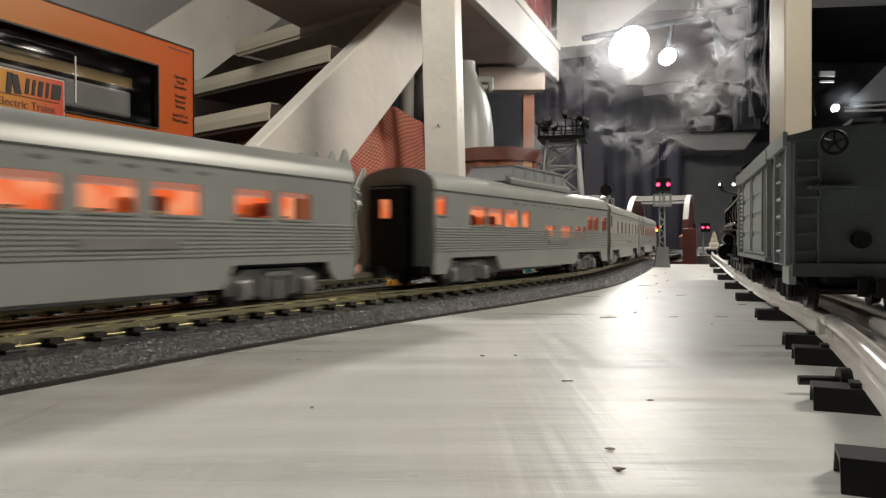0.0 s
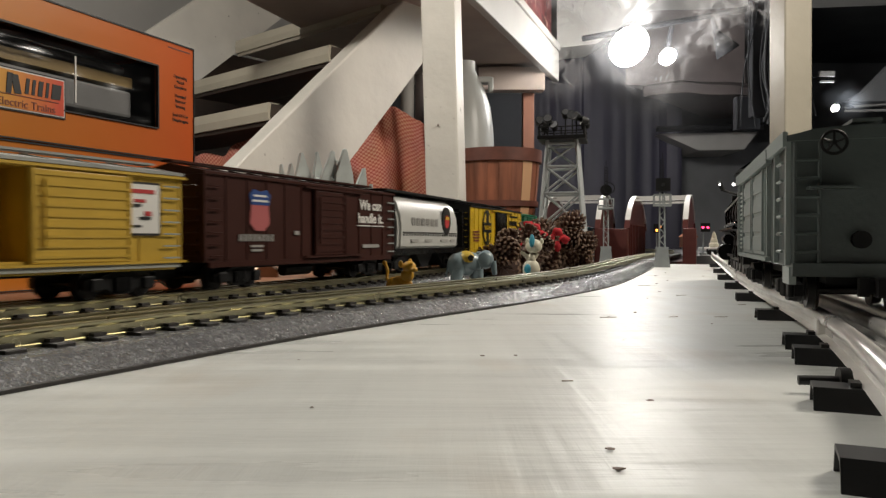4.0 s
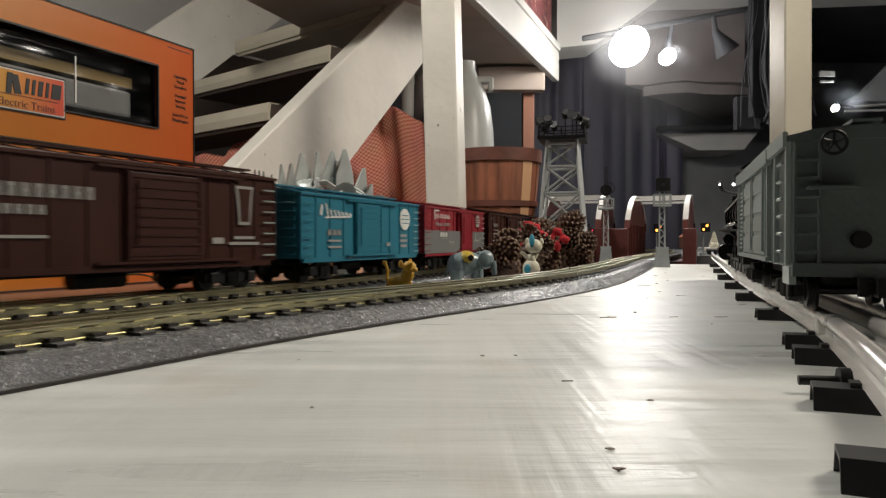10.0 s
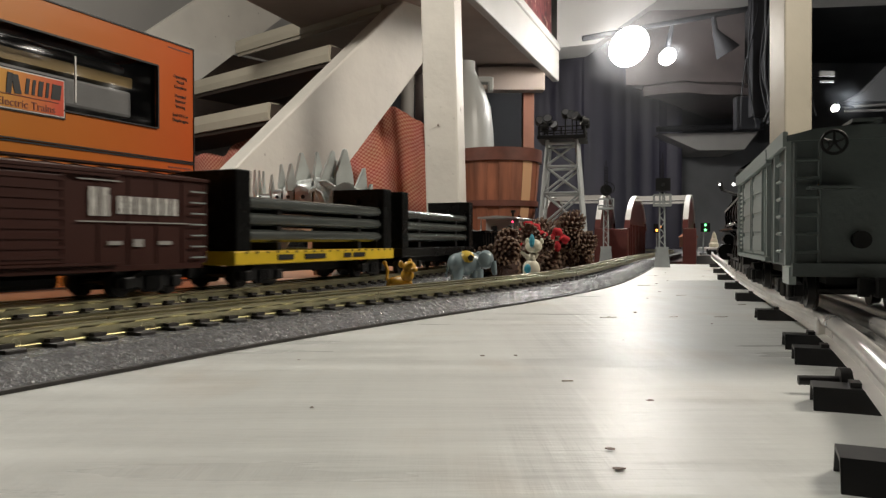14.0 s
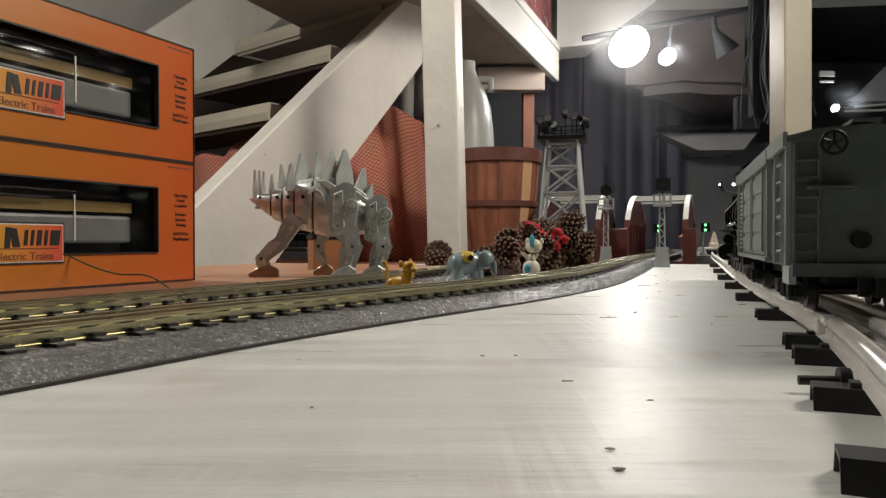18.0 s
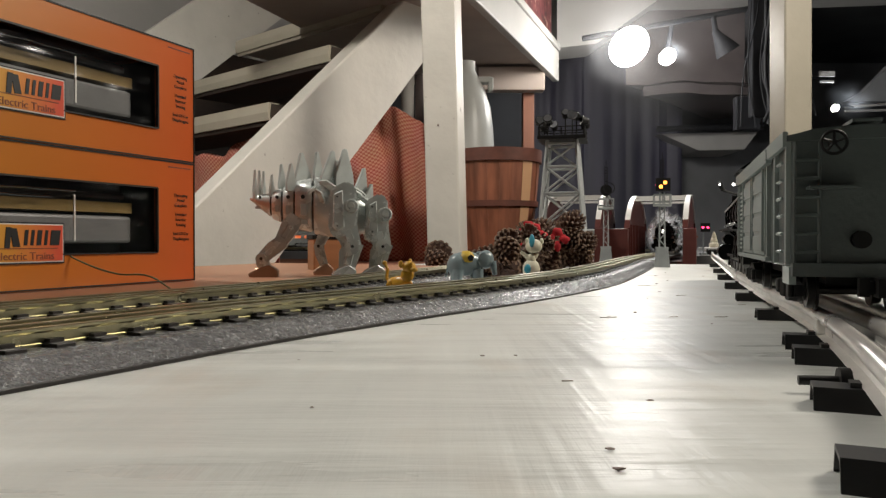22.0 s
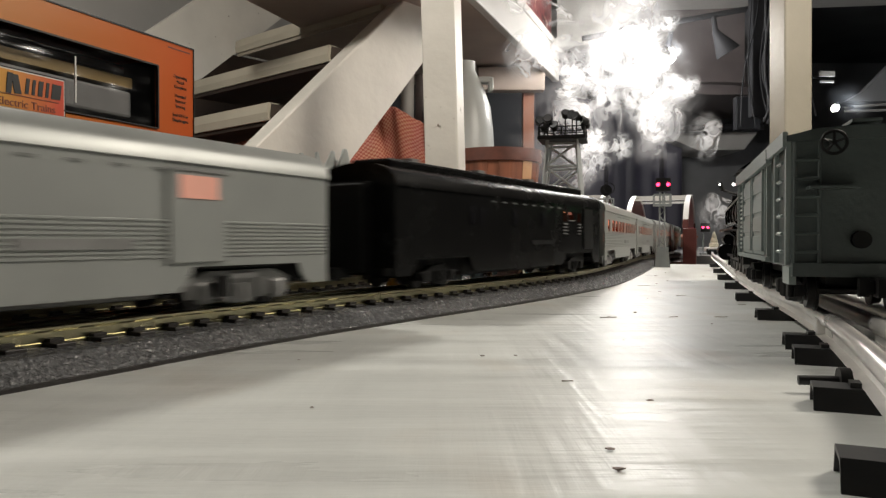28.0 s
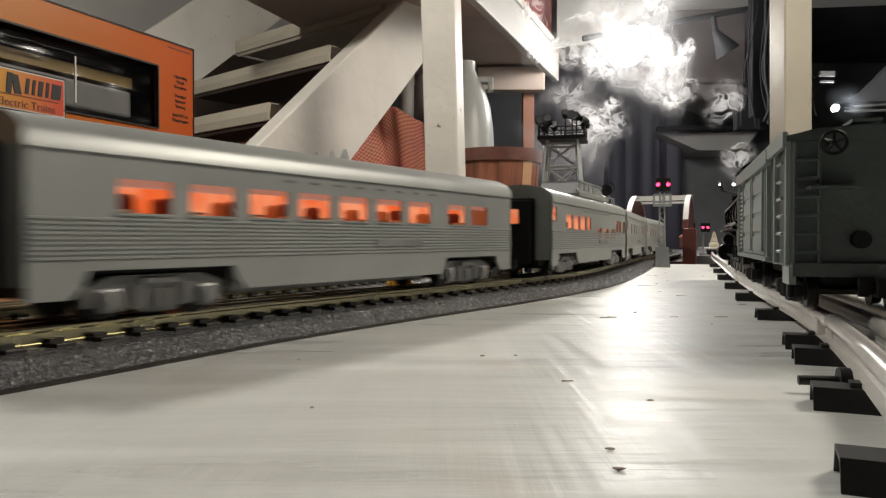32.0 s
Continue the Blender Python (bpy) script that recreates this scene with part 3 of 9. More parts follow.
SEAM = M["under"]
for x, y, l, w in ((0.107, 0.467, 0.011, 0.0006), (0.150, 0.470, 0.006, 0.0005), (0.181, 0.470, 0.009, 0.0005), (0.216, 0.655, 0.010, 0.0007), (0.222, 0.800, 0.014, 0.0009), (0.232, 0.560, 0.006, 0.0005), (0.044, 0.255, 0.004, 0.0003)):
    part("scratch", box_of((0, 0, 0), (l, w, 0.0004), None), SEAM, TABLE_DIRT, m=pose(x, y, 0.0004, 0, 0, 3 + 20 * x))


# ---- tracks ----
def fast_track(line, s0, s1, near0, near1, label):
    t = tagged(thing("railway_track", label, "model track"), kind="structure")
    half = [(0.053, 0.0), (0.053, 0.0012), (0.040, 0.0085), (-0.040, 0.0085), (-0.053, 0.0012), (-0.053, 0.0)]
    part("roadbed", sweep(line, s0, s1, half), "bed", t)
    # shadow gap at the bed's foot, put in as a dark strip
    for u in (-1, 1):
        part("bed_shade_line", sweep(line, s0, s1, [(u * 0.0530, 0.0), (u * 0.0530, 0.0017), (u * 0.0542, 0.0014), (u * 0.0542, 0.0)]), "tie", t)
    for o in (-0.0159, 0, 0.0159):
        part("rail", sweep(line, s0, s1, [(o - 0.0025, 0.0086), (o - 0.0025, 0.0097), (o - 0.0012, 0.0100), (o - 0.0012, 0.0138), (o - 0.0022, 0.0146), (o - 0.0022, RAIL_Z - 0.0004), (o - 0.0016, RAIL_Z),
                                          (o + 0.0016, RAIL_Z), (o + 0.0022, RAIL_Z - 0.0004), (o + 0.0022, 0.0146), (o + 0.0012, 0.0138), (o + 0.0012, 0.0100), (o + 0.0025, 0.0097), (o + 0.0025, 0.0086)]), "rail", t)
    bm = box_of((0, 0, 0.0088), (0.0085, 0.054, 0.0022), None, 0.0005)
    add_box(bm, (0, 0.0195, 0.0104), (0.006, 0.0035, 0.0018)), add_box(bm, (0, -0.0195, 0.0104), (0.006, 0.0035, 0.0018))
    me = mesh_of("tie", bm, "tie")
    far = bmesh.new()
    s = s0
    k = 0
    while s < near1 + 0.6:
        p, w = line.at(s), line.way(s)
        m = pose(p.x, p.y, 0.0002, 0, 0, math.degrees(math.atan2(w.y, w.x)))
        if near0 <= s <= near1:
            share("tie", me, t, m)
        elif s < near0:
            add_box(far, (0, 0, 0.0088), (0.0085, 0.054, 0.0022), m)
        else:
            add_box(far, (0, 0, 0.0088), (0.0085, 0.054, 0.0022), m)
        s += 0.0195
    tagged(part("tie_row", far, "tie", t), kind="stuff")
    return t


FAST_A = fast_track(LINE_A, LINE_A.nearest((0.408, 1.545)), LINE_A.length, S_A - 1.0, S_A + 0.12, "grey roadbed three-rail model track with brassy rails")
FAST_B = fast_track(LINE_B, LINE_B.nearest((0.27, 1.60)), LINE_B.length, S_B - 1.0, S_B + 0.12, "grey roadbed model track behind the first one")
part("bed_joint", box_of((0, 0.047, 0.005), (0.0012, 0.014, 0.0075), Matrix.Identity(4)), "black", FAST_A,
     m=pose(*LINE_A.at(S_A + 0.003).to_tuple(), 0.0, 0, 0, math.degrees(math.atan2(LINE_A.way(S_A).y, LINE_A.way(S_A).x))))
for line, s0, z in ((LINE_A, LINE_A.nearest((0.408, 1.545)), RAIL_Z), (LINE_B, LINE_B.nearest((0.27, 1.60)), RAIL_Z)):
    t = tagged(thing("bridge_track", "plain three-rail track over the bridge", "model track"), kind="structure")
    part("deck", sweep(line, 3.0, s0, [(0.040, 0.002), (0.040, 0.0085), (-0.040, 0.0085), (-0.040, 0.002)], 0.06), "tie", t)
    for o in (-0.0159, 0, 0.0159):
        part("rail", sweep(line, 3.0, s0, [(o - 0.002, 0.009), (o - 0.002, z), (o + 0.002, z), (o + 0.002, 0.009)], 0.06), "rail", t)

LINE_C = Line([(-0.62, -1.7), (-0.27, -0.80), (-0.030, -0.18), (0.1130, 0.136), (0.1885, 0.318), (0.2695, 0.570), (0.362, 0.850), (0.507, 1.27), (0.69, 1.80), (0.93, 2.45), (1.38, 3.7)])
S_C = LINE_C.nearest((0.1805, 0.318))
tt = tagged(thing("tubular_track", "tinplate three-rail track on black steel ties", "model track"), kind="structure")
tube = [(-0.0045, 0.0068), (-0.0010, 0.0076), (-0.0010, 0.0108), (-0.0028, 0.0122), (-0.0034, 0.0142), (-0.0028, 0.0162), (-0.0012, 0.0174),
        (0.0012, 0.0174), (0.0028, 0.0162), (0.0034, 0.0142), (0.0028, 0.0122), (0.0010, 0.0108), (0.0010, 0.0076), (0.0045, 0.0068)]
for o in (-0.0165, 0, 0.0165):
    part("rail", sweep(LINE_C, 0.6, S_C + 1.9, [(u + o, v) for u, v in tube], 0.02), "tube_rail", tt, smooth=True)
tie_bm = bmesh.new()
add_prism(tie_bm, [(-0.0085, 0.0), (-0.0055, 0.0065), (0.0055, 0.0065), (0.0085, 0.0), (0.0072, 0.0), (0.0046, 0.0054), (-0.0046, 0.0054), (-0.0072, 0.0)], "y", -0.034, 0.034)
for o in (-0.0165, 0, 0.0165):
    add_box(tie_bm, (0, o + 0.006, 0.0072), (0.006, 0.003, 0.0016)), add_box(tie_bm, (0, o - 0.006, 0.0072), (0.006, 0.003, 0.0016))
tie_me = mesh_of("steel_tie", tie_bm, "steel_tie")
for q in ((0.107, 0.134), (0.138, 0.206), (0.168, 0.286), (0.186, 0.335), (0.228, 0.457), (0.271, 0.598), (0.322, 0.736), (0.385, 0.92), (0.448, 1.10), (0.536, 1.35), (0.03, -0.06), (-0.05, -0.25)):
    s = LINE_C.nearest(q)
    p, w = LINE_C.at(s), LINE_C.way(s)
    share("tie", tie_me, tt, pose(p.x, p.y, 0, 0, 0, math.degrees(math.atan2(w.y, w.x))))
p = LINE_C.at(LINE_C.nearest((0.145, 0.225)))
pin = bmesh.new()
add_rod(pin, (-0.046, 0, 0.004), (-0.030, 0, 0.0045), 0.0016), add_rod(pin, (-0.034, 0, 0.0045), (-0.0305, 0, 0.0045), 0.0042)
part("track_pin", pin, "black", tt, m=pose(p.x + 0.012, p.y + 0.006, 0, 0, 0, -14), smooth=True)
lo = bmesh.new()
for o in (-0.0165, 0.0165):
    add_box(lo, (0, o, 0.0105), (0.014, 0.0085, 0.0075), None, 0.001)
p = LINE_C.at(LINE_C.nearest((0.186, 0.335)))
part("rail_joiner", lo, "tube_rail", tt, m=pose(p.x, p.y, 0, 0, 0, 68))


# glitter snow laid between the two tracks
def mid(y):
    pa, pb = min(LINE_A.pts, key=lambda p: abs(p.y - y) + (p.x > 1) + (p.x < -0.6)), min(LINE_B.pts, key=lambda p: abs(p.y - y) + (p.x > 1) + (p.x < -0.6))
    return pa.x - 0.053, pb.x + 0.053


sn = bmesh.new()
rows = []
for i in range(30):
    y = 0.40 + 0.024 * i
    a, b = mid(y)
    a, b = a - 0.002, b + 0.002
    rows.append([sn.verts.new((a + (b - a) * j / 6, y + 0.004 * noise.noise((i * 0.7, j, 0)), 0.0015 + 0.004 * abs(noise.noise((i * 0.5, j * 0.9, 3))))) for j in range(7)])
for r0, r1 in zip(rows, rows[1:]):
    for j in range(6):
        sn.faces.new((r0[j], r0[j + 1], r1[j + 1], r1[j]))
tagged(part("snow_sheet", sn, "snow", smooth=True), "sparkling white snow sheet laid between the tracks", "snow sheet")


# ---- posts, stairs, landing ----
def post(name, m, w, label, mat_name="wall_paint"):
    bm = box_of((0, 0, 0.37), (w, w, 2.35), None, 0.004)
    ob = setting(name, bm, mat_name, label, "post")
    ob.matrix_basis = m
    return ob


post("post_1", Matrix.Translation((0.013, 1.80, 0)) @ pose(0, 0, 0, 0, -1.6, -14), 0.084, "white painted square wooden post with knots")
post("post_2", pose(0.985, 2.05, 0, 0, -0.3, 6), 0.080, "cream painted square wooden post", "cream_paint")
for x, z in ((0.012, 0.19), (-0.012, 0.33)):
    part("knot", add_rod(bmesh.new(), (x, 1.7575, z), (x, 1.762, z), 0.0026, seg=8), "soot", bpy.data.objects["post_1"],
         m=(Matrix.Translation((0.013, 1.80, 0)) @ pose(0, 0, 0, 0, -1.6, -14)).inverted())

RUN, SIDE = Vector((0.653, 0.757, 0)), Vector((-0.757, 0.653, 0))
STAIR = Matrix(((RUN.x, SIDE.x, 0, -0.6), (RUN.y, SIDE.y, 0, 1.75), (0, 0, 1, 0.0), (0, 0, 0, 1)))
stairs = tagged(thing("staircase", "white painted open wooden basement stairs", "staircase"), kind="structure")
bm = bmesh.new()
add_prism(bm, [(-0.95, -0.756), (1.5, 1.532), (1.5, 1.375), (0.822, 0.636), (0.501, 0.285), (-0.45, -0.76), (-0.95, -0.76)], "y", 0, 0.075, STAIR)
bmesh.ops.bevel(bm, geom=bm.edges[:], offset=0.004, segments=1, affect="EDGES")
part("stringer", bm, "wall_paint", stairs)
bm = bmesh.new()
add_prism(bm, [(-0.95, -0.287), (1.5, 1.772), (1.5, 1.466), (-0.95, -0.609)], "y", 0.90, 0.945, STAIR)
part("stringer", bm, "wall_paint", stairs)
for k in range(0, 6):
    r = 0.288 + 0.2175 * k
    z = 0.161 + 0.934 * r
    bm = bmesh.new()
    add_prism(bm, [(r - 0.01, z - 0.058), (r - 0.014, z - 0.03), (r - 0.01, z), (r + 0.235, z), (r + 0.235, z - 0.045), (r + 0.03, z - 0.045)], "y", 0.076, 0.899, STAIR)
    # underside light put into the colour: lower treads dark, upper ones paler
    tr = part("tread", bm, "under" if k > 1 else "unlit_wood", stairs, "worn wooden tread with painted nosing, underside shade in its colour")
    bm = bmesh.new()
    add_prism(bm, [(r - 0.018, z - 0.046), (r - 0.022, z - 0.024), (r - 0.018, z + 0.003), (r + 0.02, z + 0.003), (r - 0.0105, z - 0.004), (r - 0.0105, z - 0.046)], "y", 0.077, 0.898, STAIR)
    part("nosing", bm, "cream_paint", tr)
# lower backing coloured dark for the unlit space below the stairs
wb = bmesh.new()
add_box(wb, (0.55, 1.5, 0.10), (3.6, 0.06, 1.7), STAIR)
setting("stair_wall", wb, "unlit_wood", "backing behind the open stairs, the unlit space put into its colour", "wall")
wb = bmesh.new()
add_box(wb, (0.55, 1.5, 1.252), (3.6, 0.06, 0.60), STAIR)
setting("upper_stair_wall", wb, "ceiling_white", "pale painted wall above the stairs", "wall")

LM = pose(0.513, 3.30, 0, 0, 0, 90 - 21)
landing = tagged(thing("landing", "white boarded stair landing with trim", "landing"), kind="structure")
part("fascia", box_of((-0.85, 0.0, 0.84), (1.7, 0.03, 0.135), LM, 0.004), "ceiling_white", landing)
part("trim", box_of((-0.85, -0.012, 0.925), (1.7, 0.02, 0.03), LM, 0.004), "ceiling_white", landing)
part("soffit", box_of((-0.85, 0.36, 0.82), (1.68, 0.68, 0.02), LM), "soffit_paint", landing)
part("railing_panel", box_of((-0.80, 0.03, 1.2), (1.6, 0.02, 0.5), LM), "pattern_cloth", landing, "maroon patterned cloth behind the landing trim")
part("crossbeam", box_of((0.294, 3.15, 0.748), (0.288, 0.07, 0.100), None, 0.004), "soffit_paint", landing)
part("brown_post", box_of((0.375, 3.2, 0.0), (0.050, 0.05, 1.4), None, 0.003), "brown_paint", landing, "brown wooden post")
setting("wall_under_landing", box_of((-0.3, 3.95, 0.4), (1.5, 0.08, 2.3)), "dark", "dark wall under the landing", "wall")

# ceiling clutter at the far end
bm = bmesh.new()
add_prism(bm, [(0.55, 0.98), (0.74, 1.00), (1.05, 1.22), (3.2, 1.30), (3.2, 1.45), (0.55, 1.45)], "y", 3.5, 3.75)
setting("ceiling_panel", bm, "ceiling_white", "white painted ceiling bulkhead", "ceiling panel")
bm = bmesh.new()
add_prism(bm, [(0.93, 3.70), (1.546, 3.70), (1.60, 3.78), (2.02, 4.60), (1.68, 4.60)], "z", 0.805, 1.42)
bmesh.ops.bevel(bm, geom=[e for e in bm.edges if abs(e.verts[0].co.z - e.verts[1].co.z) < 0.01 and e.verts[0].co.z < 1], offset=0.05, segments=4, affect="EDGES")
bmesh.ops.triangulate(bm, faces=bm.faces[:])
bmesh.ops.subdivide_edges(bm, edges=bm.edges[:], cuts=5, use_grid_fill=True)
for v in bm.verts:
    v.co += noise.noise_vector(v.co * 3) * 0.022 + noise.noise_vector(v.co * 9) * 0.007
tagged(part("wrapped_duct", bm, "duct", smooth=True), "dull tan wrapped duct under the ceiling", "duct", kind="structure")
setting("duct_lip", box_of((1.80, 4.55, 0.800), (0.32, 0.03, 0.014), pose(0, 0, 0, 0, -1.5, 0)), "ceiling_white", "thin pale metal strip under the duct", "strip")
bm = bmesh.new()
add_rod(bm, (0.577, 3.0, 0.885), (1.363, 3.0, 1.026), 0.012)
tagged(part("lamp_track", bm, "cord", smooth=True), "black lamp track under the ceiling", "lamp track", kind="structure")
setting("far_partition", box_of((2.06, 4.85, 0.0), (1.00, 0.06, 1.4)), "grey_wall", "grey partition wall at the far end", "wall")
bm = bmesh.new()
add_prism(bm, [(1.327, 0.702), (1.92, 0.712), (1.84, 0.606), (1.56, 0.600)], "y", 4.42, 4.80)
setting("far_soffit", bm, "ceiling_white", "pale boxed soffit on the far wall", "soffit")
setting("far_pipe", add_rod(bmesh.new(), (1.27, 4.3, 0.712), (1.90, 4.3, 0.728), 0.018), "cord", "dark pipe below the ceiling", "pipe")
bm = bmesh.new()
n = 60
pts = [(0.42 + 1.08 * i / n, 4.55 + 0.022 * noise.noise((i * 0.21, 0, 0)) + 0.012 * noise.noise((i * 0.7, 4, 0))) for i in range(n + 1)]
add_prism(bm, pts + [(x, y + 0.02) for x, y in reversed(pts)], "z", -0.7, 1.45)
tagged(part("dark_drape", bm, "dark_drape", smooth=True), "dark blue-grey plastic drape hanging in folds", "drape", kind="structure")
bm = bmesh.new()
add_prism(bm, [(1.98, 0.735), (2.06, 0.78), (2.50, 1.22), (2.75, 1.22), (2.75, 0.725)], "y", 3.55, 3.60)
setting("sloped_panel", bm, "grey_wall", "grey sloping boarded panel beyond the post", "panel")
for z0, z1 in ((0.690, 0.750), (0.672, 0.690)):
    setting("panel_rail", add_rod(bmesh.new(), (1.93, 3.48, z0), (2.75, 3.48, z1), 0.006), "ceiling_white", "thin pale rail under the sloping panel", "rail")
setting("dark_beam", box_of((2.6, 3.6, 1.22), (2.0, 0.3, 0.25), pose(0, 0, 0, 0, -16, 0)), "dark_beam", "dark ceiling beam", "beam")


# ---- lamps that show ----
def bulb_lamp(name, place, r, label, track_z):
    """A reflector bulb, tilted and a little longer than wide, in a holder under the lamp track."""
    t = thing(name, label, "lamp", pose(*place))
    part("bulb", add_ball(bmesh.new(), (0, 0, 0), (2.34 * r, 2 * r, 1.92 * r), 36, 20, pose(0, 0, 0, 0, -48, 0)), "lamp_white", t, smooth=True)
    part("holder", add_rod(bmesh.new(), (r * 0.1, r * 0.6, r * 0.5), (r * 0.1, 3.0 - place[1], track_z - place[2]), r * 0.40, r * 0.30), "cord", t)
    for o in t.children:
        o.visible_shadow = not o.name.startswith("bulb")
    return t


bulb_lamp("hanging_lamp", (0.731, 2.85, 0.812), 0.072, "glaring bare flood bulb under the lamp track", 0.912)
bulb_lamp("hanging_lamp", (0.944, 3.05, 0.823), 0.033, "small glaring spot bulb under the lamp track", 0.950)
t = bulb_lamp("clamp_lamp", (1.635, 3.02, 0.603), 0.015, "small bright clamp lamp beside the cables", 0.62)
part("arm", add_rod(bmesh.new(), (0.002, 0.0, 0.016), (0.335, 0.46, 0.088), 0.005), "cord", t)
t = thing("spot_lamp", "unlit black clip-on spot lamp", "lamp", pose(1.155, 3.0, 0.868, 0, -32, 0))
part("shade", add_lathe(bmesh.new(), [(0.014, 0.060), (0.020, 0.035), (0.034, 0.0), (0.048, -0.036), (0.052, -0.048), (0.046, -0.044), (0.014, 0.03)], 20), "cord", t, smooth=True)
part("stem", add_rod(bmesh.new(), (0, 0, 0.05), (0.03, 0.0, 0.125), 0.011), "cord", t)


def cable(points, r=0.006):
    cu = bpy.data.curves.new("cable", "CURVE")
    cu.dimensions, cu.bevel_depth, cu.bevel_resolution = "3D", r, 2
    sp = cu.splines.new("BEZIER")
    sp.bezier_points.add(len(points) - 1)
    for b, p in zip(sp.bezier_points, points):
        b.co, b.handle_left_type, b.handle_right_type = p, "AUTO", "AUTO"
    return cu


random.seed(5)
for i in range(13):
    x = 1.235 + 0.007 * i + random.uniform(-0.02, 0.02)
    y = 2.75 + random.uniform(-0.15, 0.2)
    cu = cable([(x + random.uniform(-0.03, 0.03), y, 1.4), (x + random.uniform(-0.04, 0.04), y, 1.0), (x + random.uniform(-0.04, 0.06), y + 0.05, 0.72), (x + random.uniform(-0.06, 0.06), y, 0.50)], random.choice((0.003, 0.005, 0.008)))
    cu.materials.append(M["cord"])
    tagged(new("hanging_cable", cu), "dark electric cable hanging from the ceiling", "cable", group="hanging cables")
t = thing("wall_bracket", "dark metal shelf bracket cluster with pale tags", "bracket", pose(1.30, 2.95, 0.9))
for i, (x, z, w, h, mm) in enumerate(((0.045, -0.02, 0.19, 0.66, "cord"), (0.03, 0.12, 0.15, 0.24, "frame_black"), (0.0, 0.0, 0.10, 0.20, "cord"), (0.06, -0.18, 0.13, 0.05, "cord"), (-0.03, -0.32, 0.10, 0.14, "cord"), (0.12, 0.12, 0.06, 0.16, "cord"), (0.04, -0.26, 0.02, 0.06, "hopper"))):
    part("bracket_plate", box_of((x, 0.02 * i, z), (w, 0.04, h), None, 0.004), mm, t)
for x in (-0.02, 0.09):
    part("hanger_rod", add_rod(bmesh.new(), (x, 0, 0.1), (x, 0, 0.655), 0.006, seg=8), "cord", t)
part("tag_arm", add_rod(bmesh.new(), (0.05, 0.006, -0.185), (0.27, 0.006, -0.185), 0.003, seg=6), "cord", t)
part("tag", box_of((0.262, 0.0, -0.172), (0.060, 0.01, 0.022)), "ceiling_white", t)
part("tag", box_of((0.262, 0.0, -0.203), (0.055, 0.01, 0.007)), "ceiling_white", t)


# ---- cartons ----
def words(text, size, parent, m, material, name="lettering", bold=0.0):
    cu = bpy.data.curves.new(name, "FONT")
    cu.body, cu.size, cu.extrude, cu.offset = text, size, 0.00015, bold
    cu.align_x, cu.align_y = "CENTER", "CENTER"
    cu.materials.append(M[material])
    ob = new(name, cu)
    ob.parent, ob.matrix_basis = parent, m
    return ob


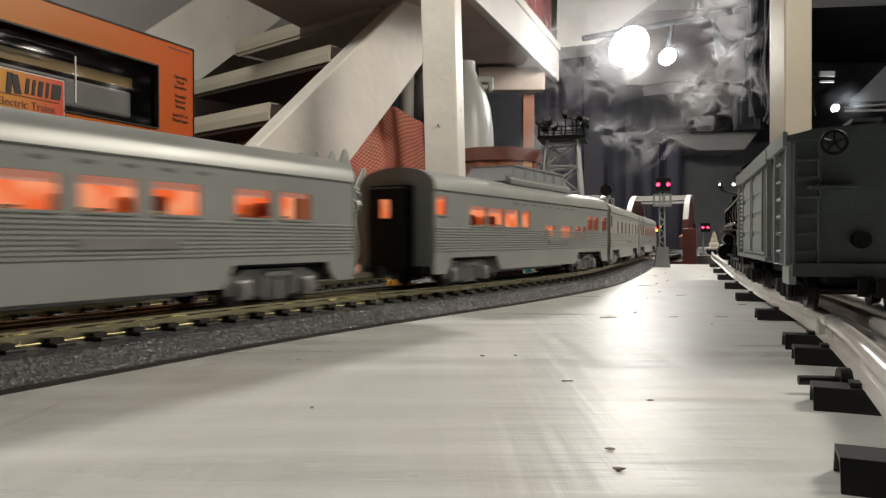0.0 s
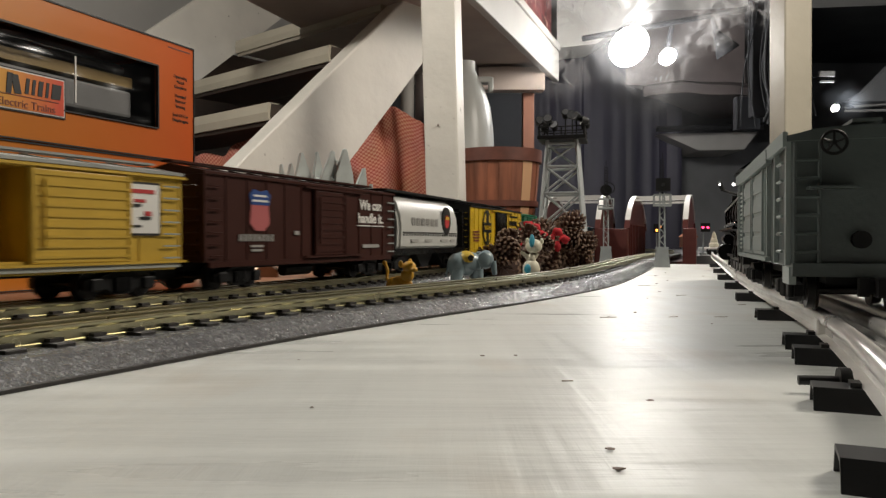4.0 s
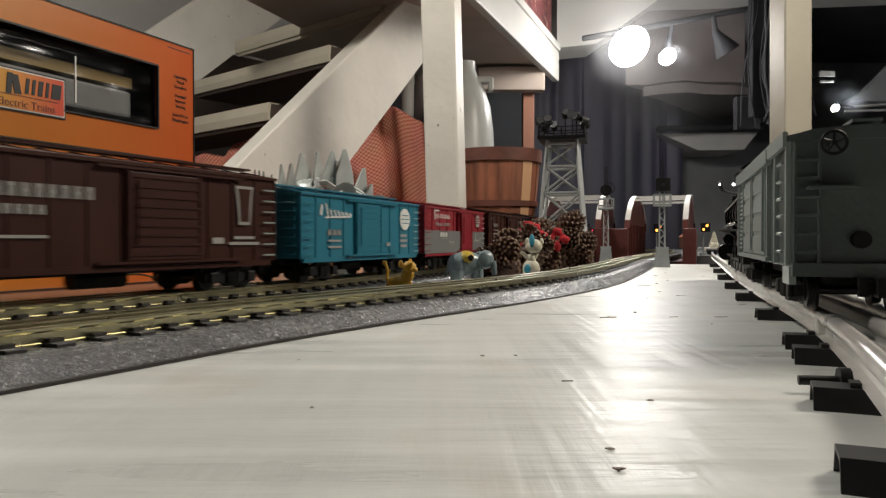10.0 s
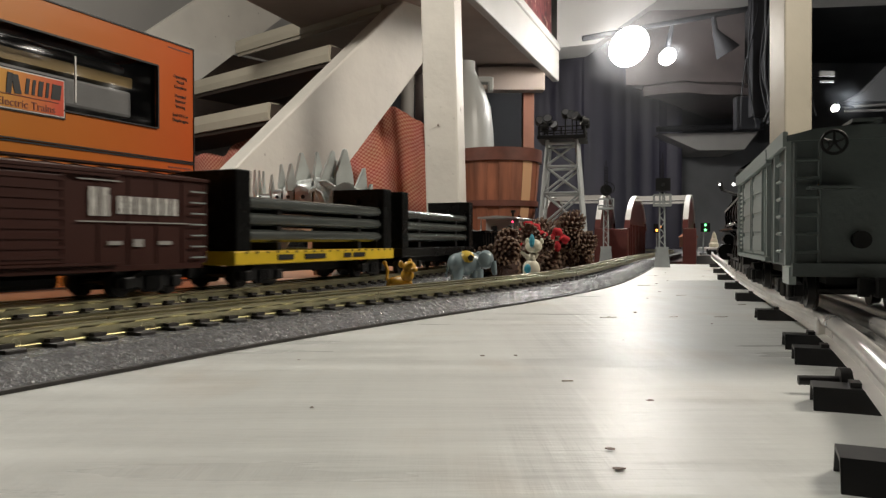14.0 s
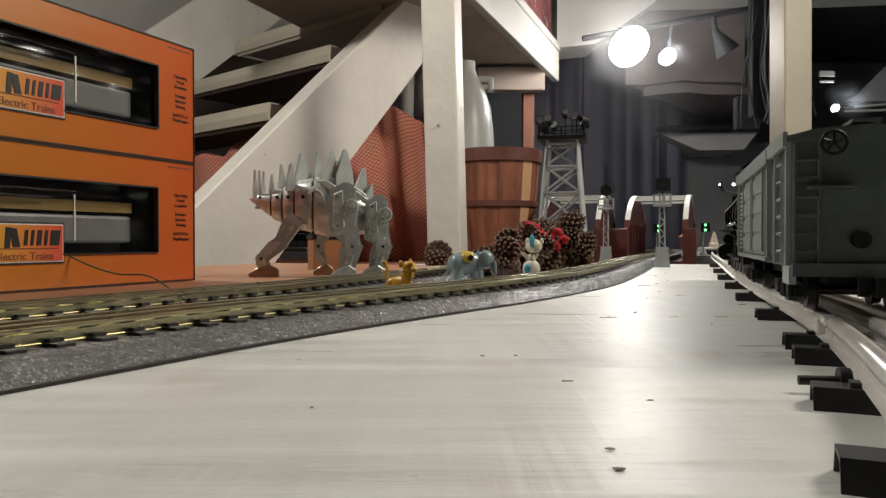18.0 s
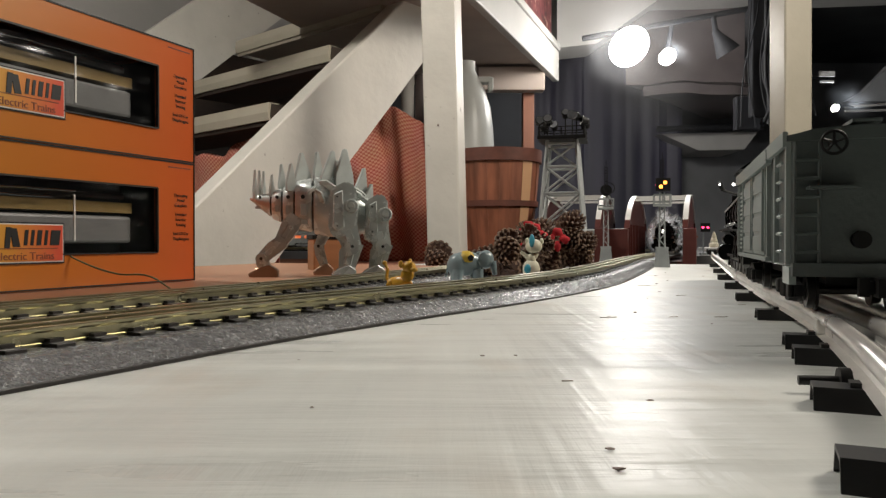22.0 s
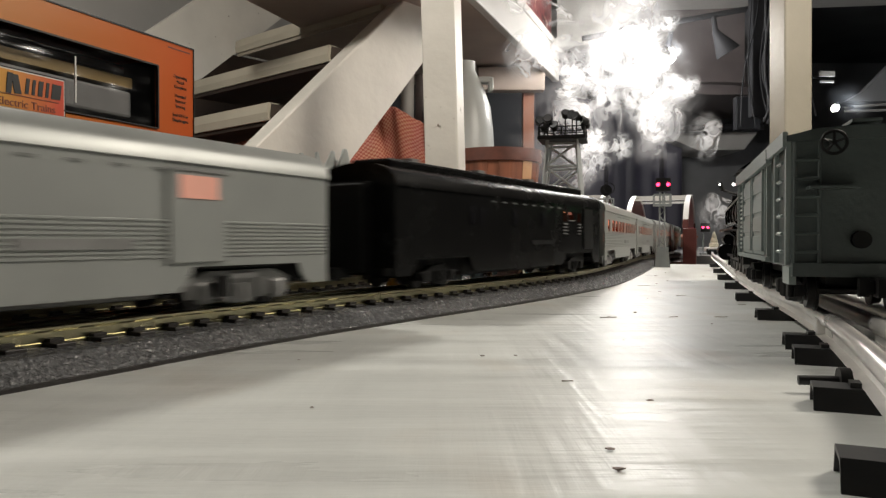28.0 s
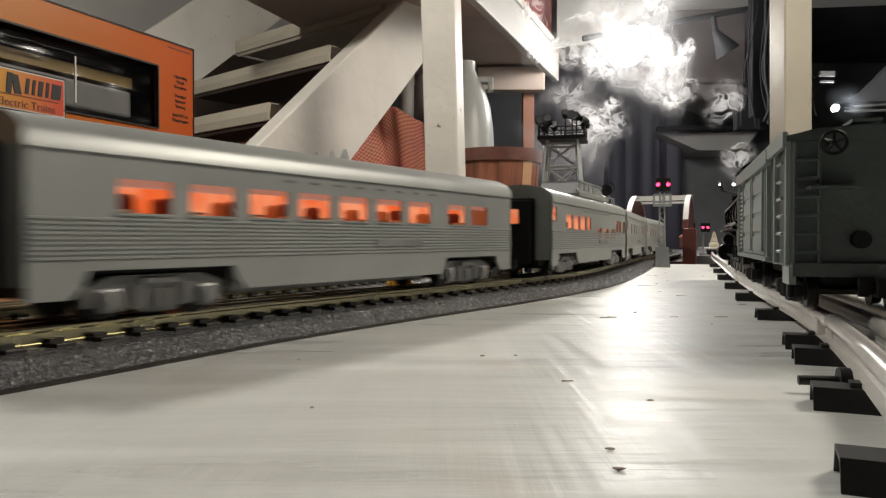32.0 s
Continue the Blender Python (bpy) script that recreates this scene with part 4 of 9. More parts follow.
def carton(m, H, x_shift):
    t = thing("train_carton", "orange display carton with a clear window and gold label", "carton", m, group="stacked cartons")
    L, D = 0.62, 0.115
    # front is the plane y = 0, its right edge at x = 0
    wx0, wx1, wz0, wz1 = -0.50, -0.050 + x_shift, 0.030, H - 0.028
    bm = bmesh.new()
    add_box(bm, ((wx1 + 0) / 2, 0.0015, H / 2), (-wx1, 0.003, H)), add_box(bm, ((-L + wx0) / 2, 0.0015, H / 2), (L + wx0, 0.003, H))
    add_box(bm, ((wx0 + wx1) / 2, 0.0015, wz0 / 2), (wx1 - wx0, 0.003, wz0)), add_box(bm, ((wx0 + wx1) / 2, 0.0015, (wz1 + H) / 2), (wx1 - wx0, 0.003, H - wz1))
    part("front_panel", bm, "orange", t)
    bm = bmesh.new()
    add_box(bm, (-L / 2, D / 2 + 0.003, H - 0.0015), (L, D - 0.003, 0.003)), add_box(bm, (-L / 2, D / 2 + 0.003, 0.0015), (L, D - 0.003, 0.003))
    add_box(bm, (-0.0015, D / 2 + 0.0015, H / 2), (0.003, D - 0.003, H - 0.006)), add_box(bm, (-L + 0.0015, D / 2 + 0.0015, H / 2), (0.003, D - 0.003, H - 0.006))
    add_box(bm, (-L / 2, D, H / 2), (L - 0.006, 0.003, H - 0.006))
    part("carton_shell", bm, "orange", t)
    # dark printed edges of the carton and of the window
    bm = bmesh.new()
    add_box(bm, (-L / 2, -0.0004, H - 0.0006), (L, 0.0012, 0.0013)), add_box(bm, (-L / 2, -0.0004, 0.0012), (L, 0.0012, 0.0012)), add_box(bm, (0.0002, -0.0002, H / 2), (0.0008, 0.0016, H))
    part("edge_line", bm, "black", t)
    bm = bmesh.new()
    add_box(bm, (wx1, 0.0, (wz0 + wz1) / 2), (0.0015, 0.0035, wz1 - wz0)), add_box(bm, ((wx0 + wx1) / 2, 0, wz1), (wx1 - wx0, 0.0035, 0.0015)), add_box(bm, ((wx0 + wx1) / 2, 0, wz0), (wx1 - wx0, 0.0035, 0.0012))
    part("window_edge", bm, "black", t)
    bm = bmesh.new()
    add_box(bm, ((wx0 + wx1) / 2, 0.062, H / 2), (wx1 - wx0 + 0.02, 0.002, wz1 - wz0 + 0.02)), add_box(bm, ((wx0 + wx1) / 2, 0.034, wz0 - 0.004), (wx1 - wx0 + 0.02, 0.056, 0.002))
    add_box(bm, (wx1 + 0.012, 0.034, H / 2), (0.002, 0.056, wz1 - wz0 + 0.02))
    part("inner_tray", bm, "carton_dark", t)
    car = part("packed_car", box_of(((wx0 + wx1) / 2 - 0.002, 0.036, wz0 + 0.022), (wx1 - wx0 - 0.02, 0.03, 0.026), None, 0.003), "pack_car", t, "grey model car packed inside")
    part("stripe", box_of(((wx0 + wx1) / 2 - 0.002, 0.036, wz0 + 0.043), (wx1 - wx0 - 0.02, 0.031, 0.010)), "pack_gold", car)
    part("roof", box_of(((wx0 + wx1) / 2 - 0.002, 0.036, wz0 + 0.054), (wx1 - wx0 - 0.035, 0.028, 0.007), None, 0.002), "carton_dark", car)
    # pale streak reflections on the film, put in as bright rods
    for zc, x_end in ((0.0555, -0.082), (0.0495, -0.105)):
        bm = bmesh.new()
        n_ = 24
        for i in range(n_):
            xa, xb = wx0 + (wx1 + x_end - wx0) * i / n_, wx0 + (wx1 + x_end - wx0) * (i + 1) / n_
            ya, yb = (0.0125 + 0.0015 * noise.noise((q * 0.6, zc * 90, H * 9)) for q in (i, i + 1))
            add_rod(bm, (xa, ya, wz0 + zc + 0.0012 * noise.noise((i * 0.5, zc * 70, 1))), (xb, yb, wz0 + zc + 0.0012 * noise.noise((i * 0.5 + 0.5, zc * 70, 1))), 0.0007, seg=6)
        part("film_streak", bm, "chrome", t, "bright rod drawn in for a reflection on the film")
    bm = bmesh.new()
    nx, nz = 70, 14
    grid = [[bm.verts.new((wx0 + (wx1 - wx0) * i / nx, 0.0045 + 0.0018 * noise.noise((i * 0.22, j * 0.4, H * 40)) + 0.0009 * noise.noise((i * 0.6, j * 0.2, 9)), wz0 + (wz1 - wz0) * j / nz)) for j in range(nz + 1)] for i in range(nx + 1)]
    for i in range(nx):
        for j in range(nz):
            bm.faces.new((grid[i][j], grid[i + 1][j], grid[i + 1][j + 1], grid[i][j + 1]))
    film = part("window_film", bm, "film", t, "crinkled clear film", smooth=True)
    film.visible_shadow = False
    part("film_seam", box_of((wx1 - 0.092, 0.0012, wz1 - 0.032), (0.0013, 0.001, 0.040)), "white_print", film)
    # gold label over the window's lower edge, with the maker's mark as plain bars
    lx1, lz0, lz1 = wx1 - 0.104, wz0 - 0.0075, wz0 + 0.0265
    lab = part("label_plate", box_of(((lx1 - 0.11), -0.0006, (lz0 + lz1) / 2), (0.22, 0.0012, lz1 - lz0)), "black", t, "gold and red label with black border")
    part("label_white", box_of(((lx1 - 0.11), -0.0013, (lz0 + lz1) / 2), (0.2175, 0.0006, lz1 - lz0 - 0.0025)), "white_print", lab)
    part("label_face", box_of(((lx1 - 0.11), -0.0018, (lz0 + lz1) / 2), (0.2155, 0.0006, lz1 - lz0 - 0.0045)), "label_print", lab)
    zb = lz0 + (lz1 - lz0) * 0.63
    x = lx1 - 0.006
    for w, h, lean in ((0.0085, 0.0125, 0.0015), (0.0026, 0.0125, 0.0015), (0.0040, 0.0125, 0.0015), (0.0026, 0.0125, 0.0015), (0.0030, 0.0125, 0.0015), (0.0060, 0.0150, -0.003), (0.0045, 0.0165, 0.0015)):
        bar = bmesh.new()
        add_prism(bar, [(x - w, zb - h / 2), (x, zb - h / 2), (x + lean, zb + h / 2), (x - w + lean, zb + h / 2)], "y", -0.0026, -0.0022)
        part("emblem_bar", bar, "black", lab)
        x -= w + 0.0028
    for w in (0.03, 0.035, 0.03):
        part("emblem_bar", box_of((x - w / 2, -0.0024, zb), (w - 0.006, 0.0004, 0.0125)), "black", lab)
        x -= w
    part("underline", box_of((lx1 - 0.11, -0.0024, zb - 0.0088), (0.205, 0.0004, 0.0006)), "brown_print", lab)
    words("Electric Trains", 0.0088, lab, Matrix.Translation((lx1 - 0.036, -0.0024, lz0 + 0.0062)) @ pose(0, 0, 0, 90), "brown_print")
    for i, rows3 in enumerate((("Operating", "Metal", "Couplers"), ("Detailed", "Interior", "Seating"), ("End Of Car", "Diaphragms"))):
        for j, w in enumerate(rows3):
            words(w, 0.0046, t, Matrix.Translation((-0.0185, -0.0004, H * 0.72 - 0.0195 * i - 0.0052 * j)) @ pose(0, 0, 0, 90), "black")
    part("fine_print", box_of((-0.020, -0.0003, H - 0.006), (0.030, 0.0005, 0.0012)), "brown_print", t)
    return t


CM = pose(-0.261, 0.757, 0.0084, 0, 0, 90 - 24)
carton(CM, 0.1215, 0.0)
carton(CM @ pose(0.0, 0, 0.1218, 0, 0, 0.4), 0.1195, 0.001)
cu = cable([(-0.3225, 0.6235, 0.0375), (-0.3165, 0.621, 0.0345), (-0.280, 0.618, 0.0218), (-0.2483, 0.612, 0.0196), (-0.2290, 0.610, 0.0085)], 0.0008)
cu.materials.append(M["wire"])
tagged(new("loose_wire", cu), "thin loose green wire hanging from the carton", "wire")


# ---- toys between and beside the tracks ----
def toy_dinosaur():
    t = thing("toy_dinosaur", "silver jointed robot stegosaurus toy with plates", "toy", pose(-0.129, 0.862, 0.0072, 0, 0, 8))

    def at(px, py, dep=0.0):
        """side view of the toy: along x, height z"""
        return Vector((px, dep, py))
    # head, neck and trunk in overlapping shells, nose at the left
    def shell(name, prof, mm="robot", squash=0.86, seg=14):
        bm = bmesh.new()
        rings = []
        for x, z, r in prof:
            rings.append([bm.verts.new((x, squash * r * math.cos(a), z + r * math.sin(a) * (1.0 if math.sin(a) > 0 else 0.9))) for a in [math.tau * i / seg + 0.2 for i in range(seg)]])
        for lo_, hi_ in zip(rings, rings[1:]):
            for i in range(seg):
                bm.faces.new((lo_[i], lo_[(i + 1) % seg], hi_[(i + 1) % seg], hi_[i]))
        bm.faces.new(rings[0]), bm.faces.new(rings[-1])
        return part(name, bm, mm, t, smooth=True)
    shell("snout", [(-0.0985, 0.0915, 0.0015), (-0.094, 0.0910, 0.0045), (-0.083, 0.087, 0.0105), (-0.0745, 0.084, 0.0145)])
    shell("neck_gap", [(-0.0747, 0.084, 0.0130), (-0.0725, 0.084, 0.0130)], "black")
    shell("neck_shell", [(-0.0725, 0.084, 0.0165), (-0.071, 0.084, 0.0180), (-0.0620, 0.083, 0.0208), (-0.0612, 0.083, 0.0196)])
    shell("neck_gap", [(-0.0612, 0.083, 0.0184), (-0.0594, 0.083, 0.0184)], "black")
    shell("neck_shell", [(-0.0594, 0.083, 0.0222), (-0.058, 0.083, 0.0238), (-0.0478, 0.083, 0.0272), (-0.0470, 0.083, 0.0260)])
    shell("neck_gap", [(-0.0470, 0.083, 0.0246), (-0.0452, 0.083, 0.0246)], "black")
    shell("chest_shell", [(-0.0452, 0.083, 0.0288), (-0.0435, 0.083, 0.0305), (-0.0270, 0.083, 0.0338), (-0.0260, 0.083, 0.0325)])
    shell("neck_gap", [(-0.0260, 0.0825, 0.0312), (-0.0238, 0.0825, 0.0312)], "black")
    shell("trunk", [(-0.0238, 0.082, 0.0340), (-0.022, 0.082, 0.0358), (-0.004, 0.080, 0.0365), (0.0187, 0.0765, 0.0320), (0.036, 0.0735, 0.0250), (0.047, 0.070, 0.0170), (0.054, 0.068, 0.0090)])
    part("jaw", box_of((-0.083, 0, 0.0815), (0.018, 0.009, 0.003), None, 0.001), "robot_matt", t)
    for x, y, r in ((-0.086, -0.006, 0.0016), (-0.066, -0.0165, 0.0020), (-0.053, -0.0215, 0.0022), (-0.036, -0.028, 0.0024)):
        part("rivet", add_rod(bmesh.new(), (x, y + 0.003, 0.093), (x, y - 0.0012, 0.093), r, seg=10), "black", t)
    for x, dep, z, l, w, ang in ((-0.006, -0.026, 0.106, 0.030, 0.009, 28), (0.018, -0.021, 0.101, 0.034, 0.008, 26), (0.000, -0.016, 0.113, 0.030, 0.007, 20), (0.034, -0.017, 0.090, 0.026, 0.008, 36), (-0.016, -0.032, 0.094, 0.020, 0.007, 62), (0.026, -0.010, 0.101, 0.026, 0.007, 28), (-0.026, -0.026, 0.101, 0.014, 0.005, -40)):
        bm = bmesh.new()
        add_prism(bm, [(-l / 2, -w * 0.2), (-l * 0.2, w / 2), (l * 0.4, w * 0.35), (l / 2, -w * 0.1), (l * 0.2, -w / 2)], "y", -0.0022, 0.0022)
        bmesh.ops.bevel(bm, geom=bm.edges[:], offset=0.0007, segments=1, affect="EDGES")
        part("armour_strip", bm, "robot", t, m=pose(x, dep, z, 24, ang, 6))
    for x, z, w, h in ((-0.035, 0.078, 0.008, 0.013), (-0.034, 0.064, 0.007, 0.006), (-0.053, 0.078, 0.006, 0.011), (-0.066, 0.080, 0.005, 0.008)):
        part("vent_panel", box_of((x, -0.0283 if x > -0.04 else (-0.0218 if x > -0.06 else -0.0168), z), (w, 0.003, h), None, 0.0006), "robot_matt", t)
    # plates along the back: x, base z, height, width, depth offset, lean
    for x, z, h, w, dep, lean in ((-0.0915, 0.095, 0.034, 0.004, -0.010, 0), (-0.0875, 0.095, 0.034, 0.004, 0.000, 0), (-0.0835, 0.096, 0.033, 0.004, 0.008, 0), (-0.0726, 0.098, 0.026, 0.006, -0.006, 0),
                                  (-0.0615, 0.102, 0.036, 0.010, 0.012, -3), (-0.0500, 0.104, 0.032, 0.013, -0.016, 0), (-0.0370, 0.110, 0.042, 0.022, 0.014, -4), (-0.0190, 0.114, 0.040, 0.014, 0.018, -4),
                                  (-0.0070, 0.110, 0.0415, 0.022, -0.018, 8), (0.0110, 0.110, 0.044, 0.025, -0.014, 2), (0.0295, 0.098, 0.036, 0.017, -0.002, 10), (0.0385, 0.091, 0.024, 0.012, -0.005, 14), (0.002, 0.112, 0.032, 0.018, 0.016, 0)):
        bm = bmesh.new()
        add_prism(bm, [(-w / 2, 0), (w / 2, 0), (w * 0.42, h * 0.35), (w * 0.06, h), (-w * 0.10, h), (-w * 0.5, h * 0.30)], "y", -0.0026, 0.0026)
        bmesh.ops.bevel(bm, geom=bm.edges[:], offset=0.0006, segments=1, affect="EDGES")
        part("plate", bm, "robot_matt", t, m=pose(x, dep, z - 0.004, 0, lean, 30))
    # shoulders and haunches
    for x, dep, z, sx, sz in ((0.0100, -0.034, 0.078, 0.034, 0.066), (0.0485, -0.029, 0.069, 0.028, 0.057), (0.012, 0.030, 0.074, 0.032, 0.058), (0.046, 0.026, 0.066, 0.024, 0.050)):
        bm = bmesh.new()
        add_prism(bm, [(-sx / 2, -sz * 0.35), (-sx * 0.3, -sz / 2), (sx * 0.35, -sz / 2), (sx / 2, -sz * 0.1), (sx * 0.42, sz * 0.40), (sx * 0.1, sz / 2), (-sx * 0.46, sz * 0.34)], "y", -0.009, 0.009)
        bmesh.ops.bevel(bm, geom=bm.edges[:], offset=0.0025, segments=2, affect="EDGES")
        h = part("haunch", bm, "robot", t, m=pose(x, dep, z))
        s = -1 if dep < 0 else 1
        bm = bmesh.new()
        add_rod(bm, (0.009, s * 0.008, 0.004), (0.009, s * 0.0125, 0.004), 0.0085, 0.0078, 16), add_ring(bm, 0.0066, 0.0010, pose(0.009, s * 0.0126, 0.004, 90)), add_rod(bm, (0.009, s * 0.0125, 0.004), (0.009, s * 0.0145, 0.004), 0.0042, 0.0034, 14)
        part("pivot", bm, "robot", h)
        bm = bmesh.new()
        add_prism(bm, [(-sx * 0.36, -sz * 0.30), (-sx * 0.20, -sz * 0.38), (sx * 0.04, -sz * 0.30), (-sx * 0.02, sz * 0.34), (-sx * 0.32, sz * 0.26)], "y", min(s * 0.0085, s * 0.0115), max(s * 0.0085, s * 0.0115))
        bmesh.ops.bevel(bm, geom=bm.edges[:], offset=0.0009, segments=1, affect="EDGES")
        part("haunch_panel", bm, "robot", h)
        for q in (-0.28, 0.22):
            part("screw", add_rod(bmesh.new(), (-sx * 0.2, s * 0.0114, sz * q), (-sx * 0.2, s * 0.0122, sz * q), 0.0011, seg=8), "black", h)
    # legs: hind pair upright, far and front ones splayed

    def leg(pts, dep, w, foot, copper=False):
        bm = bmesh.new()
        for n_, ((x0, z0), (x1, z1)) in enumerate(zip(pts, pts[1:])):
            a = math.atan2(z1 - z0, x1 - x0)
            ln = math.hypot(x1 - x0, z1 - z0)
            k = pose(x0, dep, z0, 0, -math.degrees(a), 0)
            h = w * (1.0 - 0.16 * n_)
            add_prism(bm, [(-h * 0.15, -h * 0.40), (ln * 0.3, -h * 0.55), (ln + h * 0.1, -h * 0.32), (ln + h * 0.1, h * 0.36), (ln * 0.45, h * 0.42), (-h * 0.15, h * 0.5)], "y", -0.0075, 0.0075, k)
            add_box(bm, (ln * 0.52, -0.0082, 0), (ln * 0.55, 0.0018, h * 0.40), k)
        bmesh.ops.bevel(bm, geom=bm.edges[:], offset=0.0011, segments=1, affect="EDGES")
        lg = part("leg", bm, "robot", t)
        for q in pts[1:-1]:
            jt = part("joint", add_rod(bmesh.new(), (q[0], dep - 0.0105, q[1]), (q[0], dep + 0.0105, q[1]), w * 0.36, seg=14), "robot", lg, smooth=True)
        q = pts[len(pts) // 2]
        part("screw", add_rod(bmesh.new(), (q[0], dep - 0.0112, q[1]), (q[0], dep - 0.0100, q[1]), 0.0019, seg=8), "black", lg)
        fx = pts[-1][0]
        for i, o in enumerate((-0.0068, 0, 0.0068)):
            bm = bmesh.new()
            add_prism(bm, [(-foot * 0.60, 0), (foot * 0.45, 0), (foot * 0.45, 0.009), (foot * 0.12, 0.015), (-foot * 0.35, 0.011), (-foot * 0.66, 0.005)], "y", o - 0.0030, o + 0.0030)
            bmesh.ops.bevel(bm, geom=bm.edges[:], offset=0.0010, segments=1, affect="EDGES")
            part("toe", bm, "copper_toy" if copper and i < 3 else "robot", lg, m=pose(fx, dep, 0.0))
    leg([(0.012, 0.062), (0.020, 0.036), (0.013, 0.008)], -0.034, 0.026, 0.026)
    leg([(0.049, 0.06), (0.055, 0.036), (0.047, 0.008)], -0.029, 0.024, 0.024)
    leg([(-0.045, 0.068), (-0.062, 0.040), (-0.083, 0.022), (-0.078, 0.008)], -0.016, 0.018, 0.030, True)
    leg([(-0.010, 0.055), (-0.020, 0.036), (-0.012, 0.008)], 0.028, 0.012, 0.022, True)
    part("belly_plate", box_of((-0.045, 0, 0.066), (0.03, 0.026, 0.012), None, 0.004), "robot", t)
    return t


toy_dinosaur()
t = thing("wooden_box", "small plain wooden box behind the toy", "box", pose(-0.165, 1.05, 0.0, 0, 0, 20))
part("box_side", box_of((0, 0, 0.026), (0.055, 0.05, 0.052), None, 0.002), "wood_block", t)
part("lid", box_of((0, 0, 0.055), (0.058, 0.053, 0.006), None, 0.001), "frame_black", t)


def lion():
    t = thing("toy_lion", "mustard yellow plastic toy lion cub", "toy", pose(-0.036, 0.62, 0.0, 0, 0, 0) @ pose(0, 0, 0, 0, 0, -38))
    bm = bmesh.new()
    add_ball(bm, (0, 0, 0.0135), (0.024, 0.012, 0.013)), add_ball(bm, (0.008, -0.001, 0.0205), (0.012, 0.011, 0.012)), add_ball(bm, (-0.009, 0, 0.012), (0.011, 0.013, 0.013))
    for x, y in ((0.009, -0.004), (0.009, 0.004), (-0.010, -0.004), (-0.010, 0.004)):
        add_rod(bm, (x, y, 0), (x * 0.9, y, 0.013), 0.003, 0.0034)
    part("body", bm, "lion", t, smooth=True)
    bm = bmesh.new()
    add_ball(bm, (0.010, -0.001, 0.0275), (0.012, 0.012, 0.0105)), add_ball(bm, (0.0165, -0.002, 0.0255), (0.006, 0.007, 0.005)), add_ball(bm, (0.006, 0.005, 0.032), (0.004, 0.003, 0.005)), add_ball(bm, (0.005, -0.006, 0.030), (0.005, 0.003, 0.0065)), add_ball(bm, (0.0145, -0.003, 0.0305), (0.003, 0.003, 0.003))
    part("head", bm, "lion", t, smooth=True)
    bm = bmesh.new()
    q = [(-0.013, 0, 0.012), (-0.0165, 0, 0.018), (-0.0155, 0, 0.025), (-0.0185, 0, 0.030)]
    for a, b in zip(q, q[1:]):
        add_rod(bm, a, b, 0.0014, seg=8)
    add_ball(bm, (-0.019, 0, 0.0305), (0.005, 0.003, 0.004))
    part("tail", bm, "lion", t, smooth=True)


def elephant():
    t = thing("toy_elephant", "blue-grey plastic toy elephant with a yellow blanket", "toy", pose(0.024, 0.757, 0.0, 0, 0, 12))
    bm = bmesh.new()
    add_ball(bm, (0, 0, 0.026), (0.036, 0.024, 0.026), 16, 10), add_ball(bm, (-0.009, 0, 0.024), (0.022, 0.025, 0.026), 14, 10)
    for x, y in ((0.013, -0.006), (0.013, 0.007), (-0.012, -0.007), (-0.010, 0.007)):
        add_rod(bm, (x, y, 0), (x * 0.85, y, 0.020), 0.0048, 0.0062, 10)
    part("body", bm, "elephant", t, smooth=True)
    bm = bmesh.new()
    add_ball(bm, (0.022, 0.002, 0.030), (0.018, 0.017, 0.020)), add_rod(bm, (0.029, 0.0, 0.028), (0.031, -0.002, 0.014), 0.004, 0.0025), add_ball(bm, (0.017, -0.010, 0.030), (0.013, 0.003, 0.017)), add_ball(bm, (0.017, 0.012, 0.030), (0.013, 0.003, 0.017))
    part("head", bm, "elephant", t, smooth=True)
    bm = bmesh.new()
    add_ball(bm, (0.000, -0.001, 0.0305), (0.020, 0.0235, 0.0180), 14, 10)
    part("blanket", bm, "blanket", t, smooth=True)
    part("star", add_rod(bmesh.new(), (0.002, -0.0130, 0.032), (0.002, -0.010, 0.032), 0.0036, seg=5), "black", t)
    part("tail", add_rod(bmesh.new(), (-0.019, 0, 0.026), (-0.022, -0.003, 0.012), 0.0012, 0.0008, 6), "elephant", t)


def rabbit():
    t = thing("toy_rabbit", "ivory plastic toy rabbit with teal markings", "toy", pose(0.110, 0.90, 0.002, 0, 0, 0))
    bm = bmesh.new()
    add_ball(bm, (0, 0, 0.012), (0.022, 0.018, 0.026), 14, 10), add_ball(bm, (0.0, 0.001, 0.025), (0.012, 0.012, 0.014))
    add_rod(bm, (-0.004, 0, 0.027), (-0.013, 0, 0.034), 0.003, 0.002, 8), add_rod(bm, (0.004, 0, 0.027), (0.008, 0, 0.032), 0.003, 0.002, 8)
    part("body", bm, "ivory", t, smooth=True)
    bm = bmesh.new()
    add_ball(bm, (0.003, 0, 0.041), (0.021, 0.018, 0.018), 14, 10), add_ball(bm, (-0.005, 0, 0.047), (0.005, 0.006, 0.009)), add_ball(bm, (0.013, 0, 0.047), (0.005, 0.006, 0.008))
    part("head", bm, "ivory", t, smooth=True)
    part("ear", add_ball(bmesh.new(), (0.0, -0.006, 0.047), (0.007, 0.009, 0.018), 10, 8), "teal", t, smooth=True)
    part("patch", add_ball(bmesh.new(), (-0.005, -0.006, 0.013), (0.010, 0.008, 0.012), 10, 8), "teal", t, smooth=True)


lion(), elephant(), rabbit()


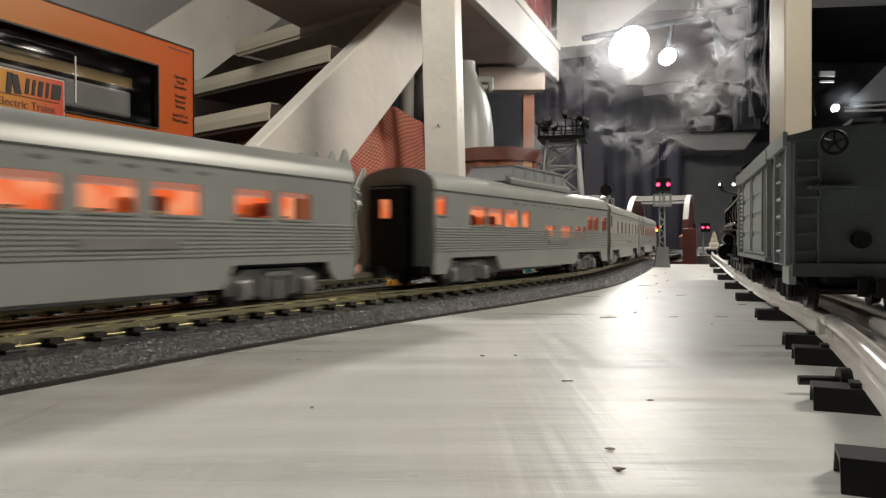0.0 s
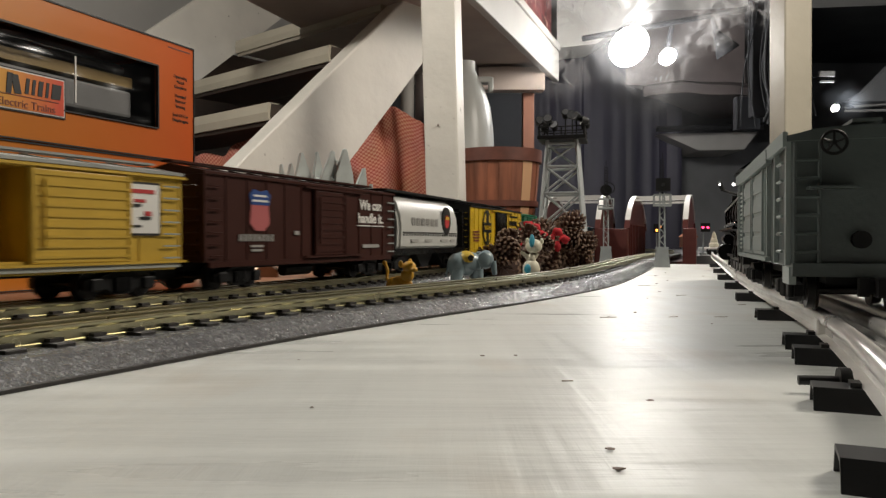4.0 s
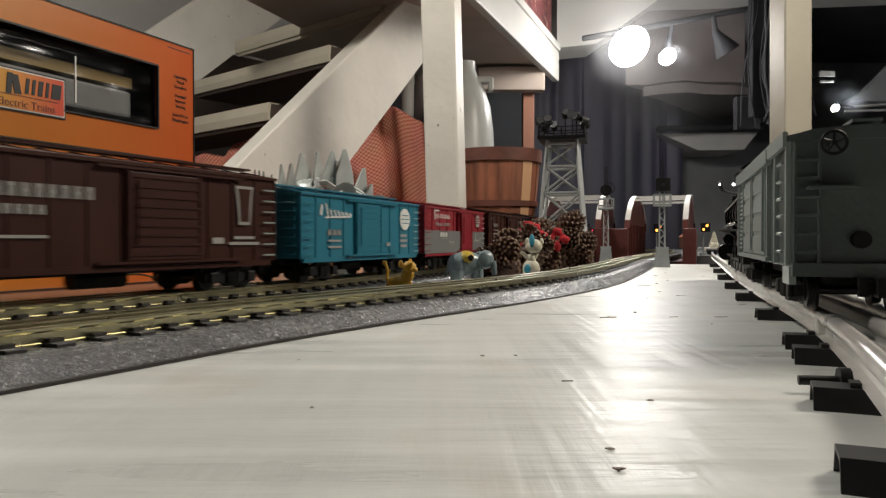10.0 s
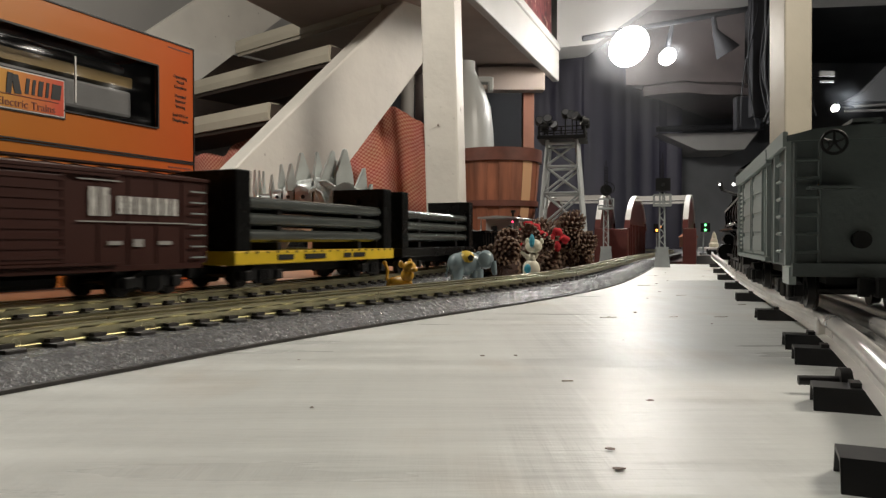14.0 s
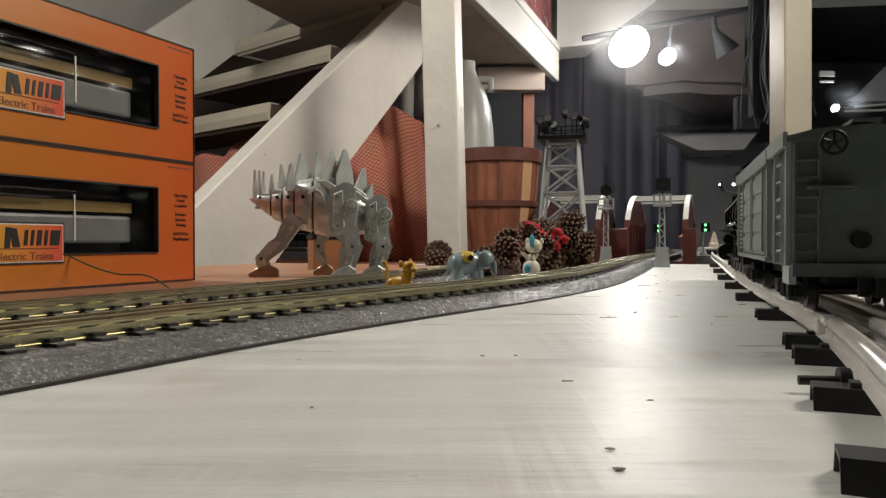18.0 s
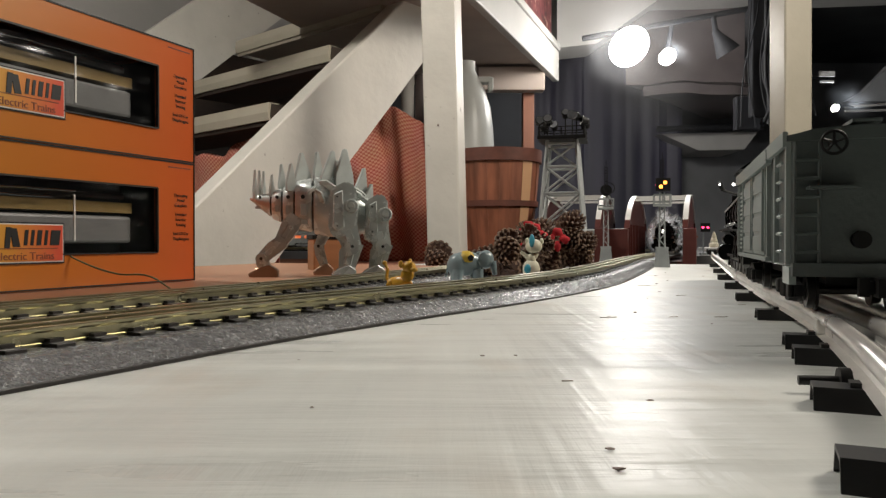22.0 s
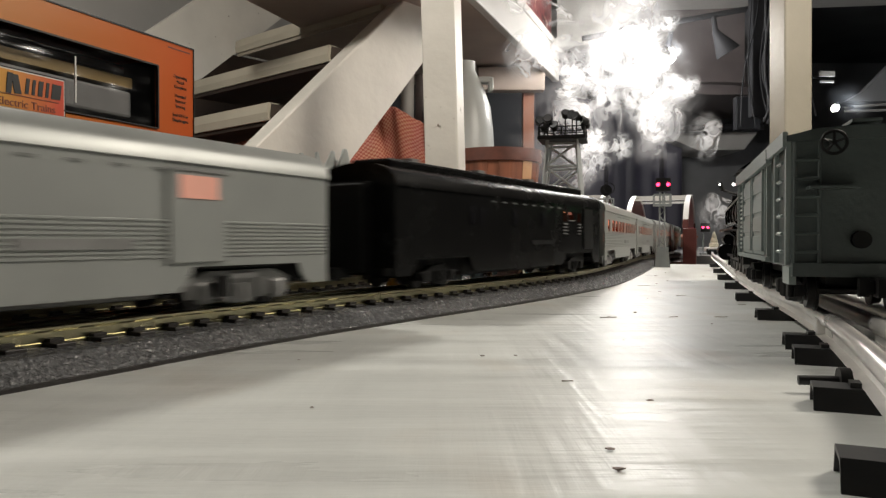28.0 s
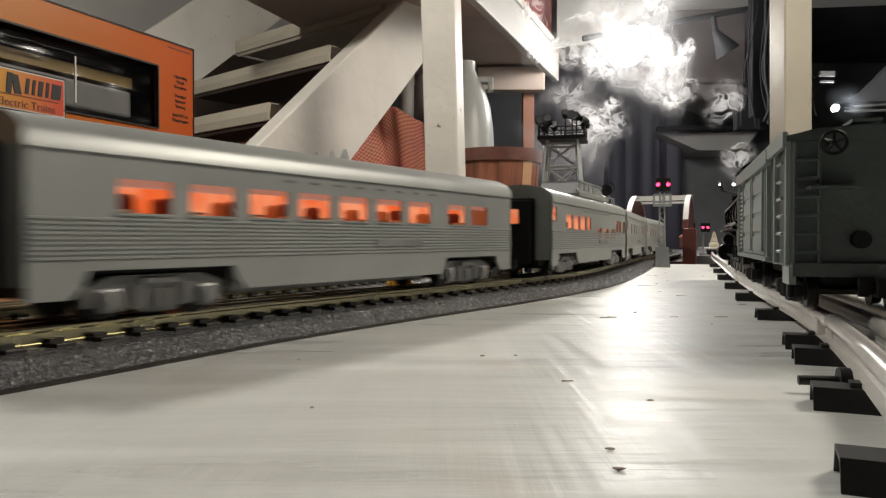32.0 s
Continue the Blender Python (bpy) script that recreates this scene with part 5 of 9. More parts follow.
def cone_mesh():
    """A pine cone: a core with whorls of thick scales."""
    bm, tip = bmesh.new(), bmesh.new()
    add_lathe(bm, [(0.003, 0.0), (0.010, 0.008), (0.011, 0.020), (0.007, 0.036), (0.002, 0.046)], 10)
    n = 62
    for i in range(n):
        f = i / n
        z = 0.003 + 0.043 * f
        r = 0.017 * math.sin(math.pi * (0.20 + 0.72 * f)) + 0.002
        a = i * 2.39996
        m = Matrix.Rotation(a, 4, "Z") @ Matrix.Translation((r, 0, z)) @ Matrix.Rotation(radians(-30 - 35 * f), 4, "Y")
        w = 0.0052 * (1.05 - 0.5 * f)
        add_prism(bm, [(-0.010, -w * 0.3), (0.003, -w), (0.008, -w * 0.7), (0.010, 0), (0.008, w * 0.7), (0.003, w), (-0.010, w * 0.3)], "z", -0.0010, 0.0010, m)
        add_box(tip, (0.0085, 0, 0.0002), (0.0036, w * 1.15, 0.0034), m)
    return mesh_of("cone_scales", bm, "cone"), mesh_of("cone_tips", tip, "cone_tip")


CONE = cone_mesh()


def pine_cone(m, k):
    t = thing("pine_cone", "dry brown open pine cone", "pine cone", m @ Matrix.Diagonal((k, k, k, 1)), group="pine cones by the track")
    tagged(share("scale_layer", CONE[0], t, Matrix.Identity(4)), kind="stuff"), tagged(share("tip_layer", CONE[1], t, Matrix.Identity(4)), kind="stuff")


random.seed(11)
for i in range(17):
    f = i / 16
    y = 0.93 + 0.34 * f
    a, b = mid(y)
    x = b + (a - b) * random.uniform(0.05, 0.55 if i < 4 else 0.92) + 0.002
    pine_cone(pose(x, y, 0.017, random.uniform(60, 120), random.uniform(-30, 30), random.uniform(0, 360)), random.uniform(0.70, 0.92))
for i in range(19):
    f = i / 18
    y = 0.95 + 0.26 * f
    a, b = mid(y)
    x = b + (a - b) * random.uniform(0.1, 0.5)
    pine_cone(pose(x, y, 0.040 + 0.024 * f * random.uniform(0.3, 1.1), random.uniform(20, 150), random.uniform(-50, 50), random.uniform(0, 360)), random.uniform(0.66, 0.86))
for i in range(16):
    x, y = random.uniform(0.152, 0.192), random.uniform(1.09, 1.18)
    x += (y - 1.06) * 0.36
    pine_cone(pose(x, y, 0.022 + 0.042 * (i % 4) / 3 * (1 - abs(x - 0.188) * 7), random.uniform(20, 150), random.uniform(-50, 50), random.uniform(0, 360)), random.uniform(0.62, 0.78))
pine_cone(pose(0.002, 1.27, 0.018, 70, 20, 200), 0.95)
pine_cone(pose(-0.030, 1.22, 0.018, 95, 40, 80), 0.75)
for x, y, z in ((0.118, 1.00, 0.061), (0.129, 1.01, 0.058), (0.163, 1.03, 0.052), (0.088, 0.965, 0.046)):
    bm = bmesh.new()
    for i in range(6):
        a = i * math.tau / 6
        add_ball(bm, (0.007 * math.cos(a), 0.003 * math.sin(a * 2), 0.007 * math.sin(a)), (0.011, 0.003, 0.007), 8, 6, pose(0, 0, 0, 0, math.degrees(-a) * 0.5, 0))
    tagged(part("red_flower", bm, "berry", m=pose(x, y, z) @ Matrix.Scale(1.45, 4), smooth=True), "small red felt flower among pine cones", "flower", group="red flowers")


# ---- basket, jug, cloth ----
def basket():
    t = thing("bushel_basket", "reddish veneer bushel basket with hoops", "basket", pose(0.158, 2.15, -0.02))
    H, R0, R1 = 0.328, 0.090, 0.128
    n = 22
    for i in range(n):
        a = math.tau * i / n
        bm = bmesh.new()
        half = math.pi / n * 1.04
        rr = 0.0015 * (i % 2)
        cs = []
        for k in range(7):
            f = k / 6
            r = R0 + (R1 - R0) * f + 0.006 * math.sin(math.pi * f) + rr
            cs.append([(r * math.cos(a + d * half), r * math.sin(a + d * half), H * f) for d in (-1, 1)] + [((r - 0.003) * math.cos(a + d * half), (r - 0.003) * math.sin(a + d * half), H * f) for d in (1, -1)])
        vs = [[bm.verts.new(p) for p in c] for c in cs]
        for lo_, hi_ in zip(vs, vs[1:]):
            for j in range(4):
                bm.faces.new((lo_[j], lo_[(j + 1) % 4], hi_[(j + 1) % 4], hi_[j]))
        bm.faces.new(vs[0]), bm.faces.new(vs[-1])
        part("slat", bm, "basket_light" if i == 19 else "basket", t)
    for z, w in ((0.314, 0.036), (0.176, 0.016), (0.035, 0.02)):
        bm = bmesh.new()
        r = R0 + (R1 - R0) * z / H + 0.0065 + 0.0055 * math.sin(math.pi * z / H)
        add_lathe(bm, [(r - 0.004, z - w / 2), (r + 0.001, z - w / 2), (r + 0.002, z + w / 2), (r - 0.004, z + w / 2)], 40)
        part("hoop", bm, "basket_hoop", t, smooth=True)
    part("base", add_rod(bmesh.new(), (0, 0, 0.0), (0, 0, 0.01), R0), "basket", t)


basket()
t = thing("plastic_carboy", "white plastic carboy with a moulded handle", "jug", pose(0.080, 2.56, -0.02))
part("jug_body", add_lathe(bmesh.new(), [(0.09, 0), (0.10, 0.02), (0.102, 0.35), (0.098, 0.46), (0.088, 0.54), (0.068, 0.60), (0.045, 0.645), (0.034, 0.67), (0.034, 0.70)], 32), "jug", t, smooth=True)
bm = bmesh.new()
add_box(bm, (0.065, 0, 0.635), (0.055, 0.04, 0.022), None, 0.006), add_box(bm, (0.088, 0, 0.620), (0.018, 0.04, 0.05), None, 0.005)
part("handle", bm, "jug", t)


def drape(name, label, x0, x1, y, z0, z1, folds, depth, seed, slant=0.0, m=None):
    bm = bmesh.new()
    nx, nz = 70, 40
    uv = bm.loops.layers.uv.new("UVMap")
    vs = []
    for i in range(nx + 1):
        col = []
        for j in range(nz + 1):
            f, g = i / nx, j / nz
            x = x0 + (x1 - x0) * f + slant * (1 - g) * math.sin(f * 3)
            z = z0 + (z1 - z0) * g - (0.03 * math.sin(f * 7 + seed) + 0.02 * noise.noise((f * 9, seed, 0))) * g
            w = depth * (math.sin(folds * f * math.tau + 1.5 * g + seed) * (1.1 - 0.6 * g) + 0.8 * noise.noise((f * 7, g * 3, seed)))
            col.append(bm.verts.new((x + 0.3 * w, y + w, z)))
        vs.append(col)
    for i in range(nx):
        for j in range(nz):
            fc = bm.faces.new((vs[i][j], vs[i + 1][j], vs[i + 1][j + 1], vs[i][j + 1]))
            for lp, (a, b) in zip(fc.loops, ((i, j), (i + 1, j), (i + 1, j + 1), (i, j + 1))):
                lp[uv].uv = (a / nx * (x1 - x0), b / nz * (z1 - z0))
    if m is not None:
        bmesh.ops.transform(bm, matrix=m, verts=bm.verts[:])
    ob = part(name, bm, "cloth", smooth=True)
    mod = ob.modifiers.new("thick", "SOLIDIFY")
    mod.thickness = 0.003
    return tagged(ob, label, "cloth")


drape("checked_cloth", "red and tan checked cloth hanging in folds", -0.36, -0.015, 2.50, -0.02, 0.475, 2.3, 0.028, 1.3, 0.05)
drape("checked_cloth", "red and tan checked cloth hung below the stairs", -0.9, -0.10, 0, -0.30, 0.352, 4.0, 0.014, 4.1, m=STAIR @ pose(0.34, 0, 0, 0, 0, -90))
for i, (x, w, mm) in enumerate(((-0.14, 0.05, "ceiling_white"), (-0.09, 0.045, "duct"), (-0.045, 0.05, "ceiling_white"), (-0.005, 0.02, "basket_light"))):
    tagged(part("rolled_sheet", add_rod(bmesh.new(), (x, 2.66, -0.02), (x + 0.01, 2.68, 0.66), w * 0.5, seg=14), mm, smooth=True), "upright pale rolled sheet under the landing", "roll", group="rolls under the landing")
t = thing("storage_bench", "low wooden bench holding rolls and cloth", "bench", pose(-0.35, 2.66, -0.02))
part("bench_top", box_of((0, 0, 0.20), (1.0, 0.16, 0.02)), "brown_paint", t)
for x in (-0.46, 0.46):
    part("leg", box_of((x, 0, 0.095), (0.04, 0.14, 0.19)), "brown_paint", t)


# ---- tower, signals, bridges ----
def tower():
    t = thing("floodlight_tower", "grey lattice floodlight tower with black lamps", "tower", pose(0.2015, 1.215, 0.0, 0, 0, -14))
    B, T, Z = 0.041, 0.0235, 0.216

    def corner(k, z):
        h = B + (T - B) * z / Z
        return Vector((h * (1, 1, -1, -1)[k], h * (1, -1, -1, 1)[k], z))
    for k in range(4):
        bm = bmesh.new()
        a, b = corner(k, 0), corner(k, Z)
        d = b - a
        m = Matrix.Translation((a + b) / 2) @ d.to_track_quat("Z", "Y").to_matrix().to_4x4()
        add_box(bm, (0, 0, 0), (0.0046, 0.0046, d.length), m)
        part("leg", bm, "tower", t)
        part("foot", box_of((a.x, a.y, 0.002), (0.012, 0.012, 0.004)), "tower", t)
    zs = (0.012, 0.072, 0.128, 0.172, 0.210)
    for k in range(4):
        k2 = (k + 1) % 4
        for i, z in enumerate(zs[1:]):
            part("girt", add_rod(bmesh.new(), corner(k, z), corner(k2, z), 0.0022, seg=6), "tower", t)
        for i, (za, zb) in enumerate(zip(zs, zs[1:])):
            a, b = (corner(k, za), corner(k2, zb)) if (i + k) % 2 else (corner(k2, za), corner(k, zb))
            part("brace", add_rod(bmesh.new(), a, b, 0.0020, seg=6), "tower", t)
            if i != 3:
                a, b = (corner(k2, za), corner(k, zb)) if (i + k) % 2 else (corner(k, za), corner(k2, zb))
                part("brace", add_rod(bmesh.new(), a, b, 0.0017, seg=6), "tower", t)
    p = part("platform", box_of((0, 0, 0.219), (0.078, 0.078, 0.006), None, 0.001), "frame_black", t, "black platform")
    for x, y in ((0.037, 0.037), (0.037, -0.037), (-0.037, 0.037), (-0.037, -0.037), (0, -0.037), (0, 0.037)):
        part("rail_post", add_rod(bmesh.new(), (x, y, 0.22), (x, y, 0.236), 0.0012, seg=6), "frame_black", p)
    for z in (0.229, 0.236):
        for a, b in (((-0.037, -0.037), (0.037, -0.037)), ((0.037, -0.037), (0.037, 0.037)), ((0.037, 0.037), (-0.037, 0.037)), ((-0.037, 0.037), (-0.037, -0.037))):
            part("hand_rail", add_rod(bmesh.new(), (*a, z), (*b, z), 0.0010, seg=6), "frame_black", p)
    for x, y, z, yaw, tilt in ((-0.036, -0.032, 0.246, 200, 20), (-0.022, -0.036, 0.248, 180, 25), (-0.028, 0.02, 0.252, 230, 10), (-0.012, -0.036, 0.237, 170, 30), (0.004, 0.0, 0.262, 190, 40), (0.016, -0.01, 0.258, 150, 10),
                               (0.024, -0.03, 0.252, 140, 15), (0.036, -0.034, 0.244, 110, 10), (0.034, 0.03, 0.246, 80, 0), (-0.034, 0.034, 0.244, 300, 0)):
        m = pose(x, y, z, 0, 0, yaw) @ pose(0, 0, 0, -90 + tilt)
        fl = part("floodlight", add_lathe(bmesh.new(), [(0.002, -0.009), (0.005, -0.007), (0.0075, 0.002), (0.008, 0.004), (0.0065, 0.004)], 14, m), "frame_black", t, "black floodlight", smooth=True)
        part("lens", add_rod(bmesh.new(), m @ Vector((0, 0, 0.003)), m @ Vector((0, 0, 0.0048)), 0.0068, seg=14), "chrome", fl)
        part("bracket", add_rod(bmesh.new(), (x, y, 0.222), (x, y, z), 0.0013, seg=6), "frame_black", fl)


tower()


def signal(m, name="block_signal", k=1.0):
    t = thing(name, "grey lattice mast signal with a black target head", "signal", m)
    bm = bmesh.new()
    add_prism(bm, [(-0.014, 0), (0.014, 0), (0.010, 0.034), (-0.010, 0.034)], "y", -0.014, 0.014)
    part("base", bm, "signal_grey", t)
    part("plinth", box_of((0, 0, 0.036), (0.022, 0.024, 0.004)), "signal_grey", t)
    for x, y in ((-0.005, -0.005), (0.005, -0.005), (0.005, 0.005), (-0.005, 0.005)):
        part("mast_leg", add_rod(bmesh.new(), (x, y, 0.036), (x * 0.8, y * 0.8, 0.140), 0.0012, seg=6), "signal_grey", t)
    bm = bmesh.new()
    for i in range(9):
        z = 0.040 + 0.0112 * i
        s = 1 if i % 2 else -1
        for y in (-0.005, 0.005):
            add_rod(bm, (-0.005 * s, y, z), (0.005 * s, y, z + 0.0112), 0.0008, seg=5)
        add_rod(bm, (-0.005, -0.005 * s, z), (-0.005, 0.005 * s, z + 0.0112), 0.0008, seg=5)
    part("lacing", bm, "signal_grey", t)
    bm = bmesh.new()
    for z in (0.117, 0.1225, 0.136):
        for a, b in (((-0.015, -0.012), (0.015, -0.012)), ((0.015, -0.012), (0.015, 0.012)), ((0.015, 0.012), (-0.015, 0.012)), ((-0.015, 0.012), (-0.015, -0.012))):
            add_rod(bm, (*a, z), (*b, z), 0.0012, seg=5)
    for x, y in ((-0.015, -0.012), (0.015, -0.012), (0.015, 0.012), (-0.015, 0.012), (0, -0.012)):
        add_rod(bm, (x, y, 0.115), (x, y, 0.137), 0.0012, seg=5)
    add_box(bm, (0, 0, 0.1155), (0.032, 0.026, 0.002))
    part("service_platform", bm, "signal_grey", t)
    bm = bmesh.new()
    add_rod(bm, (0, 0.002, 0.138), (0, 0.002, 0.216), 0.0012, 0.0007, 6)
    for i in range(6):
        add_box(bm, (0, 0.002, 0.172 + 0.0058 * i), (0.007, 0.002, 0.0012))
    for x in (-0.003, 0.003):
        add_rod(bm, (x, 0.002, 0.150), (x, 0.002, 0.204), 0.0006, seg=5)
    part("ladder_mast", bm, "frame_black", t)
    part("target", add_rod(bmesh.new(), (0, -0.002, 0.154), (0, 0.001, 0.154), 0.012, seg=20), "frame_black", t)
    return t


def lamp_drum(t, z, r, span, faces):
    """A turning lamp drum, added to imitate switching lamps: one face for each aspect; each face holds two lenses."""
    wide = span + r * 0.4
    inner = wide / 3 ** 0.5
    tri = [(2 * inner * math.sin(radians(a)), -2 * inner * math.cos(radians(a))) for a in (60, 180, 300)]
    d = part("lamp_drum", add_prism(bmesh.new(), tri, "z", -span, span), "frame_black", t, "turning lens drum added to switch the signal colours")
    d.matrix_basis = pose(0, -0.010, z)
    step = 360 / len(faces)
    for i, (mm, dx, dz) in enumerate(faces):
        a = Matrix.Rotation(radians(step * i), 4, "Z")
        for s in (-1, 1):
            c = a @ Vector((s * dx, -inner + 0.0004, s * dz))
            n = a @ Vector((0, -1, 0))
            part("lens", add_rod(bmesh.new(), c, c + n * 0.0012, r, seg=12), mm, d)
    return d


SIG_1 = signal(pose(0.412, 1.36, 0, 0, 0, -12))
DRUM_1 = lamp_drum(SIG_1, 0.154, 0.0034, 0.012, (("lamp_off", 0.0, 0.0), ("lamp_red", 0.0090, 0.0), ("lamp_amber", 0.0038, 0.0038)))
SIG_2 = signal(pose(0.338, 1.50, 0, 0, 0, -12))
part("round_hood", add_ring(bmesh.new(), 0.011, 0.0010, pose(0.006, -0.006, 0.158, 90)), "frame_black", SIG_2)


def small_signal(x, y, z, label):
    t = thing("dwarf_signal", label, "signal", pose(x, y, 0.0))
    part("post", add_rod(bmesh.new(), (0, 0, 0), (0, 0, z + 0.01), 0.0025), "signal_grey", t)
    part("base", box_of((0, 0, 0.004), (0.02, 0.02, 0.008)), "signal_grey", t)
    return t, lamp_drum(t, z, 0.0042, 0.015, (("lamp_red", 0.0085, 0.0), ("lamp_amber", 0.0060, 0.0065), ("lamp_green", 0.0, 0.0085)))


SIG_3, DRUM_3 = small_signal(0.745, 2.52, 0.092, "small track signal beyond the bridge")
SIG_4, DRUM_4 = small_signal(0.900, 2.50, 0.095, "small track signal beside the far scenery")


def bridge(line, s_end, length, label):
    s0 = s_end - length
    p, q = line.at(s_end), line.at(s0)
    d = q - p
    t = thing("arch_bridge", label, "bridge", pose(p.x, p.y, 0, 0, 0, math.degrees(math.atan2(d.y, d.x))))
    L, W = d.length, 0.076
    n = 24
    top = []
    for i in range(n + 1):
        f = i / n
        rise = max(0.0, math.sin(math.pi * min(1, max(0, (f - 0.02) / 0.96)))) ** 0.55
        top.append((L * f, 0.082 + 0.099 * rise))
    for s in (-1, 1):
        bm = bmesh.new()
        add_prism(bm, [(0, -0.028)] + top + [(L, -0.028)], "y", s * W - 0.0025, s * W + 0.0025)
        g = part("girder", bm, "bridge", t, "maroon arched side girder")
        for i in range(1, 12):
            x = L * i / 12
            part("stiffener", box_of((x, s * (W - 0.004), 0.035), (0.004, 0.004, 0.12)), "bridge", g)
        for (x0, z0), (x1, z1) in zip(top[:-1:1], top[1::1]):
            a = math.degrees(math.atan2(z1 - z0, x1 - x0))
            ln = math.hypot(x1 - x0, z1 - z0)
            white = 0.03 * L < (x0 + x1) / 2 < 0.97 * L
            part("flange", box_of((ln / 2, 0, 0.0015), (ln + 0.001, 0.014, 0.003), pose(x0, s * W, z0, 0, -a, 0)), "bridge_white" if white else "bridge", g)
        wing = 0.058 if s > 0 else 0.034
        part("end_wall", box_of((-0.012, s * (W + wing / 2 - 0.005), 0.026), (0.024, wing, 0.112), None, 0.002), "bridge", t)
    for i in (7, 10, 12, 14, 17):
        x, z = top[i]
        part("top_strut", box_of((x, 0, z - 0.001), (0.010, 2 * W - 0.006, 0.006)), "bridge_white", t)
    part("floor", box_of((L / 2, 0, -0.012), (L, 2 * W - 0.006, 0.012)), "bridge", t)


bridge(LINE_A, LINE_A.nearest((0.575, 1.95)), 0.44, "maroon arched girder bridge with white top flanges")
bridge(LINE_B, LINE_B.nearest((0.335, 1.95)), 0.40, "second maroon arched girder bridge with white flanges")

# small scenery beyond the end of the table
t = thing("scenery_base", "dark low stand with small holiday scenery", "stand", pose(1.02, 2.62, 0.0))
part("stand_top", box_of((0, 0, 0.020), (0.16, 0.10, 0.012), None, 0.002), "bridge_white", t)
part("stand_front", box_of((0, -0.045, 0.004), (0.16, 0.01, 0.03)), "frame_black", t)
t = thing("toy_tree", "small white cone-shaped toy tree", "toy tree", pose(0.975, 2.60, 0.026))
part("crown", add_lathe(bmesh.new(), [(0.016, 0.0), (0.017, 0.012), (0.012, 0.018), (0.013, 0.024), (0.008, 0.034), (0.009, 0.038), (0.003, 0.056)], 14), "ivory", t, smooth=True)
part("trunk", add_rod(bmesh.new(), (0, 0, -0.006), (0, 0, 0.002), 0.004), "brown_paint", t)
t = thing("toy_house", "small brown toy house with a lit window", "toy house", pose(0.895, 2.64, 0.026))
part("wall", box_of((0, 0, 0.018), (0.05, 0.04, 0.036)), "brown_paint", t)
bm = bmesh.new()
add_prism(bm, [(-0.03, 0.036), (0.03, 0.036), (0, 0.058)], "y", -0.024, 0.024)
part("roof", bm, "basket", t)
part("window", box_of((0.008, -0.021, 0.018), (0.012, 0.003, 0.014)), "lamp_amber", t)


# ---- trains: +x forward, +y the side that faces the camera, z from the rail head ----
def wheelset(r, half=0.0165):
    bm = bmesh.new()
    for s in (-1, 1):
        add_rod(bm, (0, s * half, 0), (0, s * (half + 0.0035), 0), r, r * 0.97, 18), add_rod(bm, (0, s * (half - 0.0012), 0), (0, s * half, 0), r * 1.12, seg=18)
        add_rod(bm, (0, s * (half + 0.0035), 0), (0, s * (half + 0.0042), 0), r * 0.55, seg=12)
    add_rod(bm, (0, -half, 0), (0, half, 0), 0.0016, seg=6)
    return bm


WHEEL = mesh_of("wheelset", wheelset(0.0085), "wheel", True)


def truck_frame(base, plush):
    bm = bmesh.new()
    for s in (-1, 1):
        y0, y1 = s * 0.0215, s * 0.0255
        y0, y1 = min(y0, y1), max(y0, y1)
        b = base / 2
        if plush:
            add_prism(bm, [(-b - 0.010, 0.006), (-b - 0.011, 0.0145), (-b + 0.002, 0.0190), (b - 0.002, 0.0190), (b + 0.011, 0.0145), (b + 0.010, 0.006), (b * 0.5, 0.0055), (b * 0.25, 0.0025), (-b * 0.25, 0.0025), (-b * 0.5, 0.0055)], "y", y0, y1)
        else:
            add_prism(bm, [(-b - 0.006, 0.006), (-b - 0.006, 0.0115), (-b + 0.003, 0.0125), (-b * 0.3, 0.0165), (b * 0.3, 0.0165), (b - 0.003, 0.0125), (b + 0.006, 0.0115), (b + 0.006, 0.006), (b * 0.55, 0.006), (b * 0.3, 0.0025), (-b * 0.3, 0.0025), (-b * 0.55, 0.006)], "y", y0, y1)
        for x in (-b, b):
            add_box(bm, (x, s * 0.0265, 0.0088), (0.0075, 0.003, 0.0075), None, 0.001)
        for x in (-0.004, 0, 0.004):
            add_rod(bm, (x, s * 0.0265, 0.0045), (x, s * 0.0265, 0.0125), 0.0017, seg=8)
        if plush:
            for x in (-b * 0.5, b * 0.5):
                add_rod(bm, (x, s * 0.0265, 0.005), (x, s * 0.0265, 0.0150), 0.0024, seg=8), add_box(bm, (x * 0.3, s * 0.0268, 0.0165), (0.012, 0.0024, 0.0024))
                add_box(bm, (x * 2, s * 0.0272, 0.0088), (0.0105, 0.0030, 0.0105), None, 0.0015), add_rod(bm, (x * 2, s * 0.0285, 0.0088), (x * 2, s * 0.0296, 0.0088), 0.0030, seg=10)
    add_box(bm, (0, 0, 0.011), (0.012, 0.043, 0.006))
    return bm


TRUCK_F = mesh_of("freight_truck", truck_frame(0.036, False), "frame_black")
TRUCK_P = mesh_of("passenger_truck", truck_frame(0.050, True), "silver_dark")


def truck(car, x, me, base):
    t = share("truck", me, car, pose(x, 0, 0))
    for b in (-base / 2, base / 2):
        share("wheelset", WHEEL, t, pose(b, 0, 0.0085))
    return t


COUPLER = mesh_of("coupler", add_box(add_box(add_box(bmesh.new(), (0.004, 0, 0.0125), (0.016, 0.005, 0.005)), (0.013, 0.003, 0.0125), (0.008, 0.004, 0.008)), (0.010, -0.003, 0.0125), (0.004, 0.004, 0.008)), "frame_black")


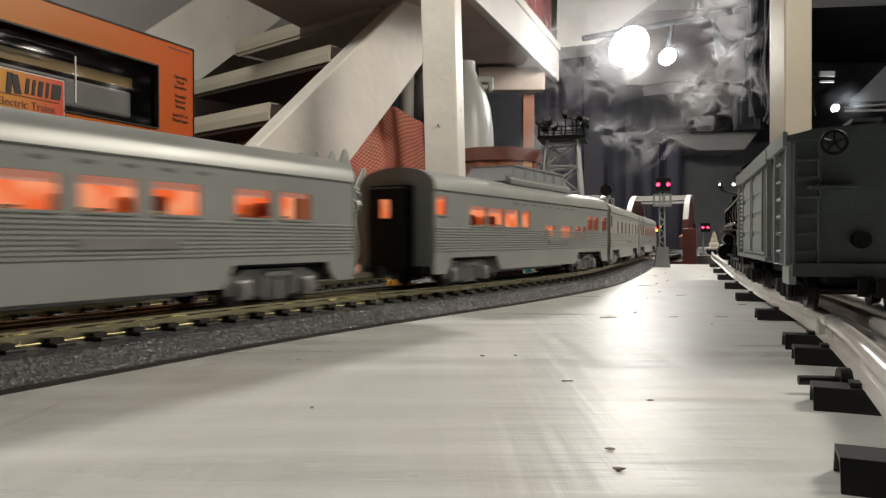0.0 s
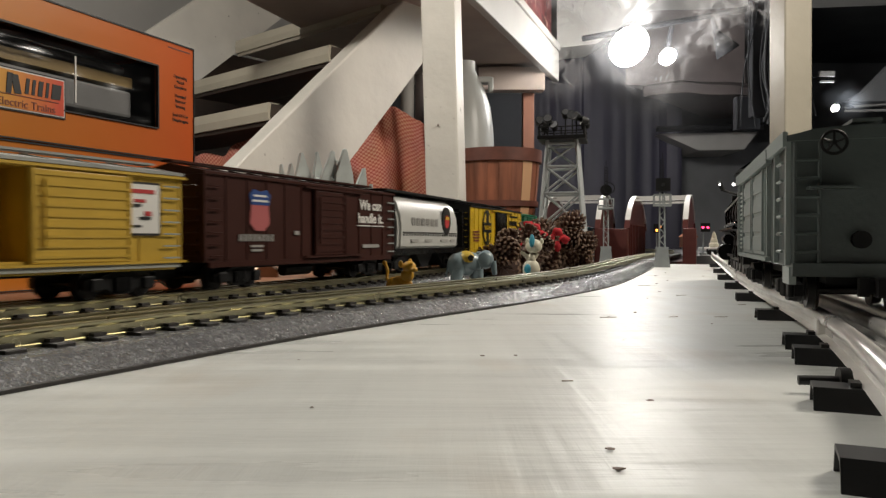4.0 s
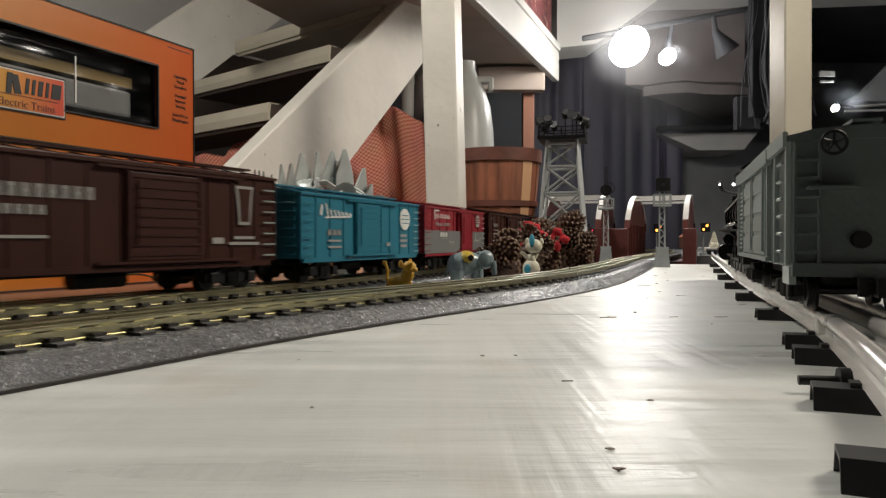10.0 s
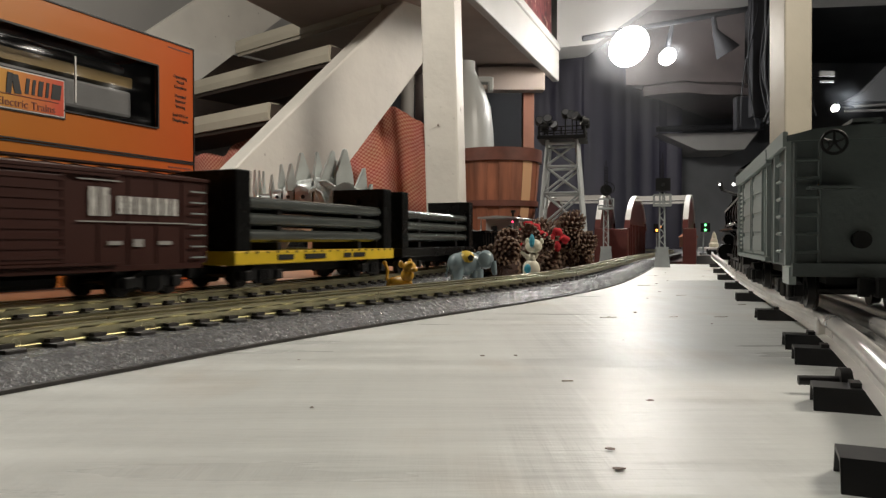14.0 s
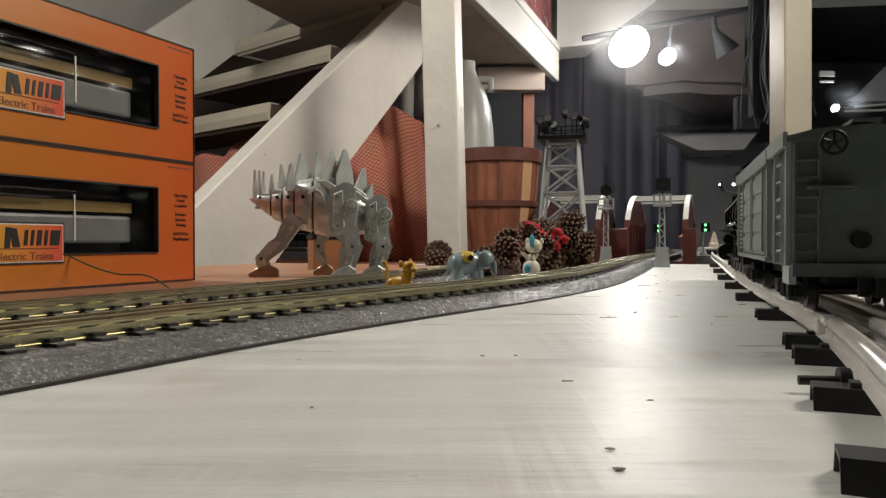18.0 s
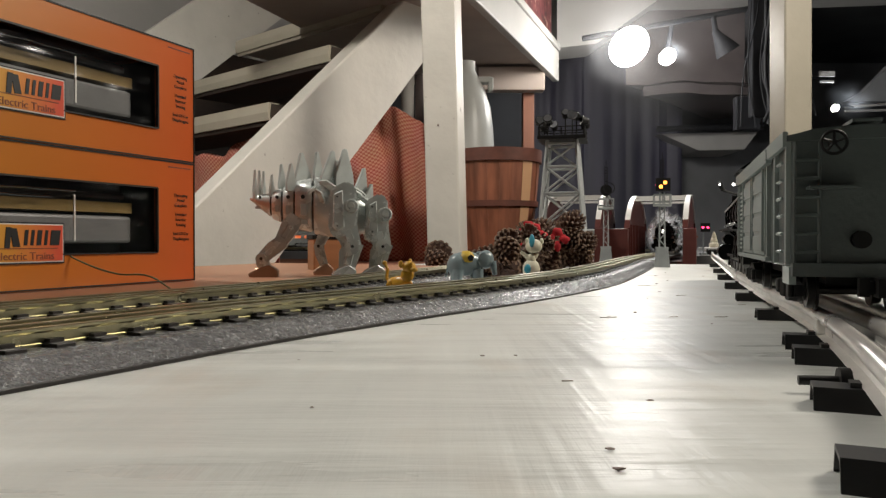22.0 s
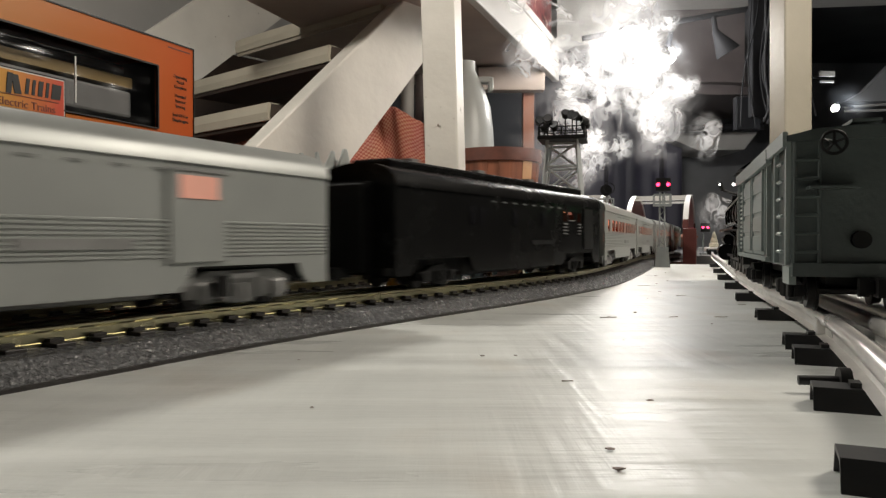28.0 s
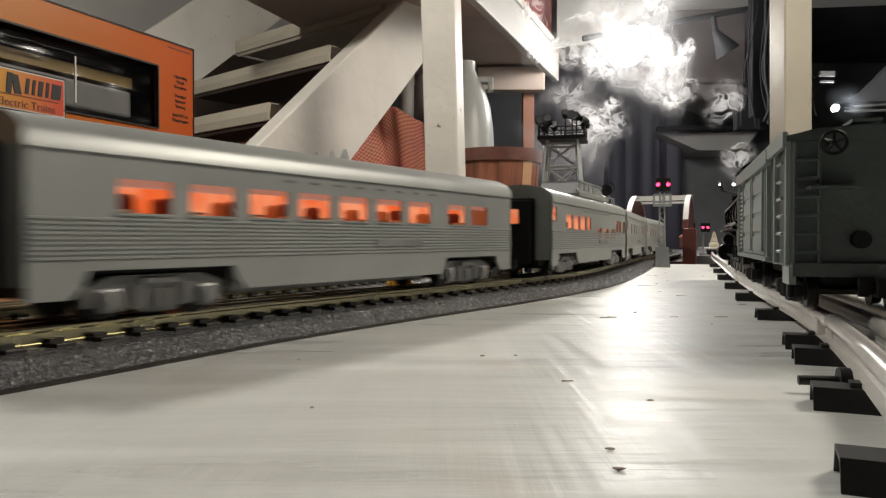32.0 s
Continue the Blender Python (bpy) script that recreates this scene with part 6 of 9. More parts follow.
def couplers(car, L):
    share("coupler", COUPLER, car, pose(L / 2, 0, 0)), share("coupler", COUPLER, car, pose(-L / 2, 0, 0, 0, 0, 180))


W_BOX, Z0, Z1 = 0.0605, 0.0195, 0.0790


def bars(parent, mm, items, y=W_BOX / 2 + 0.0012, name="lettering"):
    """Rows of plain lettering bars: (x from the car's middle, z, width, height)."""
    bm = bmesh.new()
    for x, z, w, h in items:
        add_box(bm, (x, y, z), (w, 0.0005, h))
    return part(name, bm, mm, parent)


def word_bars(parent, mm, x, z, w, h, letters, y=W_BOX / 2 + 0.0012, slant=0.0):
    """A word as a row of letter-sized bars."""
    bm = bmesh.new()
    step = w / letters
    for i in range(letters):
        cx = x + w / 2 - step * (i + 0.5)
        add_box(bm, (cx + step * 0.22, y, z + slant * i), (step * 0.26, 0.0005, h)), add_box(bm, (cx - step * 0.18, y, z + slant * i), (step * 0.22, 0.0005, h))
        add_box(bm, (cx, y, z + slant * i + (h * 0.36 if i % 2 else -h * 0.05)), (step * 0.6, 0.0005, h * 0.24))
    return part("lettering", bm, mm, parent)


def text_on(parent, mm, s, x, z, size, y=W_BOX / 2 + 0.0013, bold=0.0):
    return words(s, size, parent, Matrix.Translation((x, y, z)) @ pose(0, 0, 0, 90, 0, 180), mm, bold=bold)


def disc(parent, mm, x, z, r, y=W_BOX / 2 + 0.0010, h=0.0006, sx=1.0, name="emblem", seg=24):
    bm = add_rod(bmesh.new(), (0, 0, 0), (0, h, 0), r, seg=seg)
    bmesh.ops.scale(bm, vec=(sx, 1, 1), verts=bm.verts[:])
    return part(name, bm, mm, parent, m=pose(x, y, z))


def shield(parent, x, z, w, h, top, bottom, y=W_BOX / 2 + 0.0010):
    bm = bmesh.new()
    add_prism(bm, [(-w * 0.40, h * 0.14), (w * 0.40, h * 0.14), (w * 0.46, -h * 0.32), (w * 0.22, -h * 0.5), (-w * 0.22, -h * 0.5), (-w * 0.46, -h * 0.32)], "y", 0, 0.0005)
    part("emblem", bm, bottom, parent, m=pose(x, y, z))
    bm = bmesh.new()
    add_prism(bm, [(-w * 0.42, h * 0.12), (w * 0.42, h * 0.12), (w * 0.5, h * 0.36), (w * 0.30, h * 0.5), (0, h * 0.44), (-w * 0.30, h * 0.5), (-w * 0.5, h * 0.36)], "y", 0.0002, 0.0008)
    part("emblem", bm, top, parent, m=pose(x, y, z))
    bars(parent, "white_print", [(x, z + h * 0.34, w * 0.6, h * 0.05), (x, z + h * 0.22, w * 0.7, h * 0.05)], y + 0.0008)


def box_car(L, paint, label, doors, roof=None, lower=None, ribs=9, doors_mat=None, open_gap=None, group="freight train", ends=None):
    """doors: (centre, width) of each sliding door on the near side. lower: paint of the lower half of the sides."""
    t = thing("box_car", label, "model freight car", group=group)
    W = W_BOX
    bm = bmesh.new()
    if open_gap:
        g0, g1 = open_gap
        for x0, x1 in ((-L / 2, g0), (g1, L / 2)):
            add_box(bm, ((x0 + x1) / 2, 0, (Z0 + Z1) / 2), (x1 - x0, W, Z1 - Z0))
        add_box(bm, ((g0 + g1) / 2, -0.012, (Z0 + Z1) / 2), (g1 - g0, W - 0.024, Z1 - Z0))
        add_box(bm, ((g0 + g1) / 2, 0, Z0 + 0.002), (g1 - g0, W, 0.004)), add_box(bm, ((g0 + g1) / 2, 0, Z1 - 0.002), (g1 - g0, W, 0.004))
    else:
        add_box(bm, (0, 0, (Z0 + Z1) / 2), (L, W, Z1 - Z0))
    body = part("car_body", bm, paint, t)
    rib = mesh_of("side_rib", box_of((0, 0, (Z0 + Z1) / 2), (0.0018, 0.0010, Z1 - Z0 - 0.002)), paint)
    for i in range(ribs + 1):
        x = -L / 2 + L * i / ribs
        x = max(-L / 2 + 0.001, min(L / 2 - 0.001, x))
        for s in (-1, 1):
            share("side_rib", rib, body, pose(x, s * (W / 2 + 0.0003), 0))
    fold = mesh_of("end_rib", box_of((0, 0, 0), (0.0024, W - 0.008, 0.0034)), ends or paint)
    for k in range(7):
        for s in (-1, 1):
            share("end_rib", fold, body, pose(s * (L / 2 + 0.0006), 0, Z0 + 0.006 + 0.0078 * k))
    if ends:
        for s in (-1, 1):
            part("end_wall", box_of((s * (L / 2 + 0.0004), 0, (Z0 + Z1) / 2), (0.0018, W - 0.001, Z1 - Z0)), ends, body)
    sills = bmesh.new()
    for s in (-1, 1):
        add_box(sills, (0, s * (W / 2 - 0.001), Z0 - 0.0018), (L * 0.96, 0.003, 0.0036))
    part("side_sill", sills, paint, t)
    if lower:
        for s in (-1, 1):
            part("lower_panel", box_of((0, s * (W / 2 + 0.0005), Z0 + 0.015), (L - 0.002, 0.0012, 0.030)), lower, body)
    bm = bmesh.new()
    add_prism(bm, [(-W / 2 - 0.0018, Z1 - 0.001), (W / 2 + 0.0018, Z1 - 0.001), (W / 2 + 0.0018, Z1 + 0.0010), (0, Z1 + 0.0062), (-W / 2 - 0.0018, Z1 + 0.0010)], "x", -L / 2 - 0.001, L / 2 + 0.001)
    rf = part("roof", bm, roof or paint, t)
    n = max(6, ribs + 1)
    ridge = mesh_of("roof_rib", add_prism(bmesh.new(), [(-W / 2, Z1 + 0.0012), (W / 2, Z1 + 0.0012), (0, Z1 + 0.0072)], "x", -0.0009, 0.0009), roof or paint)
    for i in range(n + 1):
        share("roof_rib", ridge, rf, pose(-L / 2 + 0.001 + (L - 0.002) * i / n, 0, 0))
    part("roof_walk", box_of((0, 0, Z1 + 0.0085), (L + 0.004, 0.010, 0.0014)), roof or paint, rf)
    for x, w in doors:
        bm = box_of((0, W / 2 + 0.0016, (Z0 + Z1) / 2 - 0.001), (w, 0.0022, Z1 - Z0 - 0.007), None, 0.0005)
        d = part("sliding_door", bm, doors_mat or paint, t, m=pose(x, 0, 0))
        slat = mesh_of("door_rib", box_of((0, W / 2 + 0.0030, 0), (w - 0.004, 0.0009, 0.0014)), doors_mat or paint)
        for k in range(9):
            share("door_rib", slat, d, pose(0, 0, Z0 + 0.006 + 0.0058 * k))
        stile = mesh_of("door_stile", box_of((0, W / 2 + 0.0030, (Z0 + Z1) / 2), (0.0016, 0.0010, Z1 - Z0 - 0.008)), doors_mat or paint)
        for s in (-1, 1):
            share("door_stile", stile, d, pose(s * w * 0.47, 0, 0))
        part("door_latch", add_rod(bmesh.new(), (w * 0.38, W / 2 + 0.0045, Z0 + 0.012), (w * 0.38, W / 2 + 0.0045, Z0 + 0.05), 0.0007, seg=6), doors_mat or paint, d)
    if doors:
        xs = [x for x, _ in doors]
        for z in (Z0 + 0.0015, Z1 - 0.0025):
            part("door_track", box_of((sum(xs) / len(xs) - 0.01, W / 2 + 0.0022, z), (doors[0][1] * 2.0, 0.002, 0.0016)), paint, t)
    for sx, x in ((-1, -L / 2 + 0.009), (1, L / 2 - 0.009)):
        side = mesh_of("rung", add_rod(bmesh.new(), (-0.006, 0, 0), (0.006, 0, 0), 0.0006, seg=5), "grey_car_light" if sx < 0 else paint)
        end = mesh_of("rung", add_rod(bmesh.new(), (0, W / 2 - 0.014, 0), (0, W / 2 - 0.003, 0), 0.0006, seg=5), paint)
        for k in range(7):
            share("rung", side, t, pose(x, W / 2 + 0.0022, Z0 + 0.004 + 0.0078 * k)), share("rung", end, t, pose(sx * (L / 2 + 0.003), 0, Z0 + 0.004 + 0.0078 * k))
    part("underframe", box_of((0, 0, Z0 - 0.003), (L * 0.98, 0.022, 0.006)), "frame_black", t)
    part("brake_tank", add_rod(bmesh.new(), (-0.018, 0.008, Z0 - 0.009), (0.018, 0.008, Z0 - 0.009), 0.005, seg=10), "frame_black", t)
    for x in (-L / 2 + 0.040, L / 2 - 0.040):
        truck(t, x, TRUCK_F, 0.036)
    couplers(t, L)
    return t, body


def squat(t, k):
    """Flattens a car's body to fit its height in the camera's view; its trucks and couplers stay."""
    m = Matrix.Translation((0, 0, Z0)) @ Matrix.Diagonal((1, 1, k, 1)) @ Matrix.Translation((0, 0, -Z0))
    for o in t.children:
        if not o.name.startswith(("truck", "coupler")):
            o.matrix_basis = m @ o.matrix_basis
    return t


FREIGHT = []   # (thing, middle on the line at 10 s, length)


def hopper_grey():
    t, b = box_car(0.262, "grey_paint", "grey and dark brown box car with yellow emblem", [(-0.01, 0.05)], lower="black_car")
    part("emblem", box_of((-0.088, W_BOX / 2 + 0.0014, 0.063), (0.021, 0.0005, 0.018)), "blanket", b)
    disc(b, "black", -0.088, 0.063, 0.0042, W_BOX / 2 + 0.0016)
    bars(b, "grey_print", [(-0.075, 0.0395, 0.04, 0.0010), (-0.046, 0.030, 0.006, 0.004), (-0.085, 0.030, 0.018, 0.0022)], W_BOX / 2 + 0.0018)
    return t


def car_shield_yellow():
    t, b = box_car(0.250, "armour_yellow", "yellow box car with half-open door and shield", [(-0.055, 0.062)], roof="silver", open_gap=(-0.024, -0.008), ribs=8)
    shield(b, 0.058, 0.050, 0.050, 0.046, "emblem_blue", "emblem_pink")
    fr = part("poster", box_of((-0.094, W_BOX / 2 + 0.0012, 0.055), (0.028, 0.0006, 0.034)), "black", b, "white poster in a black frame")
    part("poster_sheet", box_of((-0.094, W_BOX / 2 + 0.0017, 0.055), (0.025, 0.0006, 0.031)), "white_print", fr)
    bars(fr, "red_print", [(-0.094, 0.066, 0.018, 0.0025), (-0.092, 0.060, 0.008, 0.002), (-0.098, 0.052, 0.005, 0.003)], W_BOX / 2 + 0.0022)
    bars(fr, "black", [(-0.090, 0.057, 0.006, 0.002), (-0.096, 0.049, 0.008, 0.002), (-0.090, 0.044, 0.006, 0.0015)], W_BOX / 2 + 0.0022)
    part("white_sill", box_of((0, W_BOX / 2 + 0.0008, Z0 - 0.0005), (0.246, 0.0018, 0.0035)), "grey_paint", t)
    return t


def car_shield_maroon():
    t, b = box_car(0.262, "maroon", "maroon box car with shield and white slogan", [(-0.015, 0.045)], ribs=12)
    shield(b, 0.075, 0.056, 0.024, 0.030, "emblem_blue", "emblem_pink")
    text_on(b, "white_print", "We can", -0.085, 0.066, 0.0125, bold=0.0003), text_on(b, "white_print", "handle it.", -0.085, 0.054, 0.0125, bold=0.0003)
    bars(b, "white_print", [(-0.085, 0.0475, 0.05, 0.0008)])
    word_bars(b, "grey_print", 0.078, 0.036, 0.040, 0.005, 8)
    bars(b, "grey_print", [(0.078, 0.030, 0.014, 0.0016), (0.078, 0.027, 0.012, 0.0016), (-0.085, 0.029, 0.03, 0.003), (0.03, 0.040, 0.006, 0.003)])
    return t


def round_hopper():
    t = thing("hopper_car", "white round-sided covered hopper with oval emblem", "model freight car", group="freight train")
    L, r = 0.238, 0.031
    prof = [(-0.030, 0.028), (-0.0312, 0.045), (-0.0300, 0.060), (-0.025, 0.074), (-0.014, 0.082), (0.014, 0.082), (0.025, 0.074), (0.0300, 0.060), (0.0312, 0.045), (0.030, 0.028), (0.026, 0.0245), (-0.026, 0.0245)]
    bm = bmesh.new()
    add_prism(bm, prof, "x", -L / 2 + 0.044, L / 2 - 0.024)
    for x in (-L / 2 + 0.039, L / 2 - 0.024):
        add_prism(bm, [(u * 0.93, 0.026 + (v - 0.026) * 0.93) for u, v in prof], "x", x, x + 0.005)
    body = part("tank_body", bm, "hopper", t, smooth=True)
    bm = bmesh.new()
    add_box(bm, (0, 0, 0.0225), (L, 0.056, 0.006))
    for s in (-1, 1):
        add_box(bm, (s * (L / 2 - 0.002), 0, 0.046), (0.004, 0.052, 0.050)), add_box(bm, (s * (L / 2 - 0.014), 0.027, 0.046), (0.003, 0.002, 0.05)), add_box(bm, (s * (L / 2 - 0.010), 0, 0.072), (0.02, 0.05, 0.004))
    part("end_frame", bm, "black_car", t)
    bm = bmesh.new()
    for x in (-0.066, 0, 0.066):
        add_prism(bm, [(-0.026, 0.020), (0.026, 0.020), (0.008, 0.004), (-0.008, 0.004)], "y", -0.018, 0.018, pose(x, 0, 0))
    part("outlet_bay", bm, "frame_black", t)
    part("roof_walk", box_of((0, 0.008, 0.085), (L - 0.01, 0.030, 0.002)), "frame_black", t)
    bm = bmesh.new()
    for i in range(22):
        x = -L / 2 + 0.05 + i * (L - 0.08) / 21
        add_box(bm, (x, 0.0312, 0.040), (0.002, 0.0012, 0.0022))
    add_box(bm, (0.010, 0.0314, 0.0425), (L - 0.076, 0.001, 0.0011))
    part("weld_seam", bm, "black", body)
    word_bars(body, "grey_print", 0.030, 0.054, 0.080, 0.0085, 6, 0.0315)
    disc(body, "black", -0.036, 0.057, 0.0165, 0.0306, 0.0012, 0.85), disc(body, "red_print", -0.036, 0.056, 0.0075, 0.0312, 0.0012, 0.95)
    part("emblem", box_of((-0.036, 0.0326, 0.060), (0.012, 0.0006, 0.0035)), "blanket", body)
    bars(body, "grey_print", [(-0.030, 0.034, 0.024, 0.003), (-0.058, 0.034, 0.016, 0.003), (0.02, 0.034, 0.02, 0.003), (0.06, 0.034, 0.02, 0.003)], 0.0312)
    for x in (-L / 2 + 0.036, L / 2 - 0.036):
        truck(t, x, TRUCK_F, 0.036)
    couplers(t, L)
    return t


def car_cross_yellow():
    # black ends: dark paint, with the shade on them put into the colour
    t, b = box_car(0.256, "yellow", "lemon yellow box car with black door and round emblem", [(-0.010, 0.054)], roof="frame_black", doors_mat="black_car", ribs=14, ends="frame_black")
    x, z, y = 0.058, 0.052, W_BOX / 2
    disc(b, "black", x, z, 0.0245, y + 0.0012, 0.0005, 0.80), disc(b, "yellow", x, z, 0.0212, y + 0.0015, 0.0005, 0.80)
    bars(b, "black", [(x, z, 0.034, 0.0135), (x, z, 0.0115, 0.0424)], y + 0.0022, "emblem")
    word_bars(b, "yellow", x, z, 0.030, 0.0058, 6, y + 0.0026)
    word_bars(b, "black", -0.078, 0.0605, 0.044, 0.0075, 8), word_bars(b, "black", -0.080, 0.0705, 0.046, 0.0028, 13)
    bars(b, "black", [(-0.078, 0.0525, 0.030, 0.0012), (-0.074, 0.034, 0.010, 0.006), (-0.092, 0.036, 0.012, 0.002), (-0.092, 0.032, 0.012, 0.002)])
    bars(b, "brown_print", [(0.104, 0.046, 0.026, 0.002), (0.104, 0.042, 0.026, 0.002), (0.104, 0.038, 0.026, 0.002), (0.104, 0.034, 0.022, 0.002)])
    part("lower_rail", box_of((0, W_BOX / 2 + 0.0008, Z0 - 0.0005), (0.252, 0.0018, 0.003)), "yellow", t)
    return t


def car_green():
    t, b = box_car(0.238, "green", "emerald green box car with a white goat figure", [(-0.015, 0.052)], ribs=8)
    disc(b, "red_print", 0.050, 0.062, 0.0085, W_BOX / 2 + 0.0012), disc(b, "white_print", 0.050, 0.062, 0.006, W_BOX / 2 + 0.0016)
    bm = bmesh.new()
    for x0, z0, x1, z1, w in ((0.036, 0.048, 0.034, 0.064, 0.007), (0.034, 0.062, 0.026, 0.066, 0.005), (0.036, 0.050, 0.040, 0.038, 0.004), (0.034, 0.050, 0.030, 0.040, 0.004), (0.036, 0.060, 0.042, 0.054, 0.003)):
        add_rod(bm, (x0, 0, z0), (x1, 0, z1), w / 2, seg=6)
    bmesh.ops.scale(bm, vec=(1, 0.1, 1), verts=bm.verts[:])
    part("emblem", bm, "white_print", b, m=pose(0, W_BOX / 2 + 0.0012, 0))
    word_bars(b, "brown_print", -0.068, 0.0655, 0.040, 0.0095, 5, slant=0.0005), word_bars(b, "brown_print", -0.072, 0.0530, 0.056, 0.0095, 8, slant=0.0005)
    bars(b, "grey_print", [(0.050, 0.036, 0.012, 0.002), (0.050, 0.032, 0.022, 0.002), (0.050, 0.028, 0.024, 0.002), (0.050, 0.024, 0.02, 0.002), (-0.10, 0.031, 0.014, 0.004)])
    return t


def car_system(label="maroon box car with a white oval emblem"):
    t, b = box_car(0.240, "maroon", label, [(0.0, 0.052)], ribs=11)
    disc(b, "grey_print", -0.083, 0.062, 0.0125, W_BOX / 2 + 0.0011, 0.0004, 0.95)
    bars(b, "maroon", [(-0.083, 0.067, 0.02, 0.0014), (-0.083, 0.062, 0.0235, 0.0014), (-0.083, 0.057, 0.02, 0.0014)], W_BOX / 2 + 0.0018)
    disc(b, "grey_print", -0.083, 0.0455, 0.003, seg=8)
    word_bars(b, "grey_print", 0.085, 0.061, 0.024, 0.0055, 3)
    bars(b, "grey_print", [(-0.083, 0.039, 0.014, 0.002), (-0.083, 0.034, 0.012, 0.002), (-0.083, 0.029, 0.012, 0.002), (0.085, 0.053, 0.026, 0.0012), (0.085, 0.047, 0.022, 0.0018), (0.085, 0.042, 0.022, 0.0018), (0.088, 0.036, 0.026, 0.0018), (-0.055, 0.028, 0.010, 0.0012), (-0.055, 0.025, 0.010, 0.0012)])
    return t


def car_keystone():
    t, b = box_car(0.268, "maroon", "maroon box car with a white keystone emblem", [(-0.030, 0.058)], ribs=12)
    word_bars(b, "grey_print", 0.062, 0.060, 0.088, 0.0070, 12), word_bars(b, "grey_print", 0.062, 0.050, 0.030, 0.005, 5)
    bm = bmesh.new()
    add_prism(bm, [(-0.009, 0.072), (0.009, 0.072), (0.0075, 0.064), (0.0055, 0.045), (-0.0055, 0.045), (-0.0075, 0.064)], "y", 0, 0.0006)
    part("emblem", bm, "grey_print", b, m=pose(-0.100, W_BOX / 2 + 0.0011, 0))
    bm = bmesh.new()
    add_prism(bm, [(-0.0065, 0.070), (0.0065, 0.070), (0.0052, 0.063), (0.004, 0.047), (-0.004, 0.047), (-0.0052, 0.063)], "y", 0.0004, 0.0010)
    part("emblem", bm, "maroon", b, m=pose(-0.100, W_BOX / 2 + 0.0011, 0))
    bars(b, "grey_print", [(-0.100, 0.058, 0.004, 0.016), (0.062, 0.036, 0.03, 0.0016), (0.095, 0.036, 0.02, 0.0016), (-0.10, 0.036, 0.02, 0.002), (-0.10, 0.032, 0.03, 0.002), (-0.075, 0.034, 0.01, 0.004)])
    return t


def car_blue():
    t, b = box_car(0.226, "blue", "turquoise blue box car with white oval emblem", [(0.002, 0.050)], ribs=10)
    bm = bmesh.new()
    for i in range(7):
        add_rod(bm, (0.072 - 0.0065 * i, 0, 0.058 + 0.0005 * i), (0.076 - 0.0065 * i, 0, 0.067 - 0.0006 * i if i else 0.072), 0.0011, seg=5)
    add_rod(bm, (0.078, 0, 0.058), (0.034, 0, 0.060), 0.0008, seg=5), add_rod(bm, (0.082, 0, 0.070), (0.084, 0, 0.060), 0.0016, seg=5)
    bmesh.ops.scale(bm, vec=(1, 0.15, 1), verts=bm.verts[:])
    part("lettering", bm, "white_print", b, m=pose(0, W_BOX / 2 + 0.0012, 0))
    disc(b, "white_print", -0.078, 0.061, 0.0125, W_BOX / 2 + 0.0011, 0.0004, 0.95)
    bars(b, "blue", [(-0.078, 0.0655, 0.015, 0.0009), (-0.078, 0.061, 0.019, 0.0009), (-0.078, 0.0565, 0.015, 0.0009)], W_BOX / 2 + 0.0018)
    word_bars(b, "grey_print", 0.062, 0.044, 0.024, 0.0055, 3)
    bars(b, "grey_print", [(0.062, 0.036, 0.022, 0.002), (0.062, 0.030, 0.022, 0.002), (-0.075, 0.042, 0.014, 0.003), (-0.075, 0.036, 0.016, 0.003), (-0.075, 0.030, 0.014, 0.003), (-0.04, 0.032, 0.008, 0.004)])
    return t


def car_two_tone():
    t, b = box_car(0.214, "red_car", "crimson and grey box car with half-open door", [(-0.030, 0.042)], lower="slate", ribs=9, open_gap=(-0.006, 0.004))
    bm = bmesh.new()
    for i in range(7):
        add_rod(bm, (0.070 - 0.0068 * i, 0, 0.0655), (0.073 - 0.0068 * i, 0, 0.0715), 0.0011, seg=5)
    add_rod(bm, (0.076, 0, 0.064), (0.078, 0, 0.0745), 0.0013, seg=5), add_rod(bm, (0.078, 0, 0.0755), (0.062, 0, 0.0755), 0.0009, seg=5)
    bmesh.ops.scale(bm, vec=(1, 0.15, 1), verts=bm.verts[:])
    part("lettering", bm, "white_print", b, m=pose(0, W_BOX / 2 + 0.0012, 0))
    text_on(b, "grey_print", "FREIGHT SERVICE", 0.050, 0.0575, 0.0062)
    disc(b, "grey_print", -0.078, 0.0655, 0.0095, W_BOX / 2 + 0.0011, 0.0004, 1.0)
    bars(b, "red_car", [(-0.078, 0.069, 0.015, 0.0012), (-0.078, 0.0655, 0.018, 0.0012), (-0.078, 0.062, 0.015, 0.0012)], W_BOX / 2 + 0.0018)
    word_bars(b, "white_print", 0.050, 0.044, 0.024, 0.006, 3, W_BOX / 2 + 0.0018)
    bars(b, "grey_print", [(0.050, 0.039, 0.024, 0.0008), (0.030, 0.034, 0.006, 0.003), (0.020, 0.034, 0.006, 0.003), (-0.066, 0.042, 0.004, 0.010), (-0.072, 0.036, 0.02, 0.003), (-0.086, 0.038, 0.006, 0.004)], W_BOX / 2 + 0.0018)
    return t


